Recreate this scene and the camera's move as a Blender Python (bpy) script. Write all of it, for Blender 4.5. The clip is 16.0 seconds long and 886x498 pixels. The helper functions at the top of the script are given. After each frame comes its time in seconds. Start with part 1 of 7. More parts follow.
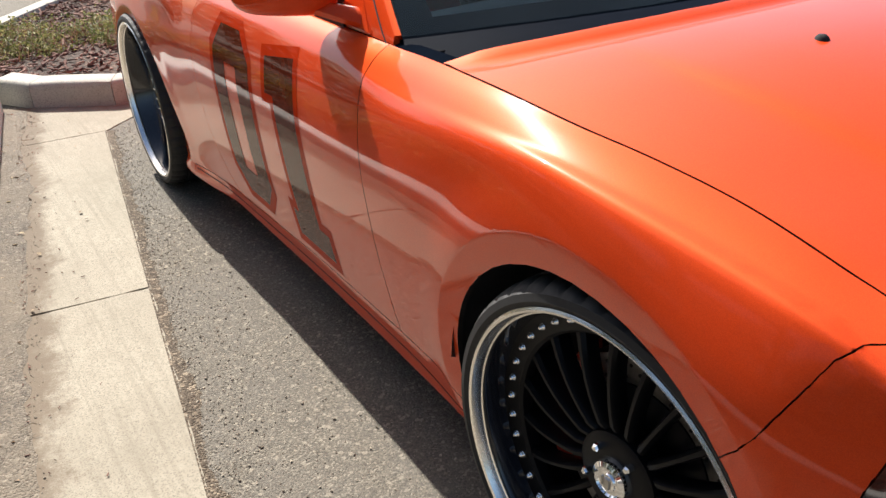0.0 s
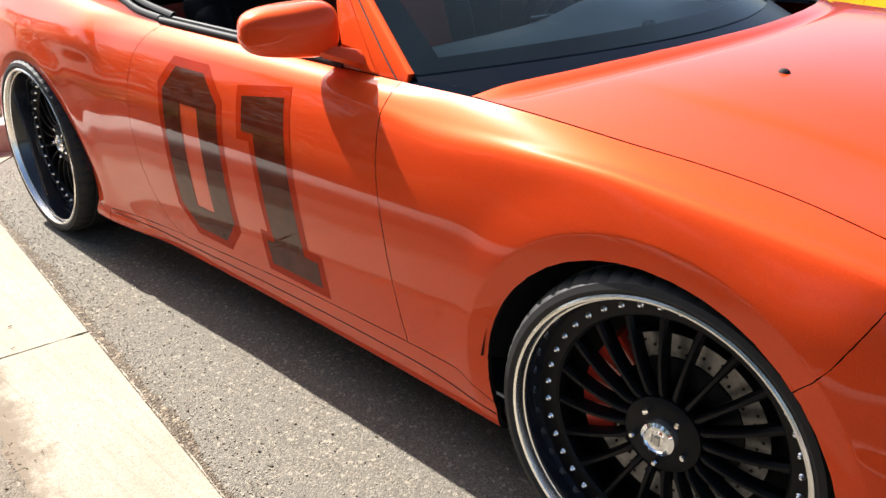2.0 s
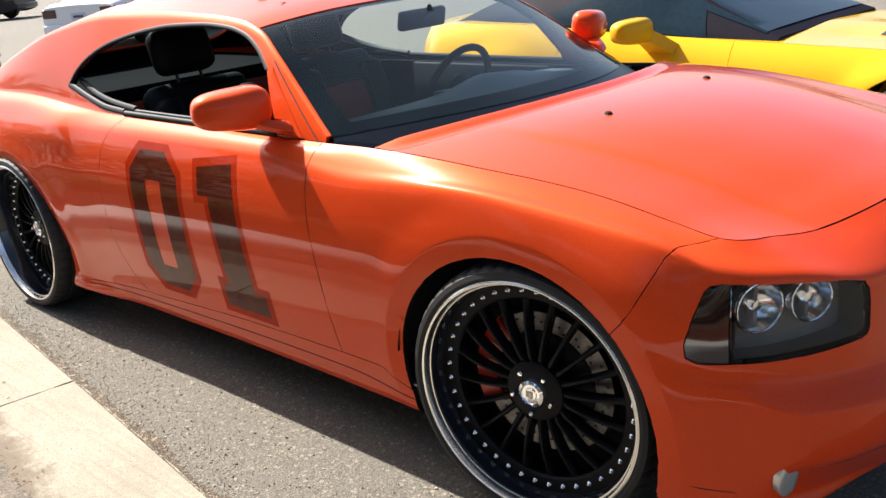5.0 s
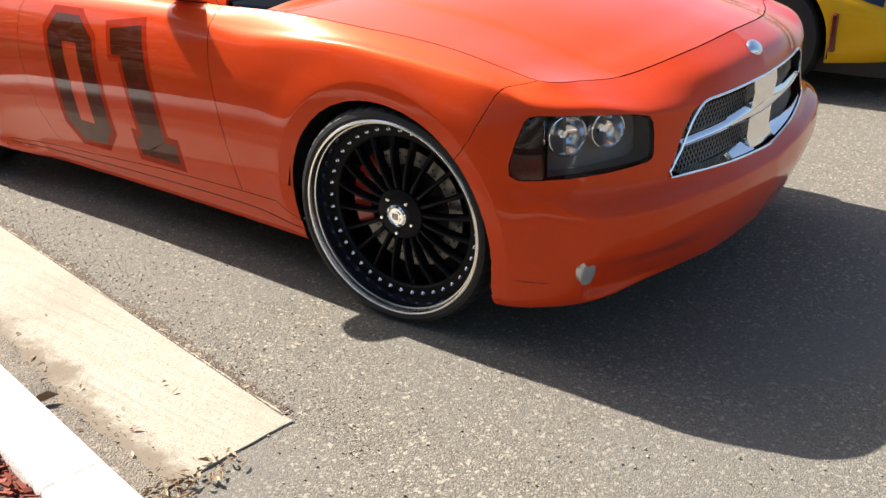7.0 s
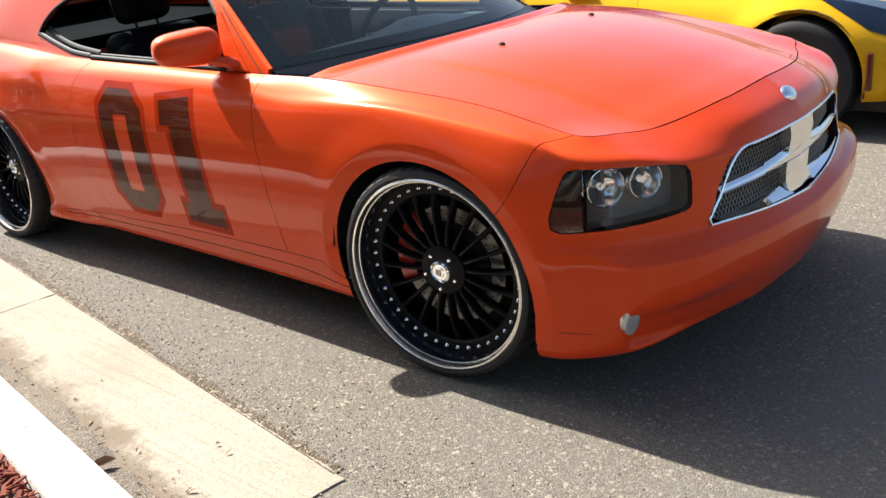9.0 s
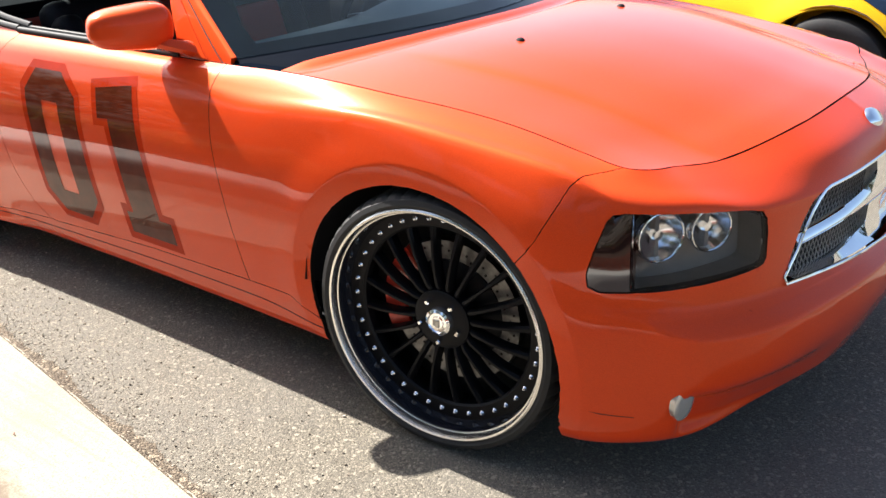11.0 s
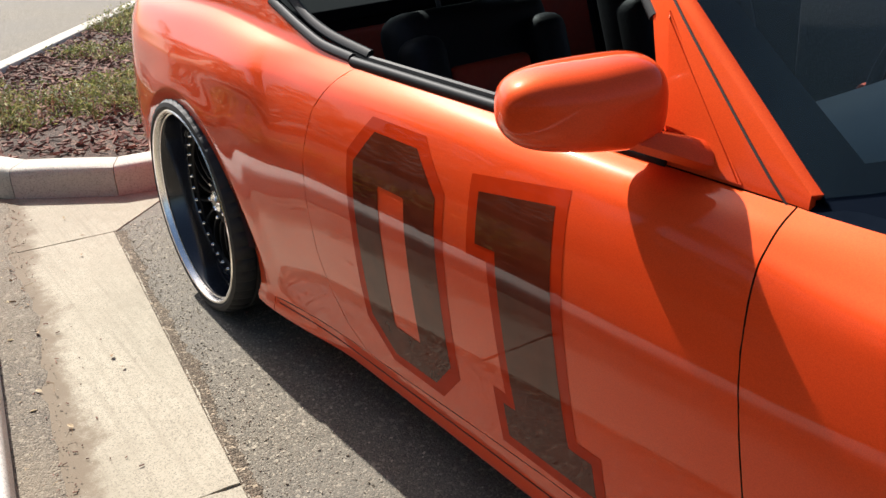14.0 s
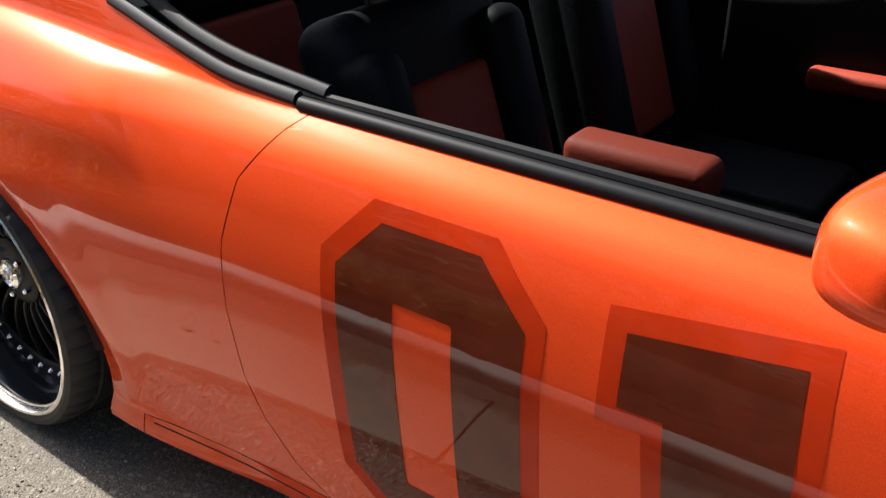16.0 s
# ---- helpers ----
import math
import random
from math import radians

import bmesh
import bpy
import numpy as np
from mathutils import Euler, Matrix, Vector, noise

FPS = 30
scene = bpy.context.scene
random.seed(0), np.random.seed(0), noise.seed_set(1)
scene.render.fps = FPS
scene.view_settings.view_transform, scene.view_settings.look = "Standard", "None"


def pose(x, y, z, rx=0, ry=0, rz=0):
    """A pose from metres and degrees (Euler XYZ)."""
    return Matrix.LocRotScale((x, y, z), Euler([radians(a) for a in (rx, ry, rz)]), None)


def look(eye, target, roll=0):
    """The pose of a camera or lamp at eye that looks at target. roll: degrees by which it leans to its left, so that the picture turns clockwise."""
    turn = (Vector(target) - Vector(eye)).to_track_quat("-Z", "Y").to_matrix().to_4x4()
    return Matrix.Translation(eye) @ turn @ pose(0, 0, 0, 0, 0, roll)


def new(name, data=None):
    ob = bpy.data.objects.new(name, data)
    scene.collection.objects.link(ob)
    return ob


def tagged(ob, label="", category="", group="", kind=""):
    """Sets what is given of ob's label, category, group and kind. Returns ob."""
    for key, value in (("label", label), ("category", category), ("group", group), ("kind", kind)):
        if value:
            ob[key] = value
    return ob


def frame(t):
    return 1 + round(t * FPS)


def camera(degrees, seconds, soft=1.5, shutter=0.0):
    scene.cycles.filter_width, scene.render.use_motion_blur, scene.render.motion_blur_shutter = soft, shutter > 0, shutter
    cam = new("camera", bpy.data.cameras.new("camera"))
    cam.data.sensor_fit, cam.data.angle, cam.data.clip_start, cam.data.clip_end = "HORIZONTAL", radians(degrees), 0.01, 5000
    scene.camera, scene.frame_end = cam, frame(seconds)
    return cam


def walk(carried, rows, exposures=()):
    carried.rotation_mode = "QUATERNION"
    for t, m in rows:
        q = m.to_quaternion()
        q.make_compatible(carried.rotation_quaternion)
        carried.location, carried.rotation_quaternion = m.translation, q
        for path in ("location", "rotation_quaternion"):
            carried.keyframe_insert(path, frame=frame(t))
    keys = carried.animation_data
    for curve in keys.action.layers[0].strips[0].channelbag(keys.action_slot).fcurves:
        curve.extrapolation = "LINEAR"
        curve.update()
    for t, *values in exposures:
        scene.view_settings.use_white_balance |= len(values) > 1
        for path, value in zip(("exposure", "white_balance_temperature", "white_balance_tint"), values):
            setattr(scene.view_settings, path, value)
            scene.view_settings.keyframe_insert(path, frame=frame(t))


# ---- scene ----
cam = camera(50.8, 16.0)
PATH = [
    (0, (1.005, -1.697, 1.46), (-0.585, -0.858, 0.585), -5.1),
    (0.5, (1.06, -1.945, 1.452), (-0.429, -0.968, 0.543), -6.0),
    (1, (0.974, -2.046, 1.459), (-0.423, -0.931, 0.561), -4.4),
    (1.5, (0.909, -2.142, 1.488), (-0.512, -1.017, 0.643), -3.8),
    (2, (0.885, -2.284, 1.522), (-0.457, -1.041, 0.715), -2.0),
    (2.5, (0.979, -2.385, 1.521), (-0.465, -1.221, 0.773), -3.7),
    (3, (1.218, -2.467, 1.538), (-0.28, -1.303, 0.906), -3.4),
    (3.5, (1.326, -2.515, 1.562), (-0.147, -1.309, 0.95), -3.9),
    (4, (1.374, -2.509, 1.553), (-0.041, -1.222, 0.971), -4.2),
    (4.2, (1.37, -2.504, 1.548), (0.003, -1.178, 0.937), -3.8),
    (6.3, (1.774, -2.933, 1.568), (0.461, -1.582, 0.897), -5.9),
    (6.5, (1.844, -2.939, 1.538), (0.54, -1.596, 0.835), -5.0),
    (7, (1.918, -2.967, 1.54), (0.758, -1.566, 0.707), -2.9),
    (7.5, (1.915, -2.983, 1.563), (0.671, -1.645, 0.75), -5.0),
    (8, (1.924, -2.988, 1.56), (0.691, -1.631, 0.761), -5.5),
    (8.5, (1.932, -3.001, 1.563), (0.683, -1.633, 0.809), -5.8),
    (9, (1.939, -2.994, 1.57), (0.688, -1.613, 0.844), -5.9),
    (9.2, (1.939, -2.996, 1.56), (0.69, -1.607, 0.844), -6.1),
    (11.5, (1.251, -2.389, 1.521), (0.073, -0.984, 0.722), -2.2),
    (12, (1.048, -2.203, 1.451), (-0.224, -0.853, 0.703), -1.4),
    (12.5, (0.737, -2.03, 1.468), (-0.559, -0.725, 0.682), -3.4),
    (13, (0.419, -1.841, 1.463), (-1.023, -0.683, 0.701), -3.3),
    (13.5, (0.206, -1.803, 1.463), (-1.28, -0.721, 0.675), -1.3),
    (14, (-0.113, -1.846, 1.46), (-1.65, -0.851, 0.657), -3.9),
    (14.5, (-0.386, -1.911, 1.523), (-1.827, -0.814, 0.674), -5.3),
    (15, (-0.649, -1.864, 1.514), (-1.898, -0.589, 0.611), -1.7),
    (15.5, (-0.813, -1.816, 1.526), (-1.906, -0.488, 0.504), -1.2),
    (16, (-1.048, -1.779, 1.491), (-2.102, -0.379, 0.528), -1.0),
]
walk(cam, [(t, look(e, g, r)) for t, e, g, r in PATH], [(0, 0.96, 6220, 10), (0.7, 1.30, 6220, 10), (1.5, 1.55, 6220, 10), (3.5, 1.28, 6220, 10), (7, 1.33, 6220, 10), (9, 1.35, 6220, 10), (11.5, 1.75, 6220, 10), (12.5, 1.62, 6220, 10), (13, 1.40, 6220, 10), (14, 1.00, 6220, 10), (15, 0.97, 6220, 10), (16, 1.30, 6220, 10)])

# ---- world, sun ----
world = bpy.data.worlds.new("world")
scene.world = world
world.use_nodes = True
wn = world.node_tree.nodes
sky = wn.new("ShaderNodeTexSky")
sky.sky_type = "NISHITA"
sky.sun_disc = False
SUN_EL, SUN_AZ = radians(44.3), radians(178)     # height, and the compass side it stands on
sky.sun_elevation, sky.sun_rotation = SUN_EL, radians(90) - SUN_AZ
sky.air_density, sky.dust_density = 1.0, 3.0
world.node_tree.links.new(sky.outputs[0], wn["Background"].inputs[0])
wn["Background"].inputs[1].default_value = 0.080
sun = new("sun", bpy.data.lights.new("sun", "SUN"))
sun.data.energy, sun.data.angle, sun.data.color = 5.0, radians(0.53), (1, 0.93, 0.84)
sun.matrix_world = look((math.cos(SUN_AZ) * math.cos(SUN_EL) * 20, math.sin(SUN_AZ) * math.cos(SUN_EL) * 20, math.sin(SUN_EL) * 20), (0, 0, 0))


# ---- materials ----
def mat(name, col, rough=0.5, metal=0.0, coat=0.0, vary=0.15, grain=30.0, stain=2.0, bump=0.0, col2=None, spec=0.5, trans=0.0):
    """A surface with colour variation at two scales and fine relief; grain and stain are frequencies per metre."""
    m = bpy.data.materials.new(name)
    m.use_nodes = True
    nt = m.node_tree
    b = nt.nodes["Principled BSDF"]
    b.inputs["Roughness"].default_value, b.inputs["Metallic"].default_value = rough, metal
    b.inputs["Coat Weight"].default_value, b.inputs["Coat Roughness"].default_value = coat, 0.03
    b.inputs["Specular IOR Level"].default_value = spec
    b.inputs["Transmission Weight"].default_value = trans
    co = nt.nodes.new("ShaderNodeTexCoord")
    n1, n2 = nt.nodes.new("ShaderNodeTexNoise"), nt.nodes.new("ShaderNodeTexNoise")
    for n, s, d in ((n1, grain, 4), (n2, stain, 5)):
        n.inputs["Scale"].default_value, n.inputs["Detail"].default_value = s, d
        nt.links.new(co.outputs["Object"], n.inputs["Vector"])
    add = nt.nodes.new("ShaderNodeMath")
    add.operation = "ADD"
    nt.links.new(n1.outputs["Fac"], add.inputs[0])
    nt.links.new(n2.outputs["Fac"], add.inputs[1])
    ramp = nt.nodes.new("ShaderNodeMapRange")
    ramp.inputs["From Min"].default_value, ramp.inputs["From Max"].default_value = 0.7, 1.3
    nt.links.new(add.outputs[0], ramp.inputs["Value"])
    mix = nt.nodes.new("ShaderNodeMix")
    mix.data_type = "RGBA"
    lo = col2 or tuple(c * (1 - vary) for c in col)
    hi = col if col2 else tuple(min(1, c * (1 + vary)) for c in col)
    mix.inputs["A"].default_value, mix.inputs["B"].default_value = (*lo, 1), (*hi, 1)
    nt.links.new(ramp.outputs[0], mix.inputs["Factor"])
    nt.links.new(mix.outputs["Result"], b.inputs["Base Color"])
    if bump:
        bp = nt.nodes.new("ShaderNodeBump")
        bp.inputs["Strength"].default_value, bp.inputs["Distance"].default_value = min(1, bump), 0.004
        nt.links.new(n1.outputs["Fac"], bp.inputs["Height"])
        nt.links.new(bp.outputs[0], b.inputs["Normal"])
    return m


def glass_mat(name, tint, gloss_rough=0.0, dust=0.0, ior=1.5):
    """A thin pane: what lies behind is dimmed by the tint, gloss grows by Fresnel."""
    m = bpy.data.materials.new(name)
    m.use_nodes = True
    nt = m.node_tree
    nt.nodes.remove(nt.nodes["Principled BSDF"])
    out = nt.nodes["Material Output"]
    tr, gl, fr, mx = (nt.nodes.new("ShaderNode" + k) for k in ("BsdfTransparent", "BsdfGlossy", "Fresnel", "MixShader"))
    tr.inputs["Color"].default_value = (*tint, 1)
    gl.inputs["Roughness"].default_value = gloss_rough
    fr.inputs["IOR"].default_value = ior
    mx.inputs[0].default_value = 0.06
    if ior:
        nt.links.new(fr.outputs[0], mx.inputs[0])
    nt.links.new(tr.outputs[0], mx.inputs[1])
    nt.links.new(gl.outputs[0], mx.inputs[2])
    nt.links.new(mx.outputs[0], out.inputs["Surface"])
    if dust:   # a thin film of dust with specks and wiped patches
        co, n1, n2, pr, rg, df, md = (nt.nodes.new("ShaderNode" + k) for k in ("TexCoord", "TexNoise", "TexNoise", "Math", "MapRange", "BsdfDiffuse", "MixShader"))
        n1.inputs["Scale"].default_value, n2.inputs["Scale"].default_value = 3.0, 160.0
        n1.inputs["Detail"].default_value = n2.inputs["Detail"].default_value = 5
        pr.operation = "MULTIPLY"
        df.inputs["Color"].default_value = (0.30, 0.48, 0.56, 1)
        for n in (n1, n2):
            nt.links.new(co.outputs["Object"], n.inputs["Vector"])
        nt.links.new(n1.outputs["Fac"], pr.inputs[0])
        nt.links.new(n2.outputs["Fac"], pr.inputs[1])
        nt.links.new(pr.outputs[0], rg.inputs["Value"])
        rg.inputs["From Min"].default_value, rg.inputs["From Max"].default_value = 0.12, 0.42
        rg.inputs["To Min"].default_value, rg.inputs["To Max"].default_value = 0.3 * dust, 1.9 * dust
        nt.links.new(rg.outputs[0], md.inputs[0])
        nt.links.new(tr.outputs[0], md.inputs[1])
        nt.links.new(df.outputs[0], md.inputs[2])
        nt.links.new(md.outputs[0], mx.inputs[1])
    return m


def car_paint(name, deep, flake, glint, share_=0.25, coat=0.9, ior=1.5):
    """Pearl paint: flakes that scatter their own tint under a clear coat, with slight orange peel."""
    m = bpy.data.materials.new(name)
    m.use_nodes = True
    nt = m.node_tree
    b = nt.nodes["Principled BSDF"]
    b.inputs["Roughness"].default_value, b.inputs["Specular IOR Level"].default_value = 0.30, 0.03
    b2 = nt.nodes.new("ShaderNodeBsdfPrincipled")
    b2.inputs["Roughness"].default_value, b2.inputs["Metallic"].default_value = 0.63, 1.0
    b2.inputs["Specular Tint"].default_value = (*(min(1, c * 1.3) for c in glint), 1)
    b2.inputs["Base Color"].default_value = (*glint, 1)
    for k in (b, b2):
        k.inputs["Coat Weight"].default_value, k.inputs["Coat IOR"].default_value = coat, ior
    lw, lr = nt.nodes.new("ShaderNodeLayerWeight"), nt.nodes.new("ShaderNodeMapRange")
    lw.inputs["Blend"].default_value = 0.5
    for key, value in (("From Min", 0.32), ("From Max", 0.70), ("To Min", 0.29 * coat), ("To Max", coat)):
        lr.inputs[key].default_value = value
    nt.links.new(lw.outputs["Facing"], lr.inputs["Value"])
    for k in (b, b2):
        nt.links.new(lr.outputs[0], k.inputs["Coat Weight"])
    ms = nt.nodes.new("ShaderNodeMixShader")
    ms.inputs[0].default_value = share_
    nt.links.new(b.outputs[0], ms.inputs[1])
    nt.links.new(b2.outputs[0], ms.inputs[2])
    nt.links.new(ms.outputs[0], nt.nodes["Material Output"].inputs["Surface"])
    co, vo, ns = (nt.nodes.new("ShaderNode" + k) for k in ("TexCoord", "TexVoronoi", "TexNoise"))
    vo.inputs["Scale"].default_value, ns.inputs["Scale"].default_value = 900, 1.7
    ns.inputs["Detail"].default_value = 4
    mp = nt.nodes.new("ShaderNodeMapRange")
    mp.inputs["To Max"].default_value = 0.75
    mix = nt.nodes.new("ShaderNodeMix")
    mix.data_type = "RGBA"
    mix.inputs["A"].default_value, mix.inputs["B"].default_value = (*deep, 1), (*flake, 1)
    sep = nt.nodes.new("ShaderNodeSeparateColor")
    for n in (vo, ns):
        nt.links.new(co.outputs["Object"], n.inputs["Vector"])
    nt.links.new(vo.outputs["Color"], sep.inputs[0])
    nt.links.new(sep.outputs[0], mp.inputs["Value"])
    nt.links.new(mp.outputs[0], mix.inputs["Factor"])
    nt.links.new(mix.outputs["Result"], b.inputs["Base Color"])
    rr = nt.nodes.new("ShaderNodeMapRange")
    rr.inputs["To Min"].default_value, rr.inputs["To Max"].default_value = 0.014, 0.040   # dust and wiping marks in the coat
    nt.links.new(ns.outputs["Fac"], rr.inputs["Value"])
    for k in (b, b2):
        nt.links.new(rr.outputs[0], k.inputs["Coat Roughness"])
    return m


ORANGE = car_paint("orange_pearl_paint", (0.56, 0.027, 0.0032), (0.71, 0.053, 0.0075), (1.0, 0.32, 0.095), 0.115, 1.0, 1.5)
YELLOW = car_paint("yellow_paint", (0.66, 0.35, 0.006), (0.72, 0.42, 0.012), (0.9, 0.6, 0.05), 0.1)
WHITE_PAINT = car_paint("white_car_paint", (0.75, 0.75, 0.75), (0.8, 0.8, 0.8), (0.8, 0.8, 0.8), 0.05)
BLACK_PAINT = car_paint("black_car_paint", (0.012, 0.012, 0.016), (0.02, 0.02, 0.025), (0.1, 0.1, 0.12), 0.05)
RUBBER = mat("tyre_rubber", (0.012, 0.012, 0.012), 0.68, vary=0.3, grain=60, bump=0.15)
TRIM = mat("black_rubber_trim", (0.008, 0.0085, 0.010), 0.55, vary=0.3, grain=80, spec=0.15)
FRIT = mat("black_ceramic_border", (0.005, 0.008, 0.014), 0.3, vary=0.1, spec=0.1)
MATT_BLACK = mat("matt_black_border", (0.004, 0.006, 0.010), 0.9, spec=0.0)
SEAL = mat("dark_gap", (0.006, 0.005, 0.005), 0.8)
PLASTIC = mat("black_plastic", (0.012, 0.012, 0.014), 0.5, vary=0.3)
CHROME = mat("chrome", (0.86, 0.87, 0.88), 0.04, metal=1.0, vary=0.04)
REFLECTOR = mat("lamp_reflector", (0.95, 0.955, 0.96), 0.17, metal=1.0, vary=0.05)
BARREL = mat("polished_black_barrel", (0.012, 0.013, 0.018), 0.10, vary=0.15, spec=0.7)
POLISHED = mat("polished_lip", (0.86, 0.84, 0.80), 0.24, metal=1.0, vary=0.08)
GLOSS_BLACK = mat("gloss_black_wheel", (0.004, 0.004, 0.005), 0.45, coat=0.0, vary=0.2, spec=0.18)
STEEL = mat("brushed_steel", (0.45, 0.44, 0.42), 0.35, metal=1.0, vary=0.2, grain=120)
RED_PAINT = mat("red_caliper_paint", (0.62, 0.04, 0.018), 0.3, coat=0.4)
LEATHER = mat("black_leather", (0.006, 0.006, 0.007), 0.62, vary=0.25, grain=90, bump=0.2, spec=0.2)
ORANGE_LEATHER = mat("orange_leather", (0.30, 0.028, 0.006), 0.7, vary=0.15, grain=90, bump=0.2)
CARPET = mat("black_carpet", (0.008, 0.008, 0.009), 0.95, vary=0.4, grain=200, spec=0.08)
DASH = mat("grey_dash_plastic", (0.048, 0.080, 0.094), 0.55, vary=0.15, grain=200, bump=0.1)
BEZEL = mat("smoked_lamp_bezel", (0.19, 0.172, 0.155), 0.6, vary=0.1)
MARKER = mat("dark_marker_lens", (0.02, 0.006, 0.004), 0.08, coat=1.0)
DECAL_DARK = mat("black_number_film", (0.095, 0.017, 0.007), 0.5, coat=0.6, vary=0.25, grain=14, spec=0.0)
DECAL_EDGE = mat("brown_number_film", (0.44, 0.030, 0.005), 0.5, coat=0.3, vary=0.15, grain=14, spec=0.0)
WINDSHIELD = glass_mat("windshield_glass", (0.70, 0.82, 0.84), dust=0.017, ior=1.27)
CLEAR = glass_mat("clear_lens", (0.96, 0.96, 0.96), ior=1.3)
REAR_GLASS = glass_mat("rear_window_glass", (0.40, 0.47, 0.47), ior=0)

# ---- the orange coupe: shape of its skin ----
# q runs along the car: x on the flank, then arc length round the nose (q > 0.34) and the tail (q < -3.5)
def curve(pairs):
    xs, ys = np.array([p[0] for p in pairs], float), np.array([p[1] for p in pairs], float)
    h, dl = np.diff(xs), np.diff(ys) / np.diff(xs)
    d = np.concatenate([[dl[0]], np.where(dl[:-1] * dl[1:] > 0, 2 * dl[:-1] * dl[1:] / (dl[:-1] + dl[1:] + 1e-12), 0), [dl[-1]]])

    def at(q):
        q = np.clip(np.asarray(q, float), xs[0], xs[-1])
        i = np.clip(np.searchsorted(xs, q, "right") - 1, 0, len(xs) - 2)
        t = (q - xs[i]) / h[i]
        return ((1 + 2 * t) * (1 - t) ** 2 * ys[i] + t * (1 - t) ** 2 * h[i] * d[i]
                + t * t * (3 - 2 * t) * ys[i + 1] + t * t * (t - 1) * h[i] * d[i + 1])
    return at


def blur(a, sigma):
    n = int(sigma * 3) + 1
    k = np.exp(-0.5 * (np.arange(-n, n + 1) / sigma) ** 2)
    p = np.pad(a, [(n, n)] + [(0, 0)] * (a.ndim - 1), mode="reflect", reflect_type="odd")
    return sum(w * p[i:i + len(a)] for i, w in enumerate(k / k.sum()))


NOSE = [(0.34, 0.947), (0.47, 0.93), (0.585, 0.893), (0.70, 0.815), (0.79, 0.67), (0.85, 0.46), (0.89, 0.22), (0.90, 0.0)]
TAIL = [(-3.5, 0.915), (-3.70, 0.870), (-3.87, 0.79), (-3.99, 0.66), (-4.07, 0.42), (-4.10, 0.0)]


def arc(points, sign):
    q, out = points[0][0], []
    for i, p in enumerate(points):
        if i:
            q += sign * math.dist(p, points[i - 1])
        out.append((q, *p))
    return out


PLAN = arc(TAIL, -1)[::-1] + [(q, q, w) for q, w in ((-3.05, 0.937), (-2.6, 0.935), (-2.2, 0.925), (-1.6, 0.925), (-1.0, 0.93), (-0.5, 0.94), (0.0, 0.948))] + arc(NOSE, 1)
QMIN, QMAX = PLAN[0][0], PLAN[-1][0]
STEP = 0.01
QS = np.arange(QMIN, QMAX + STEP, STEP)
PX = blur(curve([(p[0], p[1]) for p in PLAN])(QS), 5)
PY = blur(curve([(p[0], p[2]) for p in PLAN])(QS), 5)
TX, TY = np.gradient(PX), np.gradient(PY)
NX, NY = -TY / np.hypot(TX, TY), TX / np.hypot(TX, TY)
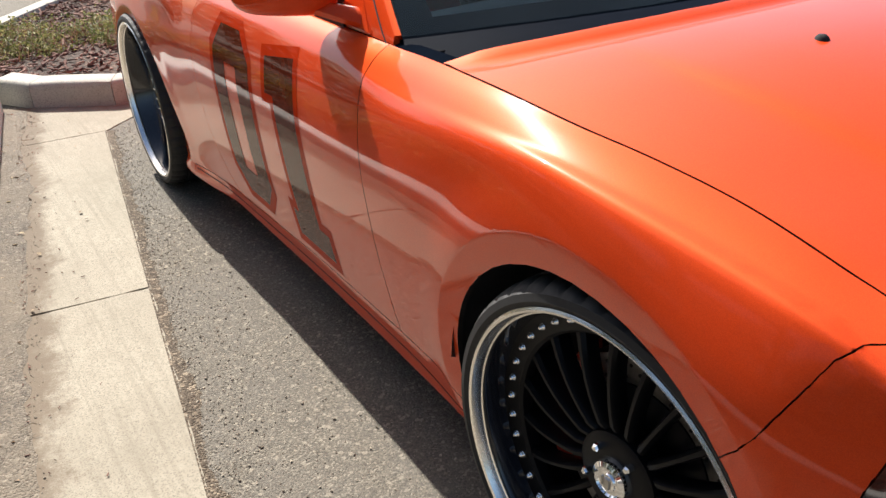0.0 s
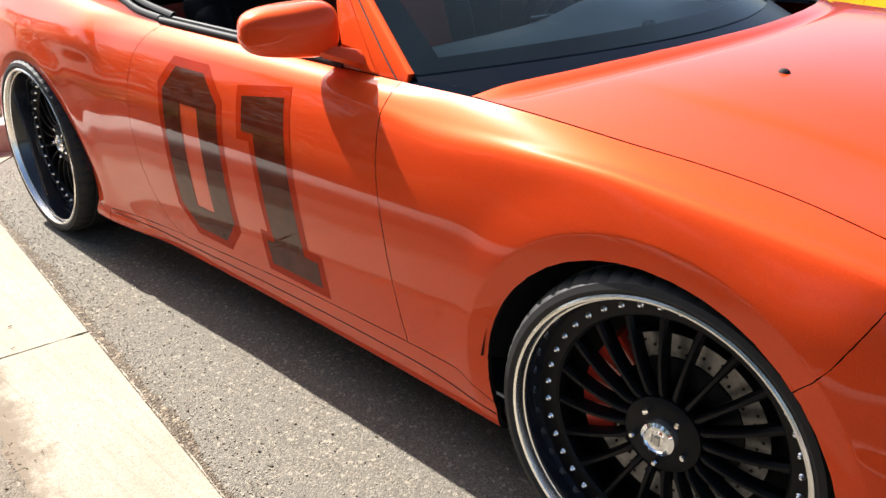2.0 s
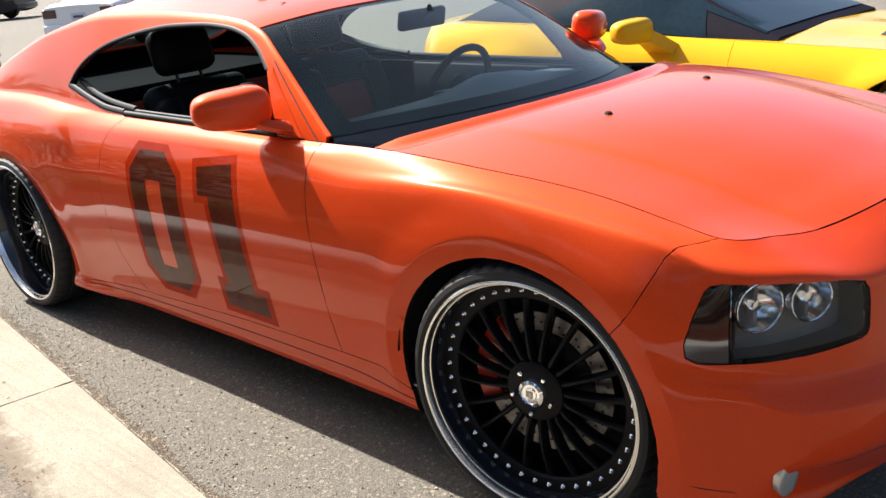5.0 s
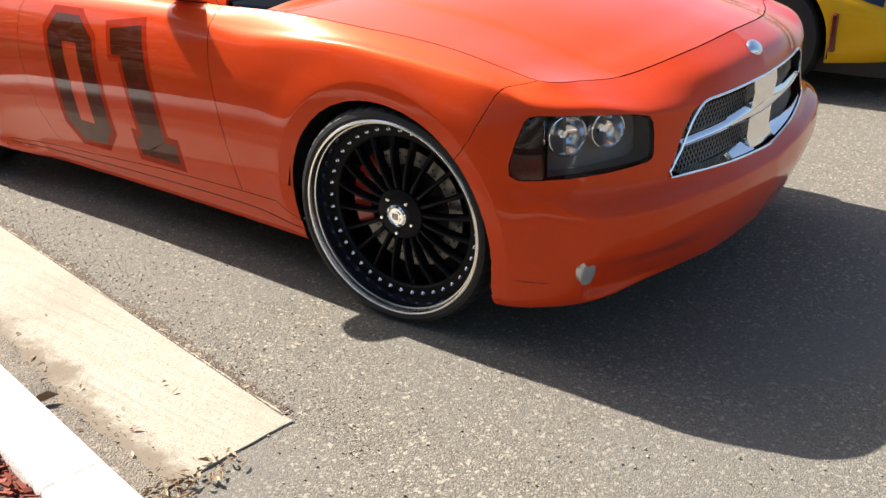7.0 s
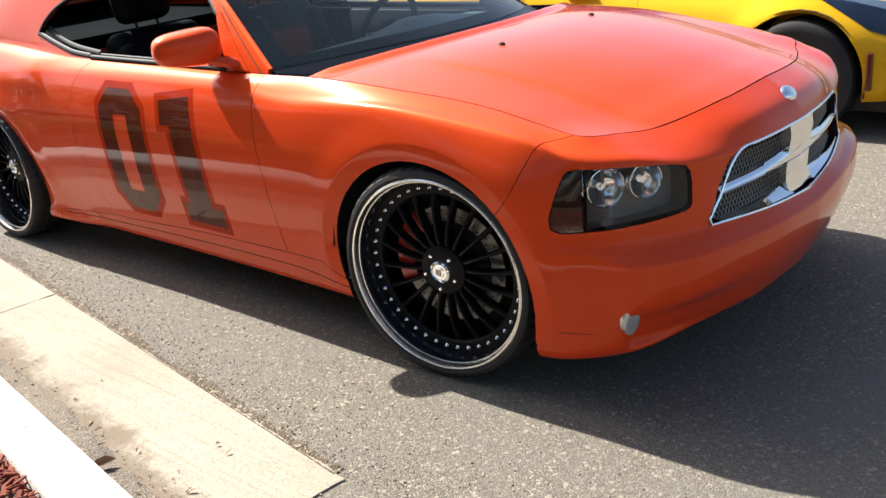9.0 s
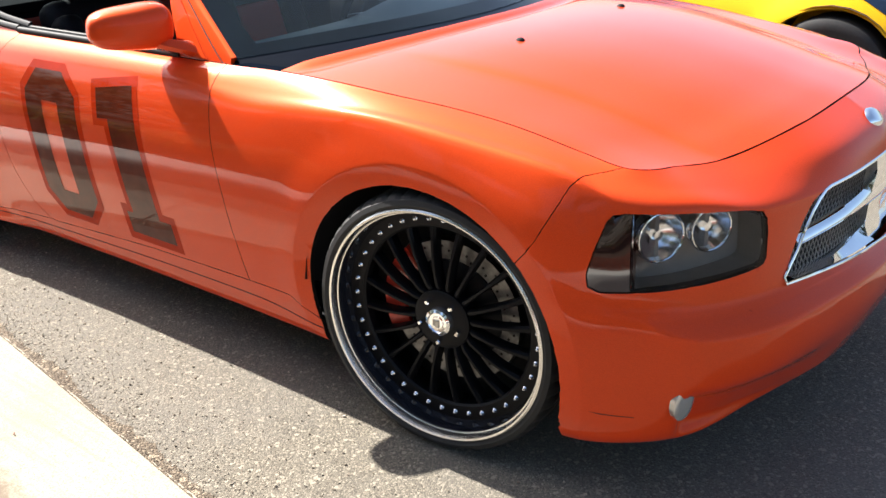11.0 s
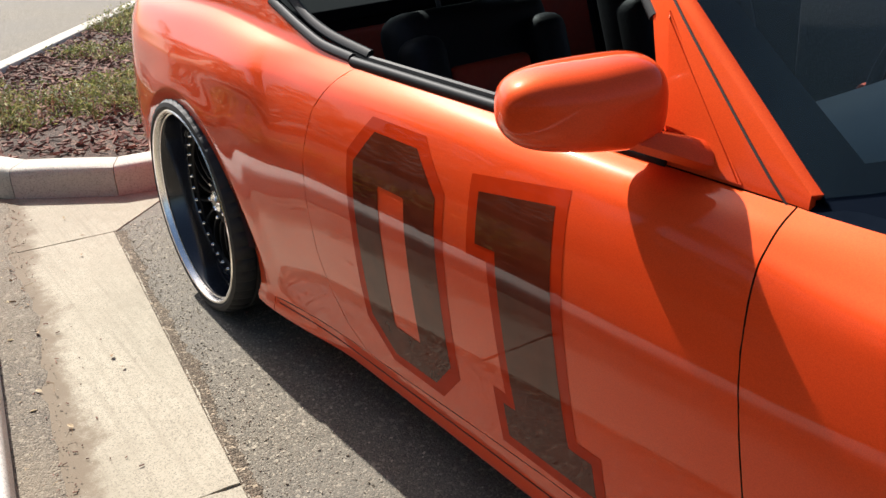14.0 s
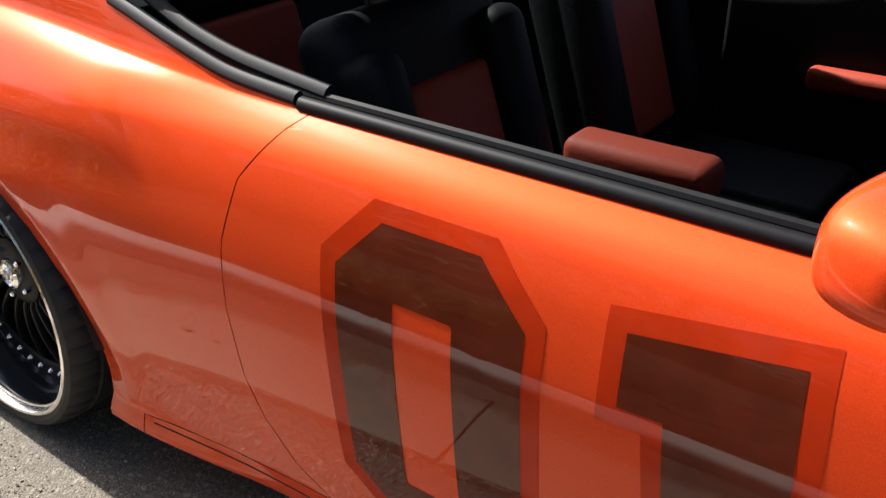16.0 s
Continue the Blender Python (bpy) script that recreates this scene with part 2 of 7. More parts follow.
# levels of the section from the sill to the hood seam or belt: (height keys, inset keys)
LEVELS = [
    ([(-4.2, 0.20), (-2.5, 0.150), (-0.6, 0.150), (0.40, 0.145), (0.62, 0.165), (1.0, 0.195), (1.5, 0.20)], [(-4, 0.12), (-2.4, 0.13), (-0.6, 0.13), (0, 0.12), (0.6, 0.10), (1.5, 0.14)]),
    ([(-4.2, 0.22), (-2.5, 0.180), (-0.6, 0.180), (0.42, 0.170), (0.62, 0.192), (1.0, 0.225), (1.5, 0.225)], [(-4, 0.05), (-2.55, 0.026), (-2.38, 0.034), (-2.1, 0.062), (-0.6, 0.068), (0.3, 0.05), (0.5, 0.045), (1.0, 0.05), (1.5, 0.05)]),
    ([(-4.2, 0.28), (-2.5, 0.250), (-0.6, 0.250), (0.45, 0.235), (1.0, 0.28), (1.5, 0.28)], [(-4, 0.03), (-2.55, 0.032), (-2.38, 0.037), (-2.1, 0.042), (-0.6, 0.047), (0.3, 0.022), (0.5, 0.018), (1.5, 0.02)]),
    ([(-4.2, 0.36), (-2.5, 0.340), (-0.6, 0.340), (0.45, 0.33), (1.0, 0.355), (1.5, 0.355)], [(-4, 0.012), (-2.4, 0.028), (-0.6, 0.030), (0.3, 0.006), (0.5, 0.004), (1.5, 0.004)]),
    ([(-4.2, 0.48), (-2.5, 0.48), (-0.6, 0.48), (0.0, 0.48), (0.5, 0.45), (1.5, 0.43)], [(-4, 0.0), (-2.4, 0.011), (-0.6, 0.012), (0.0, 0.006), (0.4, 0.0), (1.5, 0.0)]),
    ([(-4.2, 0.62), (-2.5, 0.61), (-0.6, 0.61), (0.0, 0.61), (0.5, 0.535), (1.5, 0.505)], [(-4, 0.0), (-2.2, 0.0030), (-0.6, 0.0030), (0.0, 0.001), (0.45, 0.004), (0.7, 0.004), (1.5, 0.006)]),
    ([(-4.2, 0.76), (-2.5, 0.74), (-0.6, 0.74), (0.0, 0.735), (0.5, 0.585), (1.5, 0.54)], [(-4, 0.012), (-2.5, 0.002), (-2.25, 0.002), (-0.8, 0.002), (-0.5, 0.0015), (0.0, 0.002), (0.4, 0.010), (0.65, 0.022), (0.9, 0.032), (1.5, 0.032)]),
    ([(-4.2, 0.87), (-3.0, 0.86), (-2.2, 0.85), (-0.7, 0.85), (-0.45, 0.85), (0.0, 0.825), (0.2, 0.80), (0.4, 0.735), (0.6, 0.665), (1.5, 0.64)], [(-4, 0.022), (-3.0, 0.024), (-2.55, 0.019), (-2.28, 0.020), (-2.15, 0.0185), (-0.8, 0.0175), (-0.45, 0.0120), (0.0, 0.0115), (0.2, 0.018), (0.4, 0.016), (0.55, 0.022), (0.8, 0.04), (1.1, 0.040), (1.5, 0.034)]),
    ([(-4.2, 0.91), (-3.0, 0.905), (-2.2, 0.915), (-0.9, 0.915), (-0.65, 0.899), (-0.45, 0.908), (-0.15, 0.918), (0.0, 0.908), (0.2, 0.884), (0.32, 0.866), (0.435, 0.842), (0.6, 0.760), (0.75, 0.745), (1.5, 0.725)], [(-4, 0.028), (-3.0, 0.039), (-2.55, 0.034), (-2.29, 0.041), (-2.15, 0.039), (-0.9, 0.0375), (-0.65, 0.030), (-0.45, 0.025), (-0.15, 0.0275), (0.0, 0.033), (0.2, 0.046), (0.32, 0.052), (0.435, 0.054), (0.6, 0.034), (0.8, 0.047), (1.1, 0.040), (1.5, 0.028)]),
    ([(-4.2, 0.945), (-3.0, 0.94), (-2.2, 0.944), (-0.9, 0.944), (-0.65, 0.930), (-0.45, 0.936), (-0.15, 0.937), (0.0, 0.926), (0.2, 0.898), (0.435, 0.853), (0.6, 0.810), (0.75, 0.799), (0.95, 0.764), (1.5, 0.750)], [(-4, 0.035), (-3.0, 0.057), (-2.55, 0.050), (-2.30, 0.058), (-2.15, 0.056), (-0.9, 0.054), (-0.65, 0.053), (-0.45, 0.050), (-0.15, 0.056), (0.0, 0.066), (0.2, 0.078), (0.435, 0.072), (0.6, 0.046), (0.8, 0.050), (1.1, 0.046), (1.5, 0.036)]),
    ([(-4.2, 0.99), (-3.0, 0.998), (-2.4, 0.978), (-2.1, 0.966), (-0.9, 0.965), (-0.65, 0.959), (-0.45, 0.961), (-0.15, 0.952), (0.0, 0.938), (0.2, 0.911), (0.435, 0.869), (0.6, 0.838), (0.75, 0.824), (0.95, 0.801), (1.25, 0.812), (1.6, 0.818)], [(-4, 0.06), (-3.0, 0.096), (-2.58, 0.090), (-2.32, 0.088), (-2.15, 0.080), (-0.9, 0.078), (-0.65, 0.081), (-0.45, 0.078), (-0.15, 0.088), (0.0, 0.103), (0.2, 0.118), (0.435, 0.108), (0.6, 0.092), (0.8, 0.112), (1.05, 0.108), (1.3, 0.080), (1.6, 0.074)]),
    ([(-4.2, 1.005), (-3.0, 1.035), (-2.4, 1.000), (-2.1, 0.989), (-0.83, 0.980), (-0.6, 0.984), (-0.45, 0.982), (-0.3, 0.975), (-0.15, 0.963), (0.0, 0.948), (0.2, 0.919), (0.4, 0.883), (0.557, 0.862), (0.77, 0.846), (0.967, 0.838), (1.25, 0.864), (1.6, 0.879)],
     [(-4, 0.11), (-3.0, 0.145), (-2.65, 0.14), (-2.2, 0.112), (-0.83, 0.114), (-0.6, 0.114), (-0.45, 0.111), (-0.3, 0.114), (-0.15, 0.123), (0.0, 0.142), (0.2, 0.160), (0.4, 0.155), (0.557, 0.125), (0.77, 0.185), (0.967, 0.188), (1.25, 0.170), (1.6, 0.168)]),
]
LZ = np.stack([curve(z)(QS) for z, d in LEVELS], 1)
LD = np.stack([curve(d)(QS) for z, d in LEVELS], 1)
FLAT = np.interp(QS, [-0.95, -0.7, 0.38, 0.52], [0, 1, 1, 0])   # the fender's shoulder is nearly flat from its crease to the hood seam
for j, f in ((9, 0.36), (10, 0.69)):
    LZ[:, j] += FLAT * (LZ[:, 8] + (LZ[:, 11] - LZ[:, 8]) * f + 0.003 - LZ[:, j])
    LD[:, j] += FLAT * (LD[:, 8] + (LD[:, 11] - LD[:, 8]) * f - 0.003 - LD[:, j])
LZ, LD = (np.concatenate([blur(a[:, :-1], 4), blur(a[:, -1:], 1.5)], 1) for a in (LZ, LD))
FINE = 12


def spread(a):
    """Catmull-Rom from the levels to fine rows."""
    p = np.concatenate([2 * a[:, :1] - a[:, 1:2], a, 2 * a[:, -1:] - a[:, -2:-1]], 1)
    rows = []
    for j in range(a.shape[1] - 1):
        p0, p1, p2, p3 = (p[:, j + k] for k in range(4))
        for t in np.arange(FINE) / FINE:
            rows.append(0.5 * (2 * p1 + (p2 - p0) * t + (2 * p0 - 5 * p1 + 4 * p2 - p3) * t * t + (3 * p1 - p0 - 3 * p2 + p3) * t ** 3))
    rows.append(a[:, -1])
    return np.stack(rows, 1)


SZ, SD = spread(LZ), spread(LD)
SZ = np.maximum.accumulate(SZ + np.arange(SZ.shape[1]) * 1e-6, 1)
ARCHES = ((-0.021, 0.330, 0.437), (-3.035, 0.305, 0.42))


def smooth(a, b, t):
    t = np.clip((t - a) / (b - a), 0, 1)
    return t * t * (3 - 2 * t)


def shelf_lines(q):
    """Heights of the upper and lower crease of the bumper's shelf."""
    zl = np.interp(q, [0.60, 0.65, 0.70, 0.77, 0.88, 1.03, 1.21, 1.6], [0.548, 0.526, 0.515, 0.511, 0.504, 0.499, 0.492, 0.480])
    return zl + np.interp(q, [0.60, 0.70, 0.90, 1.3], [0.004, 0.024, 0.028, 0.026]), zl


def skin(q, z, lift=0.0):
    """Points of the right flank (y < 0) at q and height z."""
    q, z = np.atleast_1d(np.asarray(q, float)), np.atleast_1d(np.asarray(z, float))
    f = np.clip((q - QMIN) / STEP, 0, len(QS) - 1.001)
    i = f.astype(int)
    f = f - i
    d = np.empty(len(q))
    for k in range(len(q)):
        cz = SZ[i[k]] * (1 - f[k]) + SZ[i[k] + 1] * f[k]
        cd = SD[i[k]] * (1 - f[k]) + SD[i[k] + 1] * f[k]
        d[k] = np.interp(z[k], cz, cd)
    for ax, az, r in ARCHES:   # the flat lip round each wheel arch stands proud
        rho = np.hypot(q - ax, z - az)
        low = smooth(0.10, 0.42, z)
        d = d - (0.0045 * smooth(r + 0.17, r + 0.058, rho) - 0.0125 * np.clip((r + 0.058 - rho) / 0.058, 0, 1)) * low
    zt, zl = shelf_lines(q)   # shelf of the bumper: a sloping ledge between two creases
    ledge = np.clip((zt - z) / (zt - zl), 0, 1)
    d = d - (0.040 * smooth(0.60, 0.75, q) - 0.010 * smooth(0.9, 1.3, q)) * ledge * smooth(0.24, 0.44, z)
    start = -2.335 - 0.85 * np.clip(z - 0.83, 0, 0.2)   # crease where the haunch begins, raked back as it climbs
    hip = 1 - (1 - np.clip((start - q) / 0.09, 0, 1)) ** 2.2
    d = d - 0.0075 * hip * smooth(0.79, 0.90, z) * (1 - smooth(-2.55, -3.2, q)) * (1 - smooth(0.94, 1.04, z))
    scoop = smooth(0.700, 0.735, q) * (1 - smooth(0.90, 1.30, q)) * smooth(0.20, 0.24, z) * (1 - smooth(0.30, 0.385, z))
    d = d + 0.042 * scoop - lift
    g = lambda a: a[i] * (1 - f) + a[i + 1] * f
    return np.stack([g(PX) + g(NX) * d * -1, -(g(PY) + g(NY) * d * -1), z], 1)


def top_edge(q):
    z = np.interp(q, QS, SZ[:, -1])
    return skin(q, z)


# ---- building helpers ----
def part(name, bm, material, parent=None, label="", smooth_it=False):
    """Links a bmesh as one mesh object under a thing or a part."""
    if isinstance(bm, bpy.types.Mesh):
        me = bm
    else:
        me = bpy.data.meshes.new(name)
        bm.to_mesh(me)
        bm.free()
        if smooth_it:
            me.polygons.foreach_set("use_smooth", [True] * len(me.polygons))
            me.set_sharp_from_angle(angle=radians(38))
    if material:
        me.materials.clear()
        for k in material if isinstance(material, (list, tuple)) else (material,):
            me.materials.append(k)
    ob = new(name, me)
    ob.parent = parent
    return tagged(ob, label) if label else ob


def thing(name, label, category, group="", kind="", at=None):
    ob = new(name)
    ob.empty_display_size = 0.1
    if at:
        ob.matrix_world = Matrix.Translation(at)
    return tagged(ob, label, category, group, kind)


def inside(poly, x, y):
    hit = False
    for (x0, y0), (x1, y1) in zip(poly, poly[1:] + poly[:1]):
        if (y0 > y) != (y1 > y) and x < (x1 - x0) * (y - y0) / (y1 - y0) + x0:
            hit = not hit
    return hit


def score(bm, poly, reach=0.06, closed=True):
    """Cuts the flat sheet bm along the sides of poly."""
    ends = zip(poly, poly[1:] + poly[:1]) if closed else zip(poly, poly[1:])
    for a, b in ends:
        a, b = Vector((*a, 0)), Vector((*b, 0))
        way = b - a
        length = way.length
        if length < 1e-6:
            continue
        way /= length
        faces = []
        for f in bm.faces:
            c = f.calc_center_median() - a
            s = c.dot(way)
            if -reach < s < length + reach and abs(way.x * c.y - way.y * c.x) < reach:
                faces.append(f)
        geom = faces + list({e for f in faces for e in f.edges}) + list({v for f in faces for v in f.verts})
        bmesh.ops.bisect_plane(bm, geom=geom, dist=1e-5, plane_co=a, plane_no=Vector((-way.y, way.x, 0)))


def sheet(us, rows):
    """A flat bmesh grid: us along, rows[i] the heights at us[i]."""
    bm = bmesh.new()
    vs = [[bm.verts.new((u, z, 0)) for z in col] for u, col in zip(us, rows)]
    for i in range(len(us) - 1):
        for j in range(len(rows[0]) - 1):
            bm.faces.new((vs[i][j], vs[i + 1][j], vs[i + 1][j + 1], vs[i][j + 1]))
    return bm


def panel(name, co, faces, material, parent, label="", gap=0.0016, depth=0.016, flip=False, dark_rim=False):
    """A body panel from part of a shaped sheet: its rim drawn in by the gap and turned inwards."""
    used = sorted({v for f in faces for v in f})
    at = {v: k for k, v in enumerate(used)}
    co = np.array([co[v] for v in used], float)
    faces = [[at[v] for v in f] for f in faces]
    if flip:
        faces = [f[::-1] for f in faces]
    count, nrm, pull = {}, np.zeros_like(co), np.zeros_like(co)
    for f in faces:
        p = co[f]
        n = np.cross(p - p[0], np.roll(p, -1, 0) - p[0]).sum(0)
        nrm[f] += n
        pull[f] += p.mean(0) - p
        for a, b in zip(f, f[1:] + f[:1]):
            key = (min(a, b), max(a, b))
            count[key] = None if key in count else (a, b)
    nrm /= np.linalg.norm(nrm, axis=1)[:, None] + 1e-12
    rim = [e for e in count.values() if e]
    edge = sorted({v for e in rim for v in e})
    pull -= nrm * (pull * nrm).sum(1)[:, None]
    pull /= np.linalg.norm(pull, axis=1)[:, None] + 1e-9
    co[edge] += pull[edge] * gap
    back = {v: len(co) + k for k, v in enumerate(edge)}
    co = np.concatenate([co, co[edge] - nrm[edge] * depth + pull[edge] * 0.002])
    faces = faces + [[b, a, back[a], back[b]] for a, b in rim]
    me = bpy.data.meshes.new(name)
    me.from_pydata(co.tolist(), [], faces)
    first_rim = len(faces) - len(rim)
    me.polygons.foreach_set("use_smooth", [True] * len(faces))
    rims = {(min(a, b), max(a, b)) for a, b in rim}
    for e in me.edges:
        if (min(e.vertices), max(e.vertices)) in rims:
            e.use_edge_sharp = True
    ob = part(name, me, (material, SEAL) if dark_rim else material, parent, label)
    if dark_rim:
        me.polygons.foreach_set("material_index", [0] * first_rim + [1] * len(rim))
    return ob


def mirrored(co):
    return np.asarray(co) * np.array([1, -1, 1])


def lathe(profile, segments=64, axis="Y", closed=False):
    """Spins (radius, along) pairs about an axis."""
    bm = bmesh.new()
    rings = []
    for k in range(segments):
        a = 2 * math.pi * k / segments
        c, s = math.cos(a), math.sin(a)
        rings.append([bm.verts.new({"Y": (r * c, h, r * s), "Z": (r * c, r * s, h), "X": (h, r * c, r * s)}[axis]) for r, h in profile])
    n = len(profile)
    for k in range(segments):
        a, b = rings[k], rings[(k + 1) % segments]
        for j in range(n if closed else n - 1):
            bm.faces.new((a[j], a[(j + 1) % n], b[(j + 1) % n], b[j]))
    bmesh.ops.remove_doubles(bm, verts=bm.verts, dist=1e-5)
    bmesh.ops.recalc_face_normals(bm, faces=bm.faces)
    return bm


def block(x0, x1, y0, y1, z0, z1, bevel=0.0, seg=2):
    bm = bmesh.new()
    bmesh.ops.create_cube(bm, size=1)
    for v in bm.verts:
        v.co = Vector(((x0 + x1) / 2 + v.co.x * (x1 - x0), (y0 + y1) / 2 + v.co.y * (y1 - y0), (z0 + z1) / 2 + v.co.z * (z1 - z0)))
    if bevel:
        bmesh.ops.bevel(bm, geom=bm.edges[:], offset=bevel, segments=seg, affect="EDGES", profile=0.5)
    return bm


def tube(points, radius, sides=8, closed=False, flat=1.0):
    """A swept tube through points; flat squeezes it along its second normal. radius: one number or one per point."""
    bm = bmesh.new()
    pts = [Vector(p) for p in points]
    n = len(pts)
    rings, up = [], None
    for i, p in enumerate(pts):
        a = pts[i - 1] if (i or closed) else p
        b = pts[(i + 1) % n] if (i < n - 1 or closed) else p
        t = (b - a).normalized()
        if up is None:
            up = t.orthogonal().normalized()
        up = (up - t * up.dot(t)).normalized()
        side = t.cross(up)
        r = radius if isinstance(radius, (int, float)) else radius[i]
        rings.append([bm.verts.new(p + up * math.cos(2 * math.pi * k / sides) * r + side * math.sin(2 * math.pi * k / sides) * r * flat) for k in range(sides)])
    for i in range(n if closed else n - 1):
        a, b = rings[i], rings[(i + 1) % n]
        for k in range(sides):
            bm.faces.new((a[k], a[(k + 1) % sides], b[(k + 1) % sides], b[k]))
    if not closed:
        bm.faces.new(rings[0][::-1])
        bm.faces.new(rings[-1])
    bmesh.ops.recalc_face_normals(bm, faces=bm.faces)
    return bm


def merge(*parts):
    bm = parts[0]
    for other in parts[1:]:
        me = bpy.data.meshes.new("scrap")
        other.to_mesh(me)
        other.free()
        bm.from_mesh(me)
        bpy.data.meshes.remove(me)
    return bm


# ---- the orange coupe: panels ----
coupe = thing("coupe", "orange pearl two-door muscle coupe with black 01 numbers, parked on asphalt", "car")
ring = lambda cx, cz, r, n=44: [(cx + r * math.cos(2 * math.pi * k / n), cz + r * math.sin(2 * math.pi * k / n)) for k in range(n)]
FRONT_ARCH = ring(*ARCHES[0])
REAR_ARCH = ring(*ARCHES[1])
DOOR = [(-0.757, 0.312), (-0.775, 0.45), (-0.815, 0.80), (-0.836, 1.2), (-1.94, 1.2), (-1.97, 1.03), (-2.05, 0.965), (-2.115, 0.885), (-2.15, 0.77), (-2.158, 0.64), (-2.145, 0.50), (-2.115, 0.41), (-2.06, 0.325), (-1.99, 0.278), (-1.94, 0.268), (-1.3, 0.300)]
SILL = [(-2.52, -0.5), (-2.52, 0.235), (-1.985, 0.270), (-1.94, 0.268), (-1.3, 0.300), (-0.757, 0.312), (-0.56, 0.314), (-0.52, 0.29), (-0.40, 0.235), (-0.40, -0.5)]
NOSE_SEAM = [(0.557, 1.2), (0.557, 0.866), (0.50, 0.858), (0.445, 0.852), (0.425, 0.835), (0.40, 0.79), (0.375, 0.745), (0.352, 0.704), (0.325, 0.668), (0.27, 0.61)]
BUMPER = [(3, 1.2)] + NOSE_SEAM + [(0.2, 0.4), (0.2, -1), (3, -1)]
TAIL_SEAM = [(-3.36, 0.585), (-3.47, 0.60), (-3.62, 0.665), (-3.80, 0.71), (-4.0, 0.725), (-5.5, 0.73)]
REAR_BUMPER = TAIL_SEAM + [(-5.5, -1), (-3.1, -1), (-3.1, 0.4)]
LAMP = [(0.478, 0.640), (0.482, 0.612), (0.51, 0.600), (0.70, 0.612), (0.93, 0.622), (0.948, 0.628), (0.955, 0.640), (0.957, 0.70), (0.952, 0.735), (0.935, 0.755), (0.90, 0.765), (0.80, 0.779), (0.70, 0.786), (0.57, 0.786), (0.535, 0.780), (0.52, 0.765), (0.495, 0.70)]
GRILLE = [(1.028, 0.566), (1.034, 0.556), (1.05, 0.549), (1.30, 0.530), (1.45, 0.520), (3, 0.515), (3, 0.752), (1.38, 0.752), (1.20, 0.750), (1.155, 0.745), (1.128, 0.733), (1.108, 0.712), (1.092, 0.690)]
QG = np.unique(np.concatenate([np.arange(QMIN, -3.5, 0.035), np.arange(-3.5, 0.34, 0.0275), np.arange(0.34, 1.02, 0.0125), np.arange(1.02, QMAX, 0.022), [-2.35, QMAX]]))
JS = list(range(0, SZ.shape[1], 2))
flank = sheet(QG, [[float(np.interp(q, QS, SZ[:, j])) for j in JS] for q in QG])
for poly in (FRONT_ARCH, REAR_ARCH, DOOR, LAMP, GRILLE):
    score(flank, poly)
for ax, az, r in ARCHES:
    for more in (0.055, 0.061):
        score(flank, ring(ax, az, r + more), 0.04)
for side_ in (0, 1):
    for more in (-0.004, 0.004):
        score(flank, [(q, float(shelf_lines(q)[side_]) + more) for q in (0.6, 0.65, 0.70, 0.77, 0.88, 1.03, 1.21, 1.3, QMAX)], 0.02, False)
for more in (-0.003, 0.003):
    score(flank, [(-2.335 + more, 0.70), (-2.335 + more, 0.83), (-2.42 + more, 0.93)], 0.03, False)
score(flank, SILL[1:9], closed=False)
score(flank, NOSE_SEAM, closed=False)
score(flank, TAIL_SEAM, closed=False)
bmesh.ops.remove_doubles(flank, verts=flank.verts, dist=0.0009)
flank.verts.index_update()
FQ = np.array([v.co[:2] for v in flank.verts])
FC = skin(FQ[:, 0], FQ[:, 1])
FC[FQ[:, 0] > QMAX - 1e-4, 1] = 0
FC[FQ[:, 0] < QMIN + 1e-4, 1] = 0
groups = {}
for f in flank.faces:
    u, z, _ = f.calc_center_median()
    idx = [v.index for v in f.verts]
    if inside(FRONT_ARCH, u, z) or inside(REAR_ARCH, u, z) or (abs(u - ARCHES[0][0]) < ARCHES[0][2] - 0.01 and z < 0.33) or (abs(u - ARCHES[1][0]) < ARCHES[1][2] - 0.01 and z < 0.31):
        key = "hole"
    elif inside(LAMP, u, z):
        key = "lamp"
    elif inside(GRILLE, u, z):
        key = "grille"
    elif inside(BUMPER, u, z):
        key = "front_bumper"
    elif inside(REAR_BUMPER, u, z):
        key = "rear_bumper"
    elif inside(SILL, u, z):
        key = "sill"
    elif inside(DOOR, u, z):
        key = "door"
    else:
        key = "fender" if u > -1.5 else "quarter"
    groups.setdefault(key, []).append(idx)
flank.free()
N = len(FC)


def both(faces):
    """Points and faces of a panel that runs round from one flank to the other."""
    co = np.concatenate([FC, mirrored(FC)])
    twin = {}
    for v in range(N):
        twin[v] = v if FC[v, 1] == 0 else v + N
    return co, faces + [[twin[v] for v in f][::-1] for f in faces]


for key, name, label in (("fender", "front_fender", ""), ("door", "door", ""), ("sill", "side_skirt", "")):
    panel(name, FC, groups[key], ORANGE, coupe, label, dark_rim=True)
    panel(name, mirrored(FC), groups[key], ORANGE, coupe, label, flip=True, dark_rim=True)
co, fs = both(groups["front_bumper"])
front_bumper = panel("front_bumper", co, fs, ORANGE, coupe, "smooth orange front bumper with a chin", dark_rim=True)
co, fs = both(groups["rear_bumper"])
panel("rear_bumper", co, fs, ORANGE, coupe)

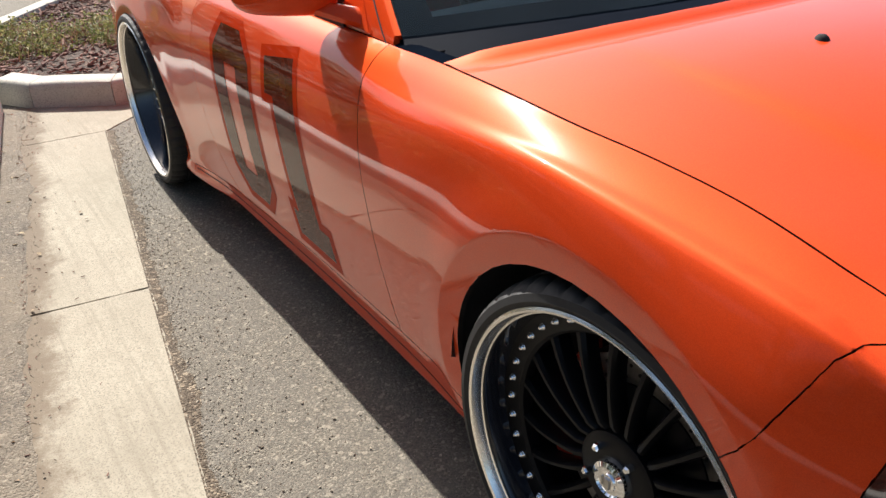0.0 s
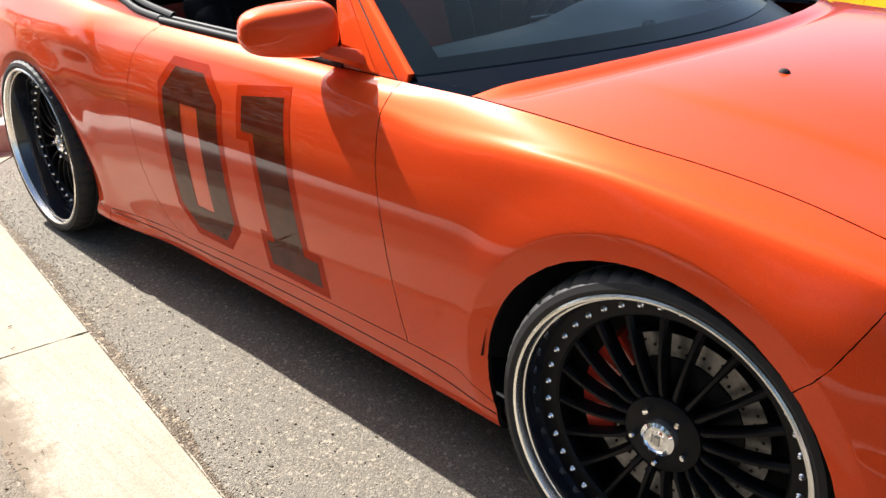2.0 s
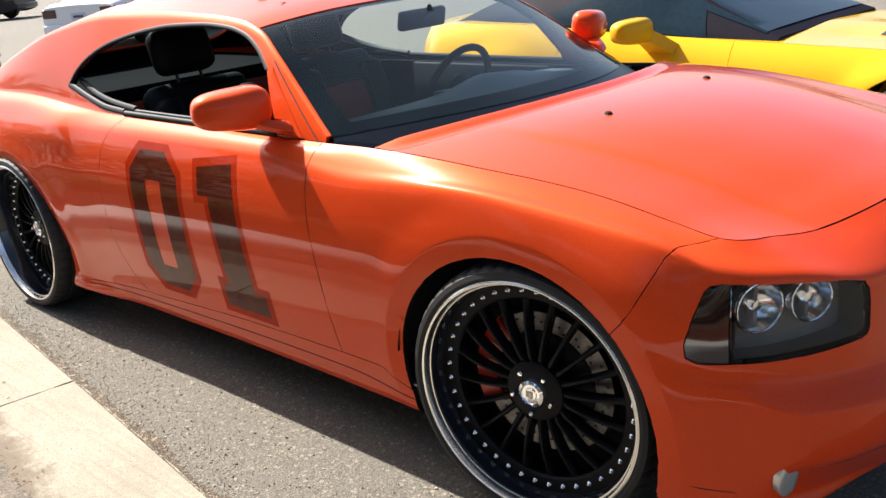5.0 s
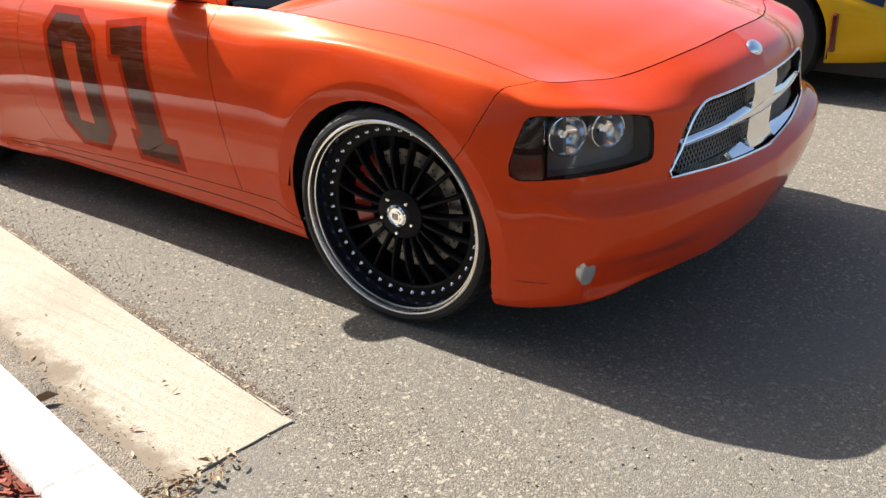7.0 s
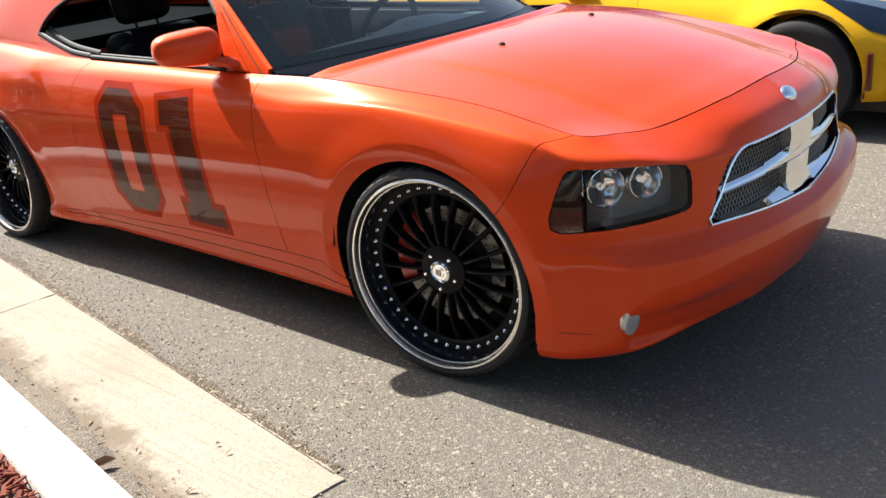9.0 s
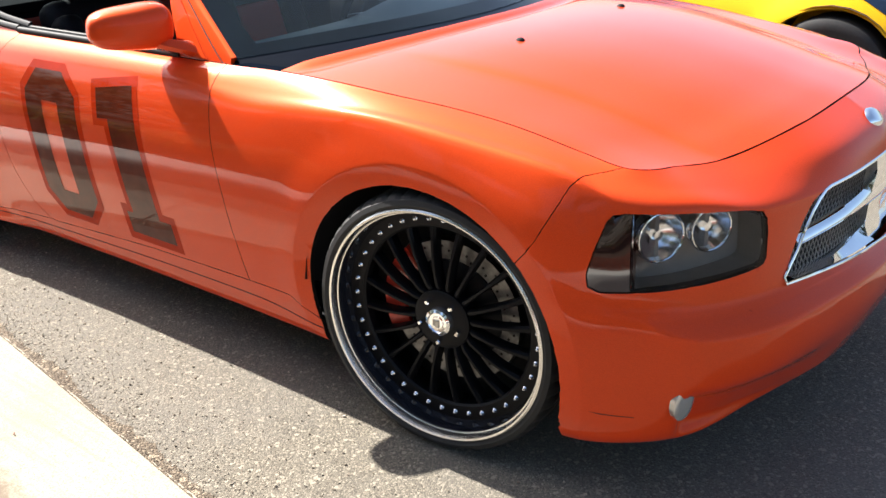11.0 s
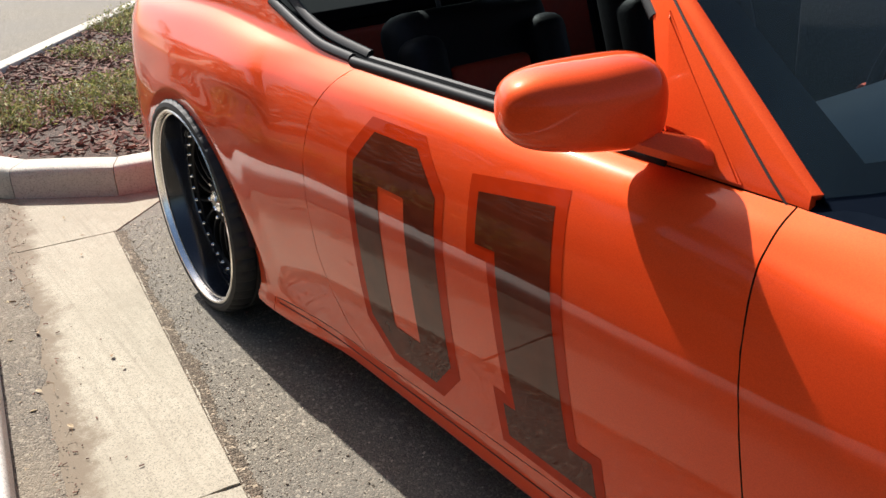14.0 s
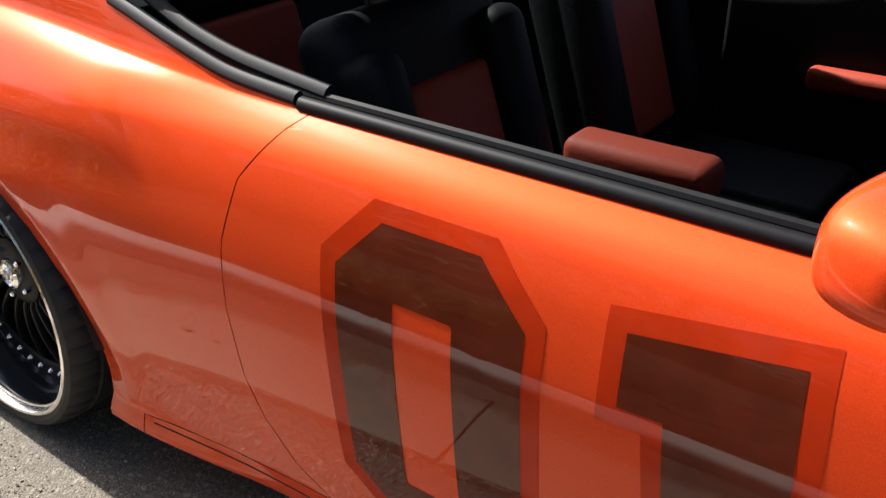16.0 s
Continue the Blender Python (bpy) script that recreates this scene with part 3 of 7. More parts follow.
# hood: side seams from the fender's edge, front seam from the nose's edge
CORNER = 0.557
HQ = np.linspace(-0.585, CORNER, 60)
edge = top_edge(HQ)
HT = np.unique(np.concatenate([np.sin(np.linspace(-1, 1, 33) * math.pi / 2), [-0.73, -0.71, -0.69, -0.67, 0.67, 0.69, 0.71, 0.73], [-0.5, -0.25, 0.25, 0.5]]).round(5))
NH = len(HT)
FRONT = top_edge(np.linspace(CORNER, QMAX, 60))
FRONT = FRONT[np.argsort(FRONT[:, 1])]


def hood_at(i, t):
    """Row i from the windshield to the nose, t across."""
    s = i / 59
    y = edge[i, 1] * -t
    fy = -abs(edge[59, 1] * t)
    fx, fz = (float(np.interp(fy, FRONT[:, 1], FRONT[:, k])) - edge[59, k] for k in (0, 2))
    f = 1 - abs(t) ** 2.3
    x = edge[i, 0] + (1 - s) ** 1.5 * 0.24 * (1 - t * t) + s ** 1.5 * fx
    z = edge[i, 2] + (1 - s) * 0.050 * f + s ** 1.5 * fz + 0.024 * math.sin(math.pi * s) * f
    dome = float(smooth(0.73, 0.67, abs(t)))
    z += 0.006 * dome * float(smooth(0.05, 0.4, s)) * float(smooth(1.02, 0.92, s))
    z += (0.012 * float(smooth(3.2, 0, i)) - 0.005 * math.exp(-((i - 3.3) / 1.2) ** 2)) * float(smooth(1.02, 0.9, abs(t)))   # rolled rear lip with a groove ahead of it
    return (x, y, z)


hco = [hood_at(i, t) for i in range(60) for t in HT]
hfs = [[i * NH + j, (i + 1) * NH + j, (i + 1) * NH + j + 1, i * NH + j + 1] for i in range(59) for j in range(NH - 1)]
hood = panel("hood", np.array(hco), hfs, ORANGE, coupe, depth=0.02, gap=0.0036, dark_rim=True)

# greenhouse: flank above the belt (S) and top (T) share the rail curve
RAIL_Y = curve([(-4.6, 0.50), (-4.2, 0.64), (-3.8, 0.735), (-3.45, 0.745), (-3.2, 0.730), (-2.8, 0.690), (-2.35, 0.650), (-2.0, 0.63), (-1.65, 0.632), (-1.42, 0.642), (-1.28, 0.662), (-1.15, 0.705), (-1.0, 0.752), (-0.79, 0.818), (-0.66, 0.858)])
RAIL_Z = curve([(-4.6, 1.0), (-4.2, 1.015), (-3.8, 1.03), (-3.45, 1.095), (-3.2, 1.180), (-2.8, 1.300), (-2.35, 1.366), (-2.0, 1.370), (-1.65, 1.357), (-1.42, 1.338), (-1.28, 1.302), (-1.15, 1.232), (-1.0, 1.132), (-0.79, 0.988), (-0.66, 0.899)])
BOW = curve([(-2.3, 0.0), (-1.5, 0.02), (-1.28, 0.06), (-1.0, 0.20), (-0.79, 0.36), (-0.66, 0.45)])
CROWN = curve([(-4.6, 0.01), (-3.9, 0.04), (-3.4, 0.065), (-2.8, 0.085), (-2.2, 0.078), (-1.6, 0.058), (-1.28, 0.040), (-0.79, 0.035)])


def rail(q):
    x = np.interp(q, QS, PX)
    base = np.stack([x, -RAIL_Y(q), RAIL_Z(q)], -1)
    low, w = top_edge(np.atleast_1d(q)), smooth(-3.55, -3.95, np.atleast_1d(q))[:, None]
    low = low * np.array([1, 0.97, 1]) + np.array([0.008, 0, 0.006])   # the deck meets the tail's edge
    return np.reshape(np.atleast_2d(base) * (1 - w) + low * w, base.shape)


def cheek(q, z):
    """The flank above the belt."""
    lo, hi = top_edge(q), rail(q)
    w = np.clip((z - lo[:, 2]) / np.maximum(hi[:, 2] - lo[:, 2], 1e-4), 0, 1)
    p = lo + (hi - lo) * w[:, None]
    p[:, 1] -= 0.16 * w * (1 - w) * np.clip(hi[:, 2] - lo[:, 2], 0, 0.4) * 0.9
    p[:, 2] = z
    return p


def crown_at(q, t):
    r = rail(np.array([q]))[0]
    f = 1 - abs(t) ** 2.4
    return (r[0] + float(BOW(q)) * (1 - t * t), r[1] * -t, r[2] + float(CROWN(q)) * f)


WINDOW = [(-1.075, 1.02), (-1.07, 0.5), (-2.04, 0.5), (-2.06, 1.0), (-2.20, 1.008), (-2.33, 1.035), (-2.545, 1.085), (-2.50, 1.14), (-2.40, 1.205), (-2.24, 1.262), (-2.05, 1.298), (-1.85, 1.318), (-1.65, 1.322), (-1.48, 1.312), (-1.36, 1.288), (-1.26, 1.242), (-1.175, 1.18)]
GQ = QG[(QG <= -0.785) & (QG > -4.62)]
LO, HI = top_edge(GQ)[:, 2], rail(GQ)[:, 2]
W = np.linspace(0, 1, 15)
cheek_bm = sheet(GQ, [[lo + (hi - lo) * w for w in W] for lo, hi in zip(LO, np.maximum(HI, LO + 0.002))])
score(cheek_bm, WINDOW, 0.05)
cheek_bm.verts.index_update()
CQ = np.array([v.co[:2] for v in cheek_bm.verts])
CC = cheek(CQ[:, 0], CQ[:, 1])
GT = np.concatenate([[-1], np.linspace(-0.985, -0.90, 4), np.linspace(-0.86, 0.86, 31), np.linspace(0.90, 0.985, 4), [1]])
TC = np.array([crown_at(q, t) for q in GQ for t in GT])
nt_ = len(GT)
shell, screen, backlight = [], [], []
for f in cheek_bm.faces:
    u, z, _ = f.calc_center_median()
    if not inside(WINDOW, u, z):
        idx = [v.index for v in f.verts]
        shell.append(("C", idx))
        shell.append(("M", idx[::-1]))
cheek_bm.free()
for i in range(len(GQ) - 1):
    q = (GQ[i] + GQ[i + 1]) / 2
    for j in range(nt_ - 1):
        t = abs(GT[j] + GT[j + 1]) / 2
        idx = [i * nt_ + j, (i + 1) * nt_ + j, (i + 1) * nt_ + j + 1, i * nt_ + j + 1]
        if -1.30 < q and t < 0.985:
            screen.append(idx)
        elif -3.55 < q < -2.40 and t < 0.82:
            backlight.append(idx)
        else:
            shell.append(("T", idx))
pool, where, faces = [], {}, []


def weld(p):
    """The number of the pooled point at p, within a millimetre."""
    cell = np.floor(p / 0.002).astype(int)
    for i in range(-1, 2):
        for j in range(-1, 2):
            for k in range(-1, 2):
                for n in where.get((cell[0] + i, cell[1] + j, cell[2] + k), ()):
                    if abs(pool[n] - p).max() < 0.0008:
                        return n
    where.setdefault(tuple(cell), []).append(len(pool))
    pool.append(p)
    return len(pool) - 1


for kind, idx in shell + [("Q", f) for f in groups["quarter"]] + [("R", f[::-1]) for f in groups["quarter"]]:
    face = []
    for v in idx:
        p = {"C": CC, "T": TC, "Q": FC}[kind][v] if kind in "CTQ" else mirrored({"M": CC, "R": FC}[kind][v])
        k = weld(p)
        if k not in face:
            face.append(k)
    if len(face) > 2:
        faces.append(face)
body_shell = panel("body_shell", np.array(pool), faces, ORANGE, coupe, "orange roof, pillars and rear quarters", gap=0.0015)
windshield = panel("windshield", TC - np.array([0, 0, 0.004]), screen, WINDSHIELD, coupe, "clear tinted windshield", gap=0.0, depth=0.003)
panel("rear_window", TC - np.array([0, 0, 0.004]), backlight, REAR_GLASS, coupe, gap=0.0, depth=0.003)

# ---- wheels ----
DISC = mat("brake_disc_steel", (0.20, 0.195, 0.19), 0.4, metal=1.0, vary=0.3, grain=90)
TYRE_R, LIP_R = 0.376, 0.338


def tyre_mesh(width):
    prof = [(0.318, 0.015), (0.333, -0.006), (0.347, -0.014), (0.360, -0.010), (0.369, 0.004), (0.374, 0.020), (0.376, 0.034), (0.376, 0.050), (0.368, 0.053), (0.368, 0.060), (0.376, 0.063),
            (0.376, width / 2 - 0.006), (0.368, width / 2 - 0.003), (0.368, width / 2 + 0.005), (0.376, width / 2 + 0.008), (0.376, width - 0.034), (0.372, width - 0.012), (0.350, width + 0.005), (0.318, width - 0.02)]
    bm = bmesh.new()
    rings, n = [], 240
    for k in range(n):
        a = 2 * math.pi * k / n
        ringv = []
        for j, (r, h) in enumerate(prof):
            cut = k % 5 == 0 and (4 <= j <= 7 or 14 <= j <= 16)
            rr = r - (0.007 if cut else 0)
            ringv.append(bm.verts.new((rr * math.cos(a), h, rr * math.sin(a))))
        rings.append(ringv)
    for k in range(n):
        a, b = rings[k], rings[(k + 1) % n]
        for j in range(len(prof) - 1):
            bm.faces.new((a[j], b[j], b[j + 1], a[j + 1]))
    bmesh.ops.recalc_face_normals(bm, faces=bm.faces)
    return bm


def spoke_mesh(dish):
    """One slim spoke along +x, bowed outwards, from the hub to the rivet ring."""
    bm = bmesh.new()
    secs = []
    for k in range(9):
        f = k / 8
        r = 0.075 + f * 0.212
        w = 0.0098 - 0.0042 * math.sin(f * math.pi) + 0.003 * f
        y = dish + 0.002 - 0.008 * math.sin(math.pi * min(1, f * 1.1)) + (0.010 if f < 0.1 else 0) + 0.016 * f * f
        secs.append([bm.verts.new(p) for p in ((r, y + 0.030, -w * 0.7), (r, y, -w), (r, y - 0.008, -w * 0.45), (r, y - 0.008, w * 0.45), (r, y, w), (r, y + 0.030, w * 0.7))])
    for a, b in zip(secs, secs[1:]):
        for j in range(6):
            bm.faces.new((a[j], b[j], b[(j + 1) % 6], a[(j + 1) % 6]))
    bm.faces.new(secs[0])
    bm.faces.new(secs[-1][::-1])
    bmesh.ops.recalc_face_normals(bm, faces=bm.faces)
    return bm


def share(name, me, parent, m):
    ob = new(name, me)
    ob.parent = parent
    ob.matrix_local = m
    return ob


def make_wheel(dish, width, label):
    """A wheel with its outer face towards -y; y = 0 is the lip's plane."""
    wheel = part("wheel", lathe([(0.300, dish + 0.006), (0.305, dish + 0.03), (0.300, width - 0.03), (0.318, width - 0.02), (0.312, width - 0.025), (0.296, width - 0.035)], 96), GLOSS_BLACK, coupe, label, True)
    part("tyre", tyre_mesh(width), RUBBER, wheel, "low-profile black tyre", True)
    part("rim_lip", lathe([(0.318, 0.010), (0.331, 0.004), (0.3365, -0.004), (0.3365, -0.010), (0.332, -0.013), (0.327, -0.011), (0.324, -0.004), (0.3215, 0.006), (0.320, 0.014), (0.318, 0.016)], 128), POLISHED, wheel, "polished metal lip", True)
    part("barrel", lathe([(0.320, 0.012), (0.316, 0.02), (0.312, dish - 0.01), (0.309, dish)], 128), BARREL, wheel, "polished black barrel", True)
    part("flange", lathe([(0.3092, dish + 0.0005), (0.268, dish), (0.262, dish + 0.006), (0.262, dish + 0.03)], 128), GLOSS_BLACK, wheel, "", True)
    part("hub", lathe([(0.030, dish - 0.012), (0.075, dish - 0.012), (0.086, dish - 0.006), (0.090, dish + 0.03), (0.03, dish + 0.03)], 64), GLOSS_BLACK, wheel, "", True)
    part("centre_cap", lathe([(0.0, dish - 0.030), (0.017, dish - 0.030), (0.019, dish - 0.026), (0.027, dish - 0.026), (0.030, dish - 0.030), (0.038, dish - 0.026), (0.042, dish - 0.012), (0.042, dish)], 40), CHROME, wheel, "chrome cap with a ring-shaped badge", True)
    bar = block(-0.006, 0.008, dish - 0.0335, dish - 0.028, -0.012, 0.010, 0.002)
    part("cap_badge", merge(bar, block(-0.013, -0.008, dish - 0.0325, dish - 0.028, -0.01, 0.01, 0.0015)), STEEL, wheel)
    sp = bpy.data.meshes.new("spoke")
    b = spoke_mesh(dish)
    b.to_mesh(sp)
    b.free()
    sp.polygons.foreach_set("use_smooth", [True] * len(sp.polygons))
    sp.set_sharp_from_angle(angle=radians(35))
    sp.materials.append(GLOSS_BLACK)
    for k in range(20):
        share("spoke", sp, wheel, Matrix.Rotation(2 * math.pi * (k + 0.5) / 20, 4, "Y"))
    rv = bpy.data.meshes.new("rivet")
    b = lathe([(0, -0.009), (0.003, -0.0085), (0.0052, -0.006), (0.0058, -0.002), (0.0075, -0.0015), (0.0078, 0.001)], 8)
    b.to_mesh(rv)
    b.free()
    rv.polygons.foreach_set("use_smooth", [True] * len(rv.polygons))
    rv.materials.append(CHROME)
    for k in range(40):
        share("rivet", rv, wheel, Matrix.Rotation(2 * math.pi * k / 40, 4, "Y") @ Matrix.Translation((0.288, dish, 0)))
    nut = bpy.data.meshes.new("lug_nut")
    b = lathe([(0, -0.016), (0.005, -0.016), (0.0075, -0.012), (0.0075, 0)], 6)
    b.to_mesh(nut)
    b.free()
    nut.materials.append(CHROME)
    for k in range(5):
        share("lug_nut", nut, wheel, Matrix.Rotation(2 * math.pi * (k + 0.25) / 5, 4, "Y") @ Matrix.Translation((0.062, dish - 0.012, 0)))
    disc = lathe([(0.152, dish + 0.058), (0.206, dish + 0.055), (0.208, dish + 0.060), (0.208, dish + 0.09), (0.152, dish + 0.09)], 72)
    disc = part("brake_disc", disc, DISC, wheel, "drilled steel brake disc", True)
    part("disc_hat", lathe([(0.0, dish + 0.050), (0.135, dish + 0.050), (0.150, dish + 0.056), (0.152, dish + 0.09)], 48), GLOSS_BLACK, disc, "black disc hat", True)
    hole = bpy.data.meshes.new("drill_hole")
    b = lathe([(0.0, 0.0), (0.0035, 0.0), (0.0035, 0.003)], 8)
    b.to_mesh(hole)
    b.free()
    hole.materials.append(SEAL)
    for k in range(60):
        r_, a_ = 0.164 + 0.013 * (k % 3), 2 * math.pi * k / 60
        share("drill_hole", hole, disc, Matrix.Translation((r_ * math.cos(a_), dish + 0.0545, r_ * math.sin(a_))))
    cal = bmesh.new()
    vs = []
    for k in range(10):
        a = radians(132 + k * 8.5)
        for r, h in ((0.148, dish + 0.036), (0.216, dish + 0.036), (0.226, dish + 0.10), (0.148, dish + 0.05)):
            vs.append(cal.verts.new((r * math.cos(a), h, r * math.sin(a))))
    for k in range(9):
        for j in range(4):
            cal.faces.new((vs[k * 4 + j], vs[k * 4 + (j + 1) % 4], vs[k * 4 + 4 + (j + 1) % 4], vs[k * 4 + 4 + j]))
    cal.faces.new(vs[:4])
    cal.faces.new(vs[-4:][::-1])
    bmesh.ops.recalc_face_normals(cal, faces=cal.faces)
    part("brake_caliper", cal, RED_PAINT, wheel, "red brake caliper")
    # near-black disc added behind the brake to stand for the shade there
    part("wheel_shade_disc", lathe([(0.0, dish + 0.115), (0.30, dish + 0.115), (0.30, dish + 0.12), (0.0, dish + 0.12)], 40), SEAL, wheel)
    return wheel


def placed_wheel(x, side, lip_y, dish, width, steer, spin, label):
    w = make_wheel(dish, width, label)
    turn = Matrix.Rotation(radians(steer), 4, "Z")
    if side > 0:
        turn = turn @ Matrix.Rotation(math.pi, 4, "Z")
    pivot = Matrix.Translation((x, side * (abs(lip_y) - 0.11), TYRE_R))
    w.matrix_local = pivot @ turn @ Matrix.Translation((0, -0.11, 0)) @ Matrix.Rotation(radians(spin), 4, "Y")
    return w


placed_wheel(0.0, -1, -0.925, 0.060, 0.265, 6, 4, "multi-spoke black wheel with a riveted polished lip, steered slightly")
placed_wheel(-3.048, -1, -0.935, 0.105, 0.285, 0, 12, "deep-dish multi-spoke black wheel with a polished lip")
placed_wheel(0.0, 1, 0.925, 0.060, 0.265, 6, 4, "multi-spoke black wheel with a polished lip")
placed_wheel(-3.048, 1, 0.935, 0.105, 0.285, 0, 4, "deep-dish multi-spoke black wheel with a polished lip")
# wheel housings and floor pan
for x, (ax, az, r) in ((0.0, ARCHES[0]), (-3.048, ARCHES[1])):
    for s in (-1, 1):
        bm = bmesh.new()
        rows = []
        for k in range(25):
            a = radians(-18 + 216 * k / 24)
            rows.append([bm.verts.new((ax + (r + 0.012) * math.cos(a), s * yy, az + (r + 0.012) * math.sin(a))) for yy in (0.925 if math.sin(a) > 0.1 else 0.79, 0.78, 0.5)])
        for a, b in zip(rows, rows[1:]):
            for j in range(2):
                bm.faces.new((a[j], a[j + 1], b[j + 1], b[j]))
        cap = bm.verts.new((ax, s * 0.5, az))
        for a, b in zip(rows, rows[1:]):
            bm.faces.new((a[2], b[2], cap))
        part("wheel_housing", bm, PLASTIC, coupe, "", True)
part("floor_pan", merge(block(-2.60, -0.44, -0.855, 0.855, 0.205, 0.225), block(-0.7, 0.5, -0.48, 0.48, 0.15, 0.19), block(-3.8, -2.4, -0.48, 0.48, 0.2, 0.25)), PLASTIC, coupe)

# ---- lamps, grille, badges, mirrors, trim, numbers ----
def skin_patch(poly, lift, step=0.02):
    """Points and faces of the flank within poly (q, z), lifted off the paint."""
    us, zs = [p[0] for p in poly], [p[1] for p in poly]
    u = np.arange(min(us) - step, min(max(us), QMAX) + step, step)
    u = u[u < QMAX]
    if max(us) > QMAX:
        u = np.append(u, QMAX)
    z = np.arange(min(zs) - step, max(zs) + step, step)
    bm = sheet(u, [list(z)] * len(u))
    score(bm, poly, 9)
    bm.verts.index_update()
    fq = np.array([v.co[:2] for v in bm.verts])
    faces = [[v.index for v in f.verts] for f in bm.faces if inside(poly, *f.calc_center_median()[:2])]
    bm.free()
    return fq, faces, skin(fq[:, 0], fq[:, 1], lift)


def on_skin(name, poly, lift, material, parent, label="", depth=0.004, twin=True, gap=0.0):
    fq, fs, pc = skin_patch(poly, lift)
    a = panel(name, pc, fs, material, parent, label, gap=gap, depth=depth)
    if twin:
        panel(name, mirrored(pc), fs, material, parent, label, gap=gap, depth=depth, flip=True)
    return a


DIV = 0.580
LENS_IN = [(DIV, 0.604)] + [p for p in LAMP if p[0] > DIV] + [(DIV, 0.786)]
LENS_OUT = [(0.478, 0.640), (0.482, 0.612), (0.51, 0.600), (DIV, 0.604), (DIV, 0.786), (0.57, 0.786), (0.535, 0.780), (0.52, 0.765), (0.495, 0.70)]
for s in (-1, 1):
    def sided(pc):
        return pc if s < 0 else mirrored(pc)
    fq, fs, pc = skin_patch(LENS_IN, -0.085)
    lamp = panel("headlamp", sided(pc), fs, BEZEL, coupe, "smoked headlamp with two round reflectors", gap=0, depth=-0.070, flip=s > 0)
    fq, fs, pc = skin_patch(LENS_IN, -0.003)
    panel("lens", sided(pc), fs, CLEAR, lamp, "clear lens", gap=0.0015, depth=0.003, flip=s > 0)
    fq, fs, pc = skin_patch(LENS_OUT, -0.004)
    panel("side_marker", sided(pc), fs, MARKER, lamp, "dark marker lens", gap=0.0015, depth=0.03, flip=s > 0)
    for q, z, r in ((0.642, 0.722, 0.061), (0.803, 0.728, 0.055)):
        c = skin(q, z, -0.052)[0]
        ahead = Vector((0.86, -0.51, 0)) if s < 0 else Vector((0.86, 0.51, 0))
        m = Matrix.Translation((c[0], c[1] * -s, c[2])) @ ahead.to_track_quat("X", "Z").to_matrix().to_4x4()
        bowl = lathe([(0.010, -0.026), (r * 0.5, -0.020), (r * 0.80, -0.006), (r * 0.93, 0.014), (r, 0.020), (r + 0.002, 0.014), (r, -0.010), (r * 0.6, -0.032)], 40, "X")
        bulb = lathe([(0.0, 0.012), (0.011, 0.010), (0.015, 0.0), (0.012, -0.015), (0.010, -0.026)], 20, "X")
        bowl.transform(m)
        bulb.transform(m)
        part("reflector", bowl, REFLECTOR, lamp, "chrome reflector bowl", True)
        hoop = tube([(0.021, (r - 0.003) * math.cos(k * math.pi / 20), (r - 0.003) * math.sin(k * math.pi / 20)) for k in range(40)], 0.0032, 8, True)
        hoop.transform(m)
        part("reflector_ring", hoop, CHROME, lamp, "bright ring", True)
        part("bulb_shield", bulb, REFLECTOR, lamp, "", True)
        bar = block(-0.020, 0.004, -0.0055, 0.0055, -r * 0.90, r * 0.90, 0.002)
        bar.transform(m)
        part("reflector_rib", bar, BEZEL, lamp, "dark upright rib")


def nose(y, z, lift=0.0):
    """The nose at a width y and height z."""
    k = QS > 0.9
    q = np.interp(-abs(y), -PY[k], QS[k])
    p = skin(q, z, lift)[0]
    return (p[0], y, z)


def nose_sheet(ys, zlo, zhi, lift, thick, nz=6):
    """A plate on the nose between heights that may vary with y, with thickness."""
    bm = bmesh.new()
    front, back = [], []
    for k, y in enumerate(ys):
        a, b = zlo(y), zhi(y)
        front.append([bm.verts.new(nose(y, a + (b - a) * j / nz, lift(j / nz))) for j in range(nz + 1)])
        back.append([bm.verts.new(nose(y, a + (b - a) * j / nz, lift(j / nz) - thick)) for j in range(nz + 1)])
    for i in range(len(ys) - 1):
        for j in range(nz):
            bm.faces.new((front[i][j], front[i + 1][j], front[i + 1][j + 1], front[i][j + 1]))
            bm.faces.new((back[i][j], back[i][j + 1], back[i + 1][j + 1], back[i + 1][j]))
        for j in (0, nz):
            bm.faces.new((front[i][j], back[i][j], back[i + 1][j], front[i + 1][j]))
    for i in (0, len(ys) - 1):
        for j in range(nz):
            bm.faces.new((front[i][j], front[i][j + 1], back[i][j + 1], back[i][j]))
    bmesh.ops.recalc_face_normals(bm, faces=bm.faces)
    return bm


GY = np.linspace(-0.545, 0.545, 45)
g_low = lambda y: 0.515 + 0.037 * (abs(y) / 0.53) ** 1.3
g_top = lambda y: 0.752 if abs(y) < 0.38 else max(g_low(y) + 0.004, 0.752 - 1.1 * (abs(y) - 0.38) ** 1.0 * min(1, (abs(y) - 0.38) / 0.11))
grille = part("grille", nose_sheet(GY, lambda y: g_low(y) - 0.02, lambda y: g_top(y) + 0.02, lambda f: -0.055, 0.01), SEAL, coupe, "crosshair grille with chrome bars and wire mesh")
wire = bmesh.new()
for sgn in (-1, 1):
    for k in range(-36, 37):
        pts = []
        for j in range(9):
            f = j / 8
            z = 0.518 + 0.236 * f
            y = k * 0.0175 + sgn * (f - 0.5) * 0.135
            if abs(y) < 0.53 and g_low(y) < z < g_top(y):
                pts.append(nose(y, z, -0.034 + sgn * 0.001))
        if len(pts) > 1:
            wire = merge(wire, tube(pts, 0.0015, 4))
part("wire_mesh", wire, STEEL, grille, "woven metal mesh")
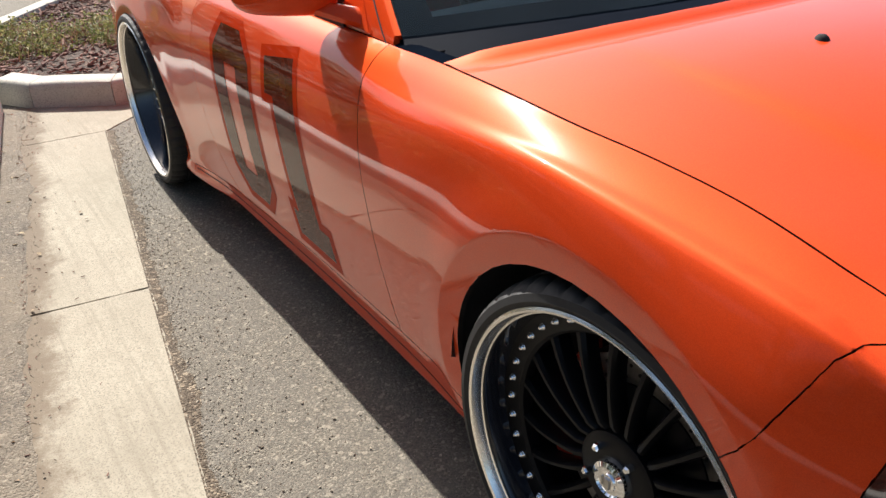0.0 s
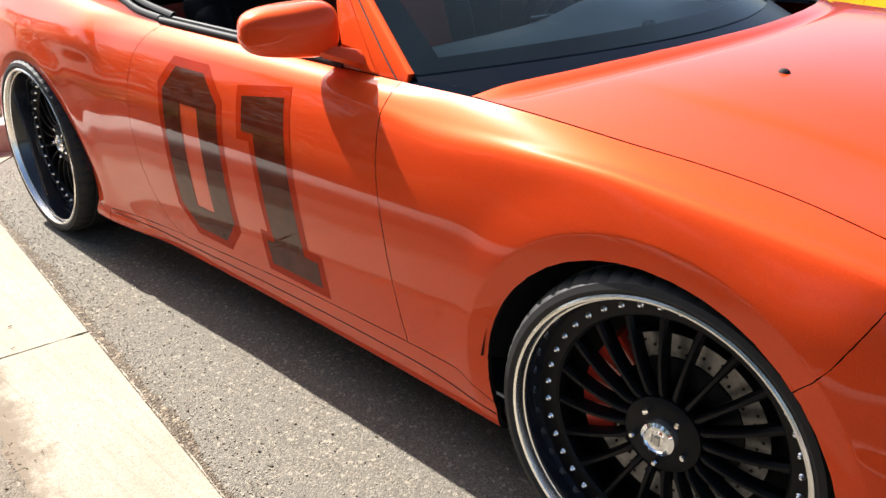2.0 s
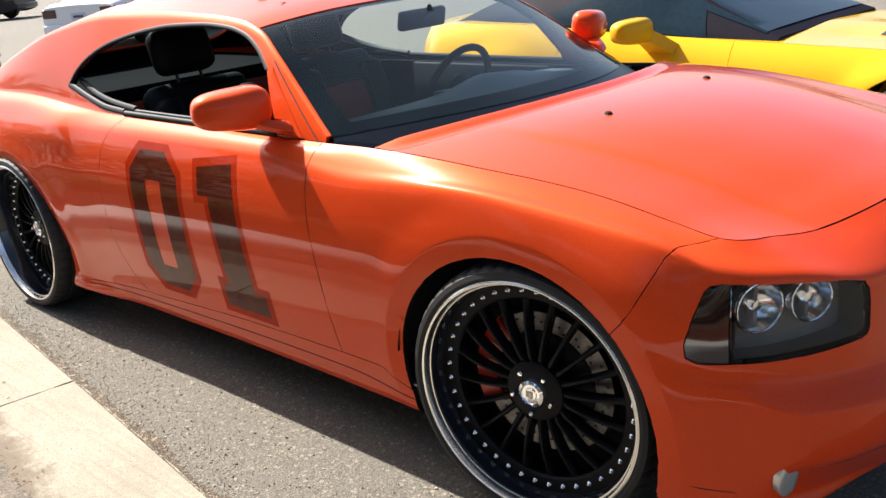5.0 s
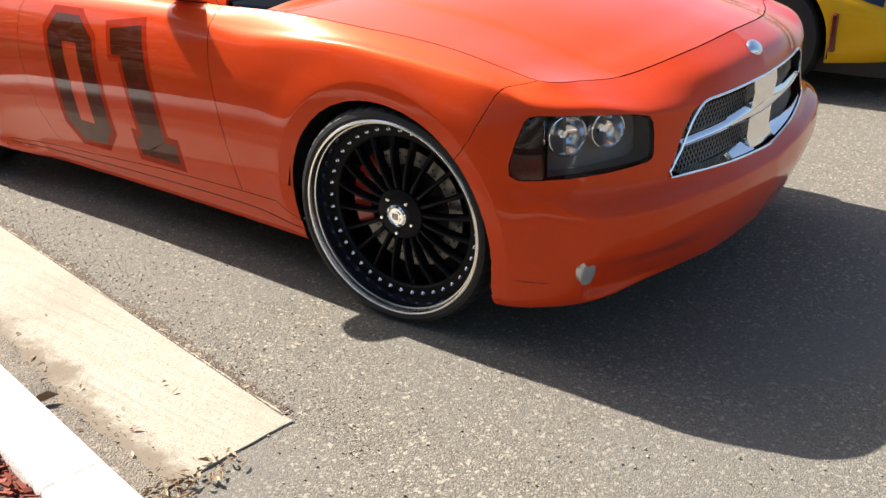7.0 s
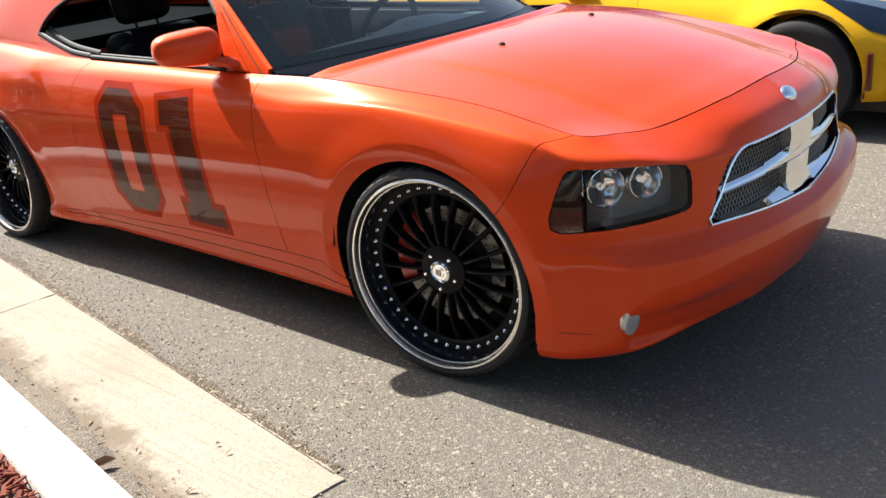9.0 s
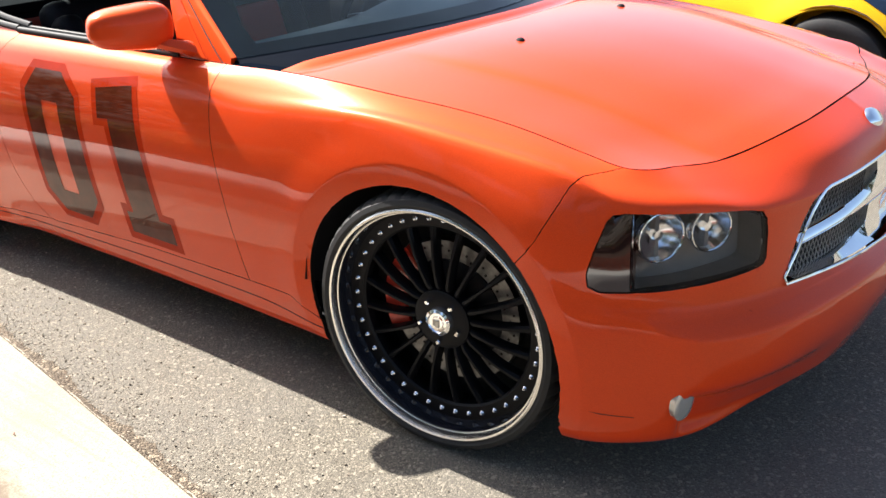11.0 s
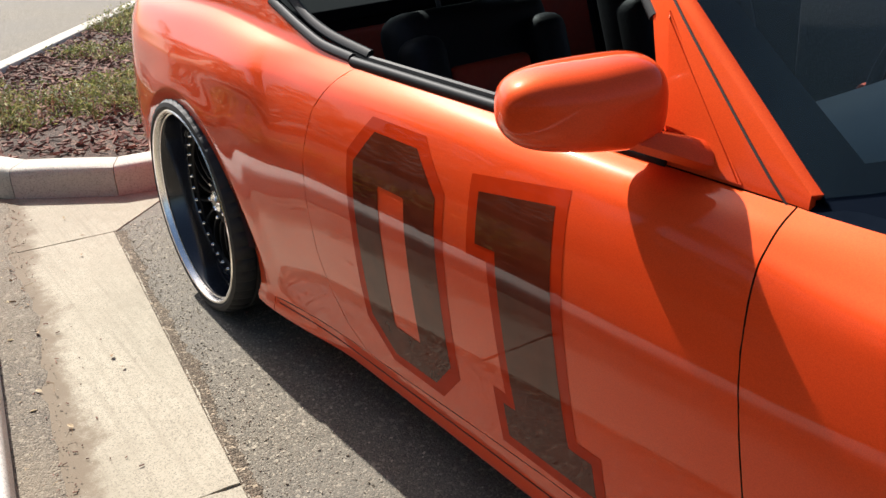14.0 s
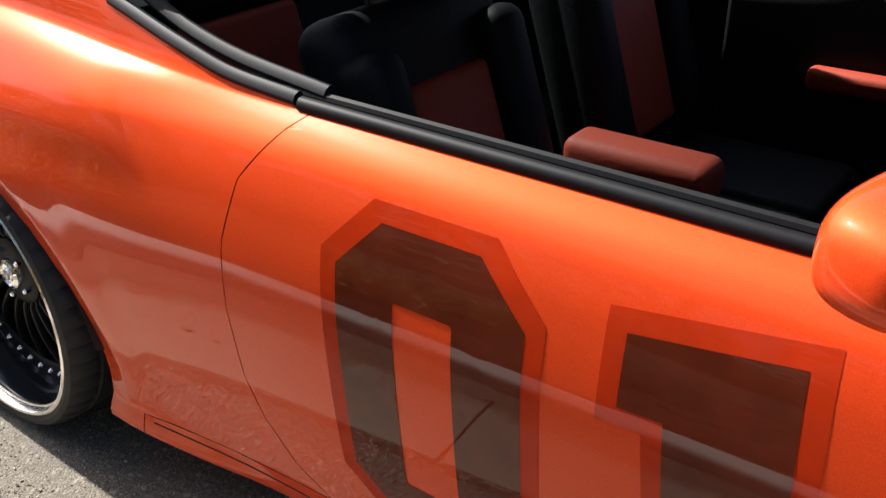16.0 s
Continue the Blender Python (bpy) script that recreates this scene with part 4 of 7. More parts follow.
rimpts = [nose(y, g_low(y), 0.002) for y in GY] + [nose(y, g_top(y), 0.000) for y in GY[::-1]]
part("surround", tube(rimpts, 0.0042, 8, True), CHROME, grille, "chrome frame", True)
bar_z = lambda y: 0.642 - 0.006 * (abs(y) / 0.5)
part("cross_bar", nose_sheet(np.linspace(-0.49, 0.49, 45), lambda y: bar_z(y) - 0.019 - 0.018 * math.exp(-(y / 0.15) ** 2), lambda y: bar_z(y) + 0.019 + 0.018 * math.exp(-(y / 0.15) ** 2), lambda f: -0.022 + 0.018 * math.sin(math.pi * f), 0.03), CHROME, grille, "chrome horizontal bar", True)
VY = np.linspace(-0.095, 0.095, 9)
part("centre_bar", nose_sheet(VY, lambda y: 0.520, lambda y: 0.750, lambda f: -0.004 - 0.012 * (1 - f), 0.035), CHROME, grille, "wide chrome upright", True)
for s in (-1, 1):
    part("lower_bar", nose_sheet(np.linspace(s * 0.085, s * 0.50, 17), lambda y: g_low(y) + 0.003, lambda y: g_low(y) + 0.007 + 0.032 * math.exp(-(y / 0.2) ** 2), lambda f: -0.004 - 0.022 * f, 0.02), CHROME, grille, "", True)
# badge on the nose
bx, by, bz = nose(0.0, 0.832, 0.004)
badge = lathe([(0, 0.008), (0.018, 0.008), (0.026, 0.004), (0.030, -0.004)], 24, "Z")
badge.transform(Matrix.Translation((bx, by, bz)) @ Matrix.Rotation(radians(44), 4, "Y") @ Matrix.Diagonal((1.0, 1.4, 1, 1)))
part("badge", badge, CHROME, coupe, "small chrome shield badge", True)
# washer jets on the hood
for s in (-1, 1):
    px, py, pz = min((hood_at(i, s * 0.365 - 0.045) for i in range(60)), key=lambda p: abs(p[0] + 0.09))
    jet = lathe([(0, 0.010), (0.006, 0.009), (0.010, 0.004), (0.012, -0.004)], 14, "Z")
    jet.transform(Matrix.Translation((px, py, pz)) @ Matrix.Diagonal((1.3, 1, 0.9, 1)))
    part("washer_jet", jet, SEAL, coupe, "", True)
# fog lamps
for s in (-1, 1):
    c = skin(0.712, 0.330, 0.0)[0]
    t_ = skin(0.735, 0.330, 0.0)[0] - skin(0.690, 0.330, 0.0)[0]
    out = Vector((-t_[1], t_[0], 0)).normalized() * -1
    out = Vector((abs(out.x), abs(out.y) * s, -0.08)).normalized()
    fog = lathe([(0, 0.004), (0.02, 0.0035), (0.034, 0.001), (0.038, -0.004), (0.038, -0.03)], 32, "X")
    fog.transform(Matrix.Translation((c[0] + out.x * 0.006, c[1] * -s + out.y * 0.006, c[2])) @ out.to_track_quat("X", "Z").to_matrix().to_4x4() @ Matrix.Diagonal((0.6, 0.85, 1.2, 1)))
    part("fog_lamp", fog, mat("fog_lens", (0.55, 0.53, 0.48), 0.12, metal=0.5, coat=1.0), coupe, "round frosted fog lamp", True)
    # no opening here: a dark strip draws the shade of a thin crease
    dark = on_skin("bumper_crease_shade", [(0.49, 0.2865), (0.52, 0.283), (0.60, 0.2835), (0.60, 0.285), (0.52, 0.286)], 0.0004, SEAL, front_bumper, twin=False) if s < 0 else None

# mirrors
def mirror_shell(s):
    bm = bmesh.new()
    bmesh.ops.create_uvsphere(bm, u_segments=40, v_segments=24, radius=1)
    for v in bm.verts:
        x, y, z = v.co
        e = lambda t, k: math.copysign(abs(t) ** k, t)
        x, y, z = e(x, 0.60), e(y, 0.50), e(z, 0.70)
        taper = 1 - 0.16 * y - 0.06 * z * y
        v.co = Vector((0.078 * x * (1 - 0.20 * abs(y)), 0.128 * y, (0.068 * taper) * z * (1 - 0.10 * max(0, x))))
    bm.transform(Matrix.Translation((-1.128, s * 0.928, 1.086)) @ Matrix.Rotation(s * radians(24), 4, "Z") @ Matrix.Rotation(s * radians(3), 4, "X") @ Matrix.Diagonal((1, s, 1, 1)))
    bmesh.ops.recalc_face_normals(bm, faces=bm.faces)
    return bm


for s in (-1, 1):
    far = Matrix.Translation((0.09, 0.04, 0.035) if s > 0 else (0, 0, 0))
    shell_ = mirror_shell(s)
    shell_.transform(far)
    mir = part("side_mirror", shell_, ORANGE, coupe, "orange door mirror", True)
    arm = bmesh.new()
    rows = []
    for y, x0, x1, z0, z1 in ((0.77, -1.10, -0.955, 0.972, 1.026), (0.815, -1.11, -0.965, 0.988, 1.034), (0.85, -1.13, -1.00, 1.004, 1.044), (0.89, -1.15, -1.05, 1.022, 1.056)):
        rows.append([arm.verts.new(p) for p in ((x0, s * y, z0 + 0.01), (x0 + 0.015, s * y, z0), (x1 - 0.012, s * y, z0), (x1, s * y, z0 + 0.012), (x1 - 0.01, s * y, z1 - 0.016), (x1 - 0.035, s * y, z1), (x0 + 0.02, s * y, z1), (x0, s * y, z1 - 0.015))])
    for p, q in zip(rows, rows[1:]):
        for k in range(8):
            arm.faces.new((p[k], p[(k + 1) % 8], q[(k + 1) % 8], q[k]))
    arm.faces.new(rows[0])
    arm.faces.new(rows[-1][::-1])
    bmesh.ops.recalc_face_normals(arm, faces=arm.faces)
    arm.transform(far)
    part("mirror_arm", arm, ORANGE, mir, "", True)
    mg = block(-0.0685, -0.062, -0.060, 0.060, -0.030, 0.030, 0.003)
    mg.transform(Matrix.Translation((-1.128, s * 0.928, 1.086)) @ Matrix.Rotation(s * radians(24), 4, "Z"))
    mg.transform(far)
    part("mirror_glass", mg, CHROME, mir)

# sail panel behind each mirror, with the gap ahead of it
SAIL = [(-0.915, 0.985), (-1.145, 1.195), (-1.075, 1.03), (-1.07, 0.988)]
GAP = [(-0.838 - 0.307 * k / 10, 0.977 + 0.233 * k / 10) for k in range(11)]
for s in (-1, 1):
    us = np.array([p[0] for p in GAP])
    lo = cheek(us, np.array([p[1] for p in GAP]))
    line = tube([(p[0], p[1] * -s - s * -0.0008, p[2]) for p in lo], 0.0021, 6)
    part("pillar_gap", line, SEAL, coupe)
    tri = np.array([SAIL[0], SAIL[1], SAIL[2], SAIL[3]])
    p = cheek(tri[:, 0], tri[:, 1])
    bm = bmesh.new()
    o = [bm.verts.new((a, b * -s - (-s) * 0.006, c)) for a, b, c in p]
    k = [bm.verts.new((a, b * -s + (-s) * 0.012, c)) for a, b, c in p]
    bm.faces.new(o)
    bm.faces.new(k[::-1])
    for i in range(4):
        bm.faces.new((o[i], k[i], k[(i + 1) % 4], o[(i + 1) % 4]))
    bmesh.ops.recalc_face_normals(bm, faces=bm.faces)
    bmesh.ops.bevel(bm, geom=bm.edges[:], offset=0.003, segments=2, affect="EDGES")
    part("mirror_sail", bm, ORANGE, coupe, "", True)

# window rubber and belt moulding
WU = [(-1.175, 1.18), (-1.26, 1.242), (-1.36, 1.288), (-1.48, 1.312), (-1.65, 1.322), (-1.85, 1.318), (-2.05, 1.298), (-2.24, 1.262), (-2.40, 1.205), (-2.50, 1.14), (-2.545, 1.085)]
WD = [(-2.545, 1.085), (-2.33, 1.035), (-2.20, 1.010), (-2.06, 1.000)]


def fine(pts, n):
    t = np.concatenate([[0], np.cumsum(np.hypot(*np.diff(np.array(pts), axis=0).T))])
    s_ = np.linspace(0, t[-1], n)
    return curve(list(zip(t, [p[0] for p in pts])))(s_), curve(list(zip(t, [p[1] for p in pts])))(s_)


for s in (-1, 1):
    for name, pts, n, r, lab in (("window_seal", WU, 50, 0.0105, "black rubber window seal"), ("quarter_seal", WD, 16, 0.013, "")):
        u, z = fine(pts, n)
        p = cheek(u, z)
        part(name, tube([(a, b * -s + (-s) * 0.006, c) for a, b, c in p], r, 8, flat=0.8), TRIM, coupe, lab, True)
    u = np.linspace(-1.06, -2.05, 30)
    p = top_edge(u)
    part("belt_moulding", tube([(a, (abs(b) - 0.006) * s, c + 0.006) for a, b, c in p], 0.013, 10, flat=0.9), TRIM, coupe, "black rubber belt moulding", True)
    p2 = [(a, (abs(b) - 0.034) * s, c + 0.012) for a, b, c in top_edge(np.linspace(-1.06, -2.30, 24))]
    part("window_channel", tube(p2, 0.009, 8), TRIM, coupe, "", True)
    u, z = fine([(-2.50, 1.10), (-2.33, 1.048), (-2.20, 1.024), (-2.02, 1.006)], 14)
    p3 = cheek(u, z)
    part("quarter_glass_edge", tube([(a, (abs(b) - 0.030) * s, c + 0.004) for a, b, c in p3], 0.013, 8, flat=0.6), TRIM, coupe, "", True)

# windshield: dark border and cowl
def screen_strip(q0, q1, t0, t1, nq, nt, drop=0.002):
    bm = bmesh.new()
    g = [[bm.verts.new(Vector(crown_at(q, t)) - Vector((0, 0, drop))) for t in np.linspace(t0, t1, nt)] for q in np.linspace(q0, q1, nq)]
    for i in range(nq - 1):
        for j in range(nt - 1):
            bm.faces.new((g[i][j], g[i + 1][j], g[i + 1][j + 1], g[i][j + 1]))
    return bm


frit = merge(screen_strip(-1.31, -0.787, 0.905, 0.984, 24, 4, 0.009), screen_strip(-1.31, -0.787, -0.984, -0.905, 24, 4, 0.009), screen_strip(-0.845, -0.67, -0.984, 0.984, 6, 48, 0.006), screen_strip(-1.312, -1.285, -0.91, 0.91, 3, 40, 0.009))
part("windshield_border", frit, FRIT, coupe, "black windshield border", True)
for s in (-1, 1):   # painted corner between fender, pillar and hood
    bm = bmesh.new()
    prev = None
    for q in np.linspace(-0.845, -0.588, 14):
        e = top_edge(np.array([q]))[0]
        cur = [bm.verts.new((e[0], abs(e[1]) * s, e[2] - 0.001)), bm.verts.new((e[0], (abs(e[1]) - 0.025) * s, e[2] + 0.003)), bm.verts.new((e[0], (abs(e[1]) - 0.040) * s, e[2] + 0.001)), bm.verts.new((e[0], (abs(e[1]) - 0.043) * s, e[2] - 0.010))]
        if prev:
            for j in range(3):
                bm.faces.new((prev[j], prev[j + 1], cur[j + 1], cur[j]))
        prev = cur
    bmesh.ops.recalc_face_normals(bm, faces=bm.faces)
    part("cowl_corner", bm, MATT_BLACK, coupe, "black corner of the windshield border", True)
bm = bmesh.new()
prev = None
for t in np.linspace(-1, 1, 41):
    a = Vector(crown_at(-0.69, t * 0.985)) - Vector((0.0, 0, 0.02))
    b = Vector(hood_at(0, t)) + Vector((0.05, 0, -0.035))
    cur = [bm.verts.new(a), bm.verts.new((a + b) / 2 - Vector((0, 0, 0.02))), bm.verts.new(b)]
    if prev:
        for j in range(2):
            bm.faces.new((prev[j], prev[j + 1], cur[j + 1], cur[j]))
    prev = cur
part("cowl", bm, PLASTIC, coupe, "black cowl under the windshield", True)

# numbers on the doors: dark film with a brown edge
def numeral(poly, holes, lift, material, label):
    us = [p[0] for p in poly]
    zs = [p[1] for p in poly]
    u = np.arange(min(us) - 0.02, max(us) + 0.04, 0.025)
    z = np.arange(min(zs) - 0.02, max(zs) + 0.04, 0.025)
    bm = sheet(u, [list(z)] * len(u))
    for p in [poly] + holes:
        score(bm, p, 9)
    bm.verts.index_update()
    fq = np.array([v.co[:2] for v in bm.verts])
    fs = [[v.index for v in f.verts] for f in bm.faces if inside(poly, *f.calc_center_median()[:2]) and not any(inside(h, *f.calc_center_median()[:2]) for h in holes)]
    bm.free()
    pc = skin(fq[:, 0], fq[:, 1], lift)
    panel("number", pc, fs, material, coupe, label, gap=0, depth=0.0004)


def octagon(x0, x1, z0, z1, cx, cz, lean):
    g = lambda x, z: (x + lean * (0.9 - z), z)
    return [g(x0 + cx, z0), g(x1 - cx, z0), g(x1, z0 + cz), g(x1, z1 - cz), g(x1 - cx, z1), g(x0 + cx, z1), g(x0, z1 - cz), g(x0, z0 + cz)]


def one(x0, x1, z0, z1, g, foot):
    """A block figure one: flag to the left at the top, slab at the foot."""
    return [(x0 - g - 0.005, z0 - g), (x1 + foot + g, z0 - g), (x1 + foot + g, z0 + 0.075 + g * 0.6), (x1 + g, z0 + 0.075 + g * 0.6), (x1 + g - 0.01, z1 + g), (x0 - 0.055 - g, z1 - 0.005 + g), (x0 - 0.055 - g, z1 - 0.12 - g), (x0 - g, z1 - 0.12 - g), (x0 - g, z0 + 0.07 + g), (x0 - foot - g, z0 + 0.07 + g), (x0 - foot - g, z0 - g)][2:-2] + [(x0 - 0.04 - g, z0 + 0.075 + g), (x0 - 0.04 - g, z0 - g), (x1 + foot + g, z0 - g)]


LEAN = 0.015
O_OUT = octagon(-1.900, -1.570, 0.345, 0.892, 0.080, 0.080, LEAN)
O_IN = octagon(-1.790, -1.685, 0.435, 0.782, 0.004, 0.004, LEAN)
O_OUT2 = octagon(-1.930, -1.540, 0.317, 0.920, 0.090, 0.090, LEAN)
numeral(O_OUT2, [O_OUT], 0.0006, DECAL_EDGE, "brown edge of a painted nought")
numeral(O_OUT, [O_IN], 0.0010, DECAL_DARK, "black painted nought on the door")


def sheared(poly):
    return [(x + LEAN * (0.9 - z), z) for x, z in poly]


ONE = sheared([(-1.385, 0.348), (-1.128, 0.348), (-1.128, 0.430), (-1.190, 0.430), (-1.222, 0.890), (-1.432, 0.862), (-1.432, 0.762), (-1.370, 0.765), (-1.345, 0.430), (-1.385, 0.430)])
ONE2 = sheared([(-1.413, 0.320), (-1.100, 0.320), (-1.100, 0.458), (-1.163, 0.458), (-1.194, 0.922), (-1.460, 0.888), (-1.460, 0.734), (-1.396, 0.737), (-1.372, 0.458), (-1.413, 0.458)])
numeral(ONE2, [ONE], 0.0006, DECAL_EDGE, "brown edge of a painted one")
numeral(ONE, [], 0.0010, DECAL_DARK, "black painted one on the door")
# crease of the door's lower edge, ahead into the fender: shade drawn as dark tube
part("side_crease_shade", tube([tuple(p) for p in skin(np.linspace(-2.48, -0.45, 60), curve([(-2.48, 0.225), (-2.0, 0.235), (-0.75, 0.255), (-0.45, 0.225)])(np.linspace(-2.48, -0.45, 60)), 0.0002)], 0.0016, 6), SEAL, coupe)

# ---- inside the coupe ----
for name, size in (("side_lining", (-2.75, -0.70, -0.775, -0.745, 0.2, 0.975)), ("side_lining", (-2.75, -0.70, 0.745, 0.775, 0.2, 0.975)), ("firewall", (-0.74, -0.70, -0.744, 0.744, 0.2, 0.93)), ("bulkhead", (-2.79, -2.752, -0.75, 0.75, 0.2, 0.958)), ("parcel_shelf", (-3.62, -2.74, -0.70, 0.70, 0.96, 1.00)), ("rear_panel", (-3.66, -3.625, -0.68, 0.68, 0.90, 1.065))):
    part(name, block(*size, 0.004), CARPET, coupe, "black cabin lining")

# dark trim inside the roof and the rear pillars
for name, kind, sign in (("pillar_trim", "C", 1), ("pillar_trim", "M", -1)):
    inner = CC * np.array([1, 1, 1]) + np.array([0, 0.032, -0.004])
    inner = inner if sign > 0 else mirrored(inner)
    keep = [idx for k, idx in shell if k == kind and CC[idx, 0].mean() < -1.30]
    me = bpy.data.meshes.new(name)
    me.from_pydata(inner.tolist(), [], keep)
    bm = bmesh.new()
    bm.from_mesh(me)
    bpy.data.meshes.remove(me)
    bmesh.ops.delete(bm, geom=[v for v in bm.verts if not v.link_faces], context="VERTS")
    part(name, bm, CARPET, coupe, "", True)
bm = bmesh.new()
rows = [[bm.verts.new(Vector(crown_at(q, t)) - Vector((0, 0, 0.028))) for t in np.linspace(-0.985, 0.985, 17)] for q in np.linspace(-2.36, -1.33, 16)]
for a, b in zip(rows, rows[1:]):
    for j in range(16):
        bm.faces.new((a[j], a[j + 1], b[j + 1], b[j]))
part("headliner", bm, CARPET, coupe, "dark headliner", True)
for q0, q1, t0, t1 in ((-3.62, -2.36, 0.80, 0.985), (-3.62, -2.36, -0.985, -0.80), (-3.75, -3.54, -0.97, 0.97)):
    part("rear_trim", screen_strip(q0, q1, t0, t1, 16, 9, 0.028), CARPET, coupe, "", True)


def dash_mesh():
    bm = bmesh.new()
    rows = []
    for y in np.linspace(-0.74, 0.74, 33):
        hood_ = 0.045 * math.exp(-((y - 0.38) / 0.20) ** 2)
        bow = 0.20 * (1 - (y / 0.76) ** 2)
        prof = [(-0.86 + bow, 0.945), (-1.00 + bow * 0.6, 0.962), (-1.10 + bow * 0.3, 0.958 + hood_), (-1.19, 0.945 + hood_), (-1.225, 0.915 + hood_ * 0.6), (-1.20, 0.80), (-1.10, 0.60), (-1.0, 0.45)]
        rows.append([bm.verts.new((x, y, z)) for x, z in prof])
    for a, b in zip(rows, rows[1:]):
        for j in range(7):
            bm.faces.new((a[j], b[j], b[j + 1], a[j + 1]))
    bmesh.ops.recalc_face_normals(bm, faces=bm.faces)
    return bm


dash = part("dashboard", dash_mesh(), DASH, coupe, "grey-black dashboard", True)
for y in (-0.45, -0.15, 0.3):
    part("air_vent", block(-0.80, -0.77, y - 0.09, y + 0.09, 0.958, 0.972, 0.004), PLASTIC, dash)
part("dash_sensor", lathe([(0, 0.985), (0.012, 0.984), (0.02, 0.975), (0.022, 0.96)], 16, "Z"), PLASTIC, dash).location = (-0.83, 0.22, -0.005)


def pad(points, r, n=6):
    """A soft cushion: a bevelled block between two corners, slightly swollen."""
    (x0, y0, z0), (x1, y1, z1) = points
    bm = block(x0, x1, y0, y1, z0, z1, r, 4)
    return bm


def make_seat():
    seat = part("front_seat", pad(((-1.78, -0.25, 0.36), (-1.28, 0.25, 0.52)), 0.06), LEATHER, coupe, "black leather bucket seat with orange inserts", True)
    lean = Matrix.Translation((-1.76, 0, 0.48)) @ Matrix.Rotation(radians(-17), 4, "Y")
    back = pad(((-0.14, -0.25, 0.0), (0.0, 0.25, 0.62)), 0.055)
    back.transform(lean)
    part("backrest", back, LEATHER, seat, "", True)
    for s in (-1, 1):
        b = pad(((-0.06, s * 0.14, 0.06), (0.06, s * 0.255, 0.55)), 0.045) if s > 0 else pad(((-0.06, -0.255, 0.06), (0.06, -0.14, 0.55)), 0.045)
        b.transform(lean)
        part("bolster", b, LEATHER, seat, "", True)
    ins = pad(((-0.02, -0.13, 0.10), (0.022, 0.13, 0.46)), 0.02)
    ins.transform(lean)
    part("insert", ins, ORANGE_LEATHER, seat, "orange leather insert", True)
    # orange insert coloured black: the shade on the cushion is in its material
    part("shaded_insert", pad(((-1.66, -0.15, 0.48), (-1.30, 0.15, 0.535)), 0.02), LEATHER, seat, "", True)
    hr = pad(((-0.15, -0.14, 0.66), (-0.02, 0.14, 0.86)), 0.05)
    hr.transform(lean)
    part("headrest", hr, LEATHER, seat, "", True)
    for y in (-0.06, 0.06):
        p = tube([(-0.085, y, 0.58), (-0.085, y, 0.70)], 0.007)
        p.transform(lean)
        part("headrest_post", p, PLASTIC, seat)
    return seat


for y in (-0.38, 0.38):
    make_seat().location = (-0.20, y, 0)
bench = part("rear_bench", pad(((-2.70, -0.62, 0.36), (-2.28, 0.62, 0.54)), 0.06), LEATHER, coupe, "black leather rear bench", True)
b = pad(((-0.10, -0.62, 0), (0.03, 0.62, 0.52)), 0.05)
b.transform(Matrix.Translation((-2.66, 0, 0.48)) @ Matrix.Rotation(radians(-16), 4, "Y"))
part("backrest", b, LEATHER, bench, "", True)
for y in (-0.34, 0.34):
    b = pad(((-0.06, y - 0.2, 0.08), (0.05, y + 0.2, 0.46)), 0.02)
    b.transform(Matrix.Translation((-2.64, 0, 0.48)) @ Matrix.Rotation(radians(-16), 4, "Y"))
    part("insert", b, ORANGE_LEATHER, bench, "orange leather insert", True)
part("armrest", pad(((-2.01, -0.06, 0.60), (-1.66, 0.06, 0.70)), 0.03), ORANGE_LEATHER, coupe, "orange padded console armrest", True)
for s in (-1, 1):
    part("door_card", block(-1.95, -1.1, s * 0.745 - 0.02, s * 0.745 + 0.02, 0.45, 0.97, 0.012), LEATHER, coupe, "", True)
    part("door_pull", pad(((-1.7, s * 0.70 - 0.03, 0.66), (-1.3, s * 0.70 + 0.03, 0.72)), 0.02), ORANGE_LEATHER, coupe, "orange door armrest", True)
# steering wheel
circle = [(0, 0.185 * math.cos(2 * math.pi * k / 40), 0.185 * math.sin(2 * math.pi * k / 40)) for k in range(40)]
place = Matrix.Translation((-1.33, 0.38, 0.93)) @ Matrix.Rotation(radians(24), 4, "Y")
w = tube(circle, 0.016, 10, True)
w.transform(place)
sw = part("steering_wheel", w, LEATHER, coupe, "black leather steering wheel", True)
for a in (0, 180, 270):
    sp_ = tube([(0.02, 0, 0), (0.0, 0.17 * math.cos(radians(a)), 0.17 * math.sin(radians(a)))], 0.014, 8, flat=0.5)
    sp_.transform(place)
    part("spoke", sp_, STEEL, sw)
hub_ = lathe([(0, -0.03), (0.05, -0.025), (0.065, 0.0), (0.05, 0.04)], 24, "X")
hub_.transform(place)
part("horn_pad", hub_, LEATHER, sw, "", True)
col_ = tube([(0.02, 0, 0), (0.26, 0, -0.02)], 0.04, 10)
col_.transform(place)
part("column", col_, PLASTIC, sw)
# inside mirror
im = block(-0.02, 0.015, -0.125, 0.125, -0.038, 0.038, 0.016, 3)
im.transform(Matrix.Translation((-1.16, 0.02, 1.262)) @ Matrix.Rotation(radians(12), 4, "Y"))
inm = part("inside_mirror", im, PLASTIC, coupe, "black rear-view mirror", True)
part("stalk", tube([(-1.15, 0.02, 1.265), (-1.10, 0.02, 1.29), (-1.12, 0.02, 1.31)], 0.009), PLASTIC, inm)
# painted roof panel: dark blue field, pale bar and two letters
def roof_patch(name, q0, q1, t0, t1, lift, material, label):
    bm = screen_strip(q0, q1, t0, t1, 14, 14, -lift)
    return part(name, bm, material, coupe, label, True)


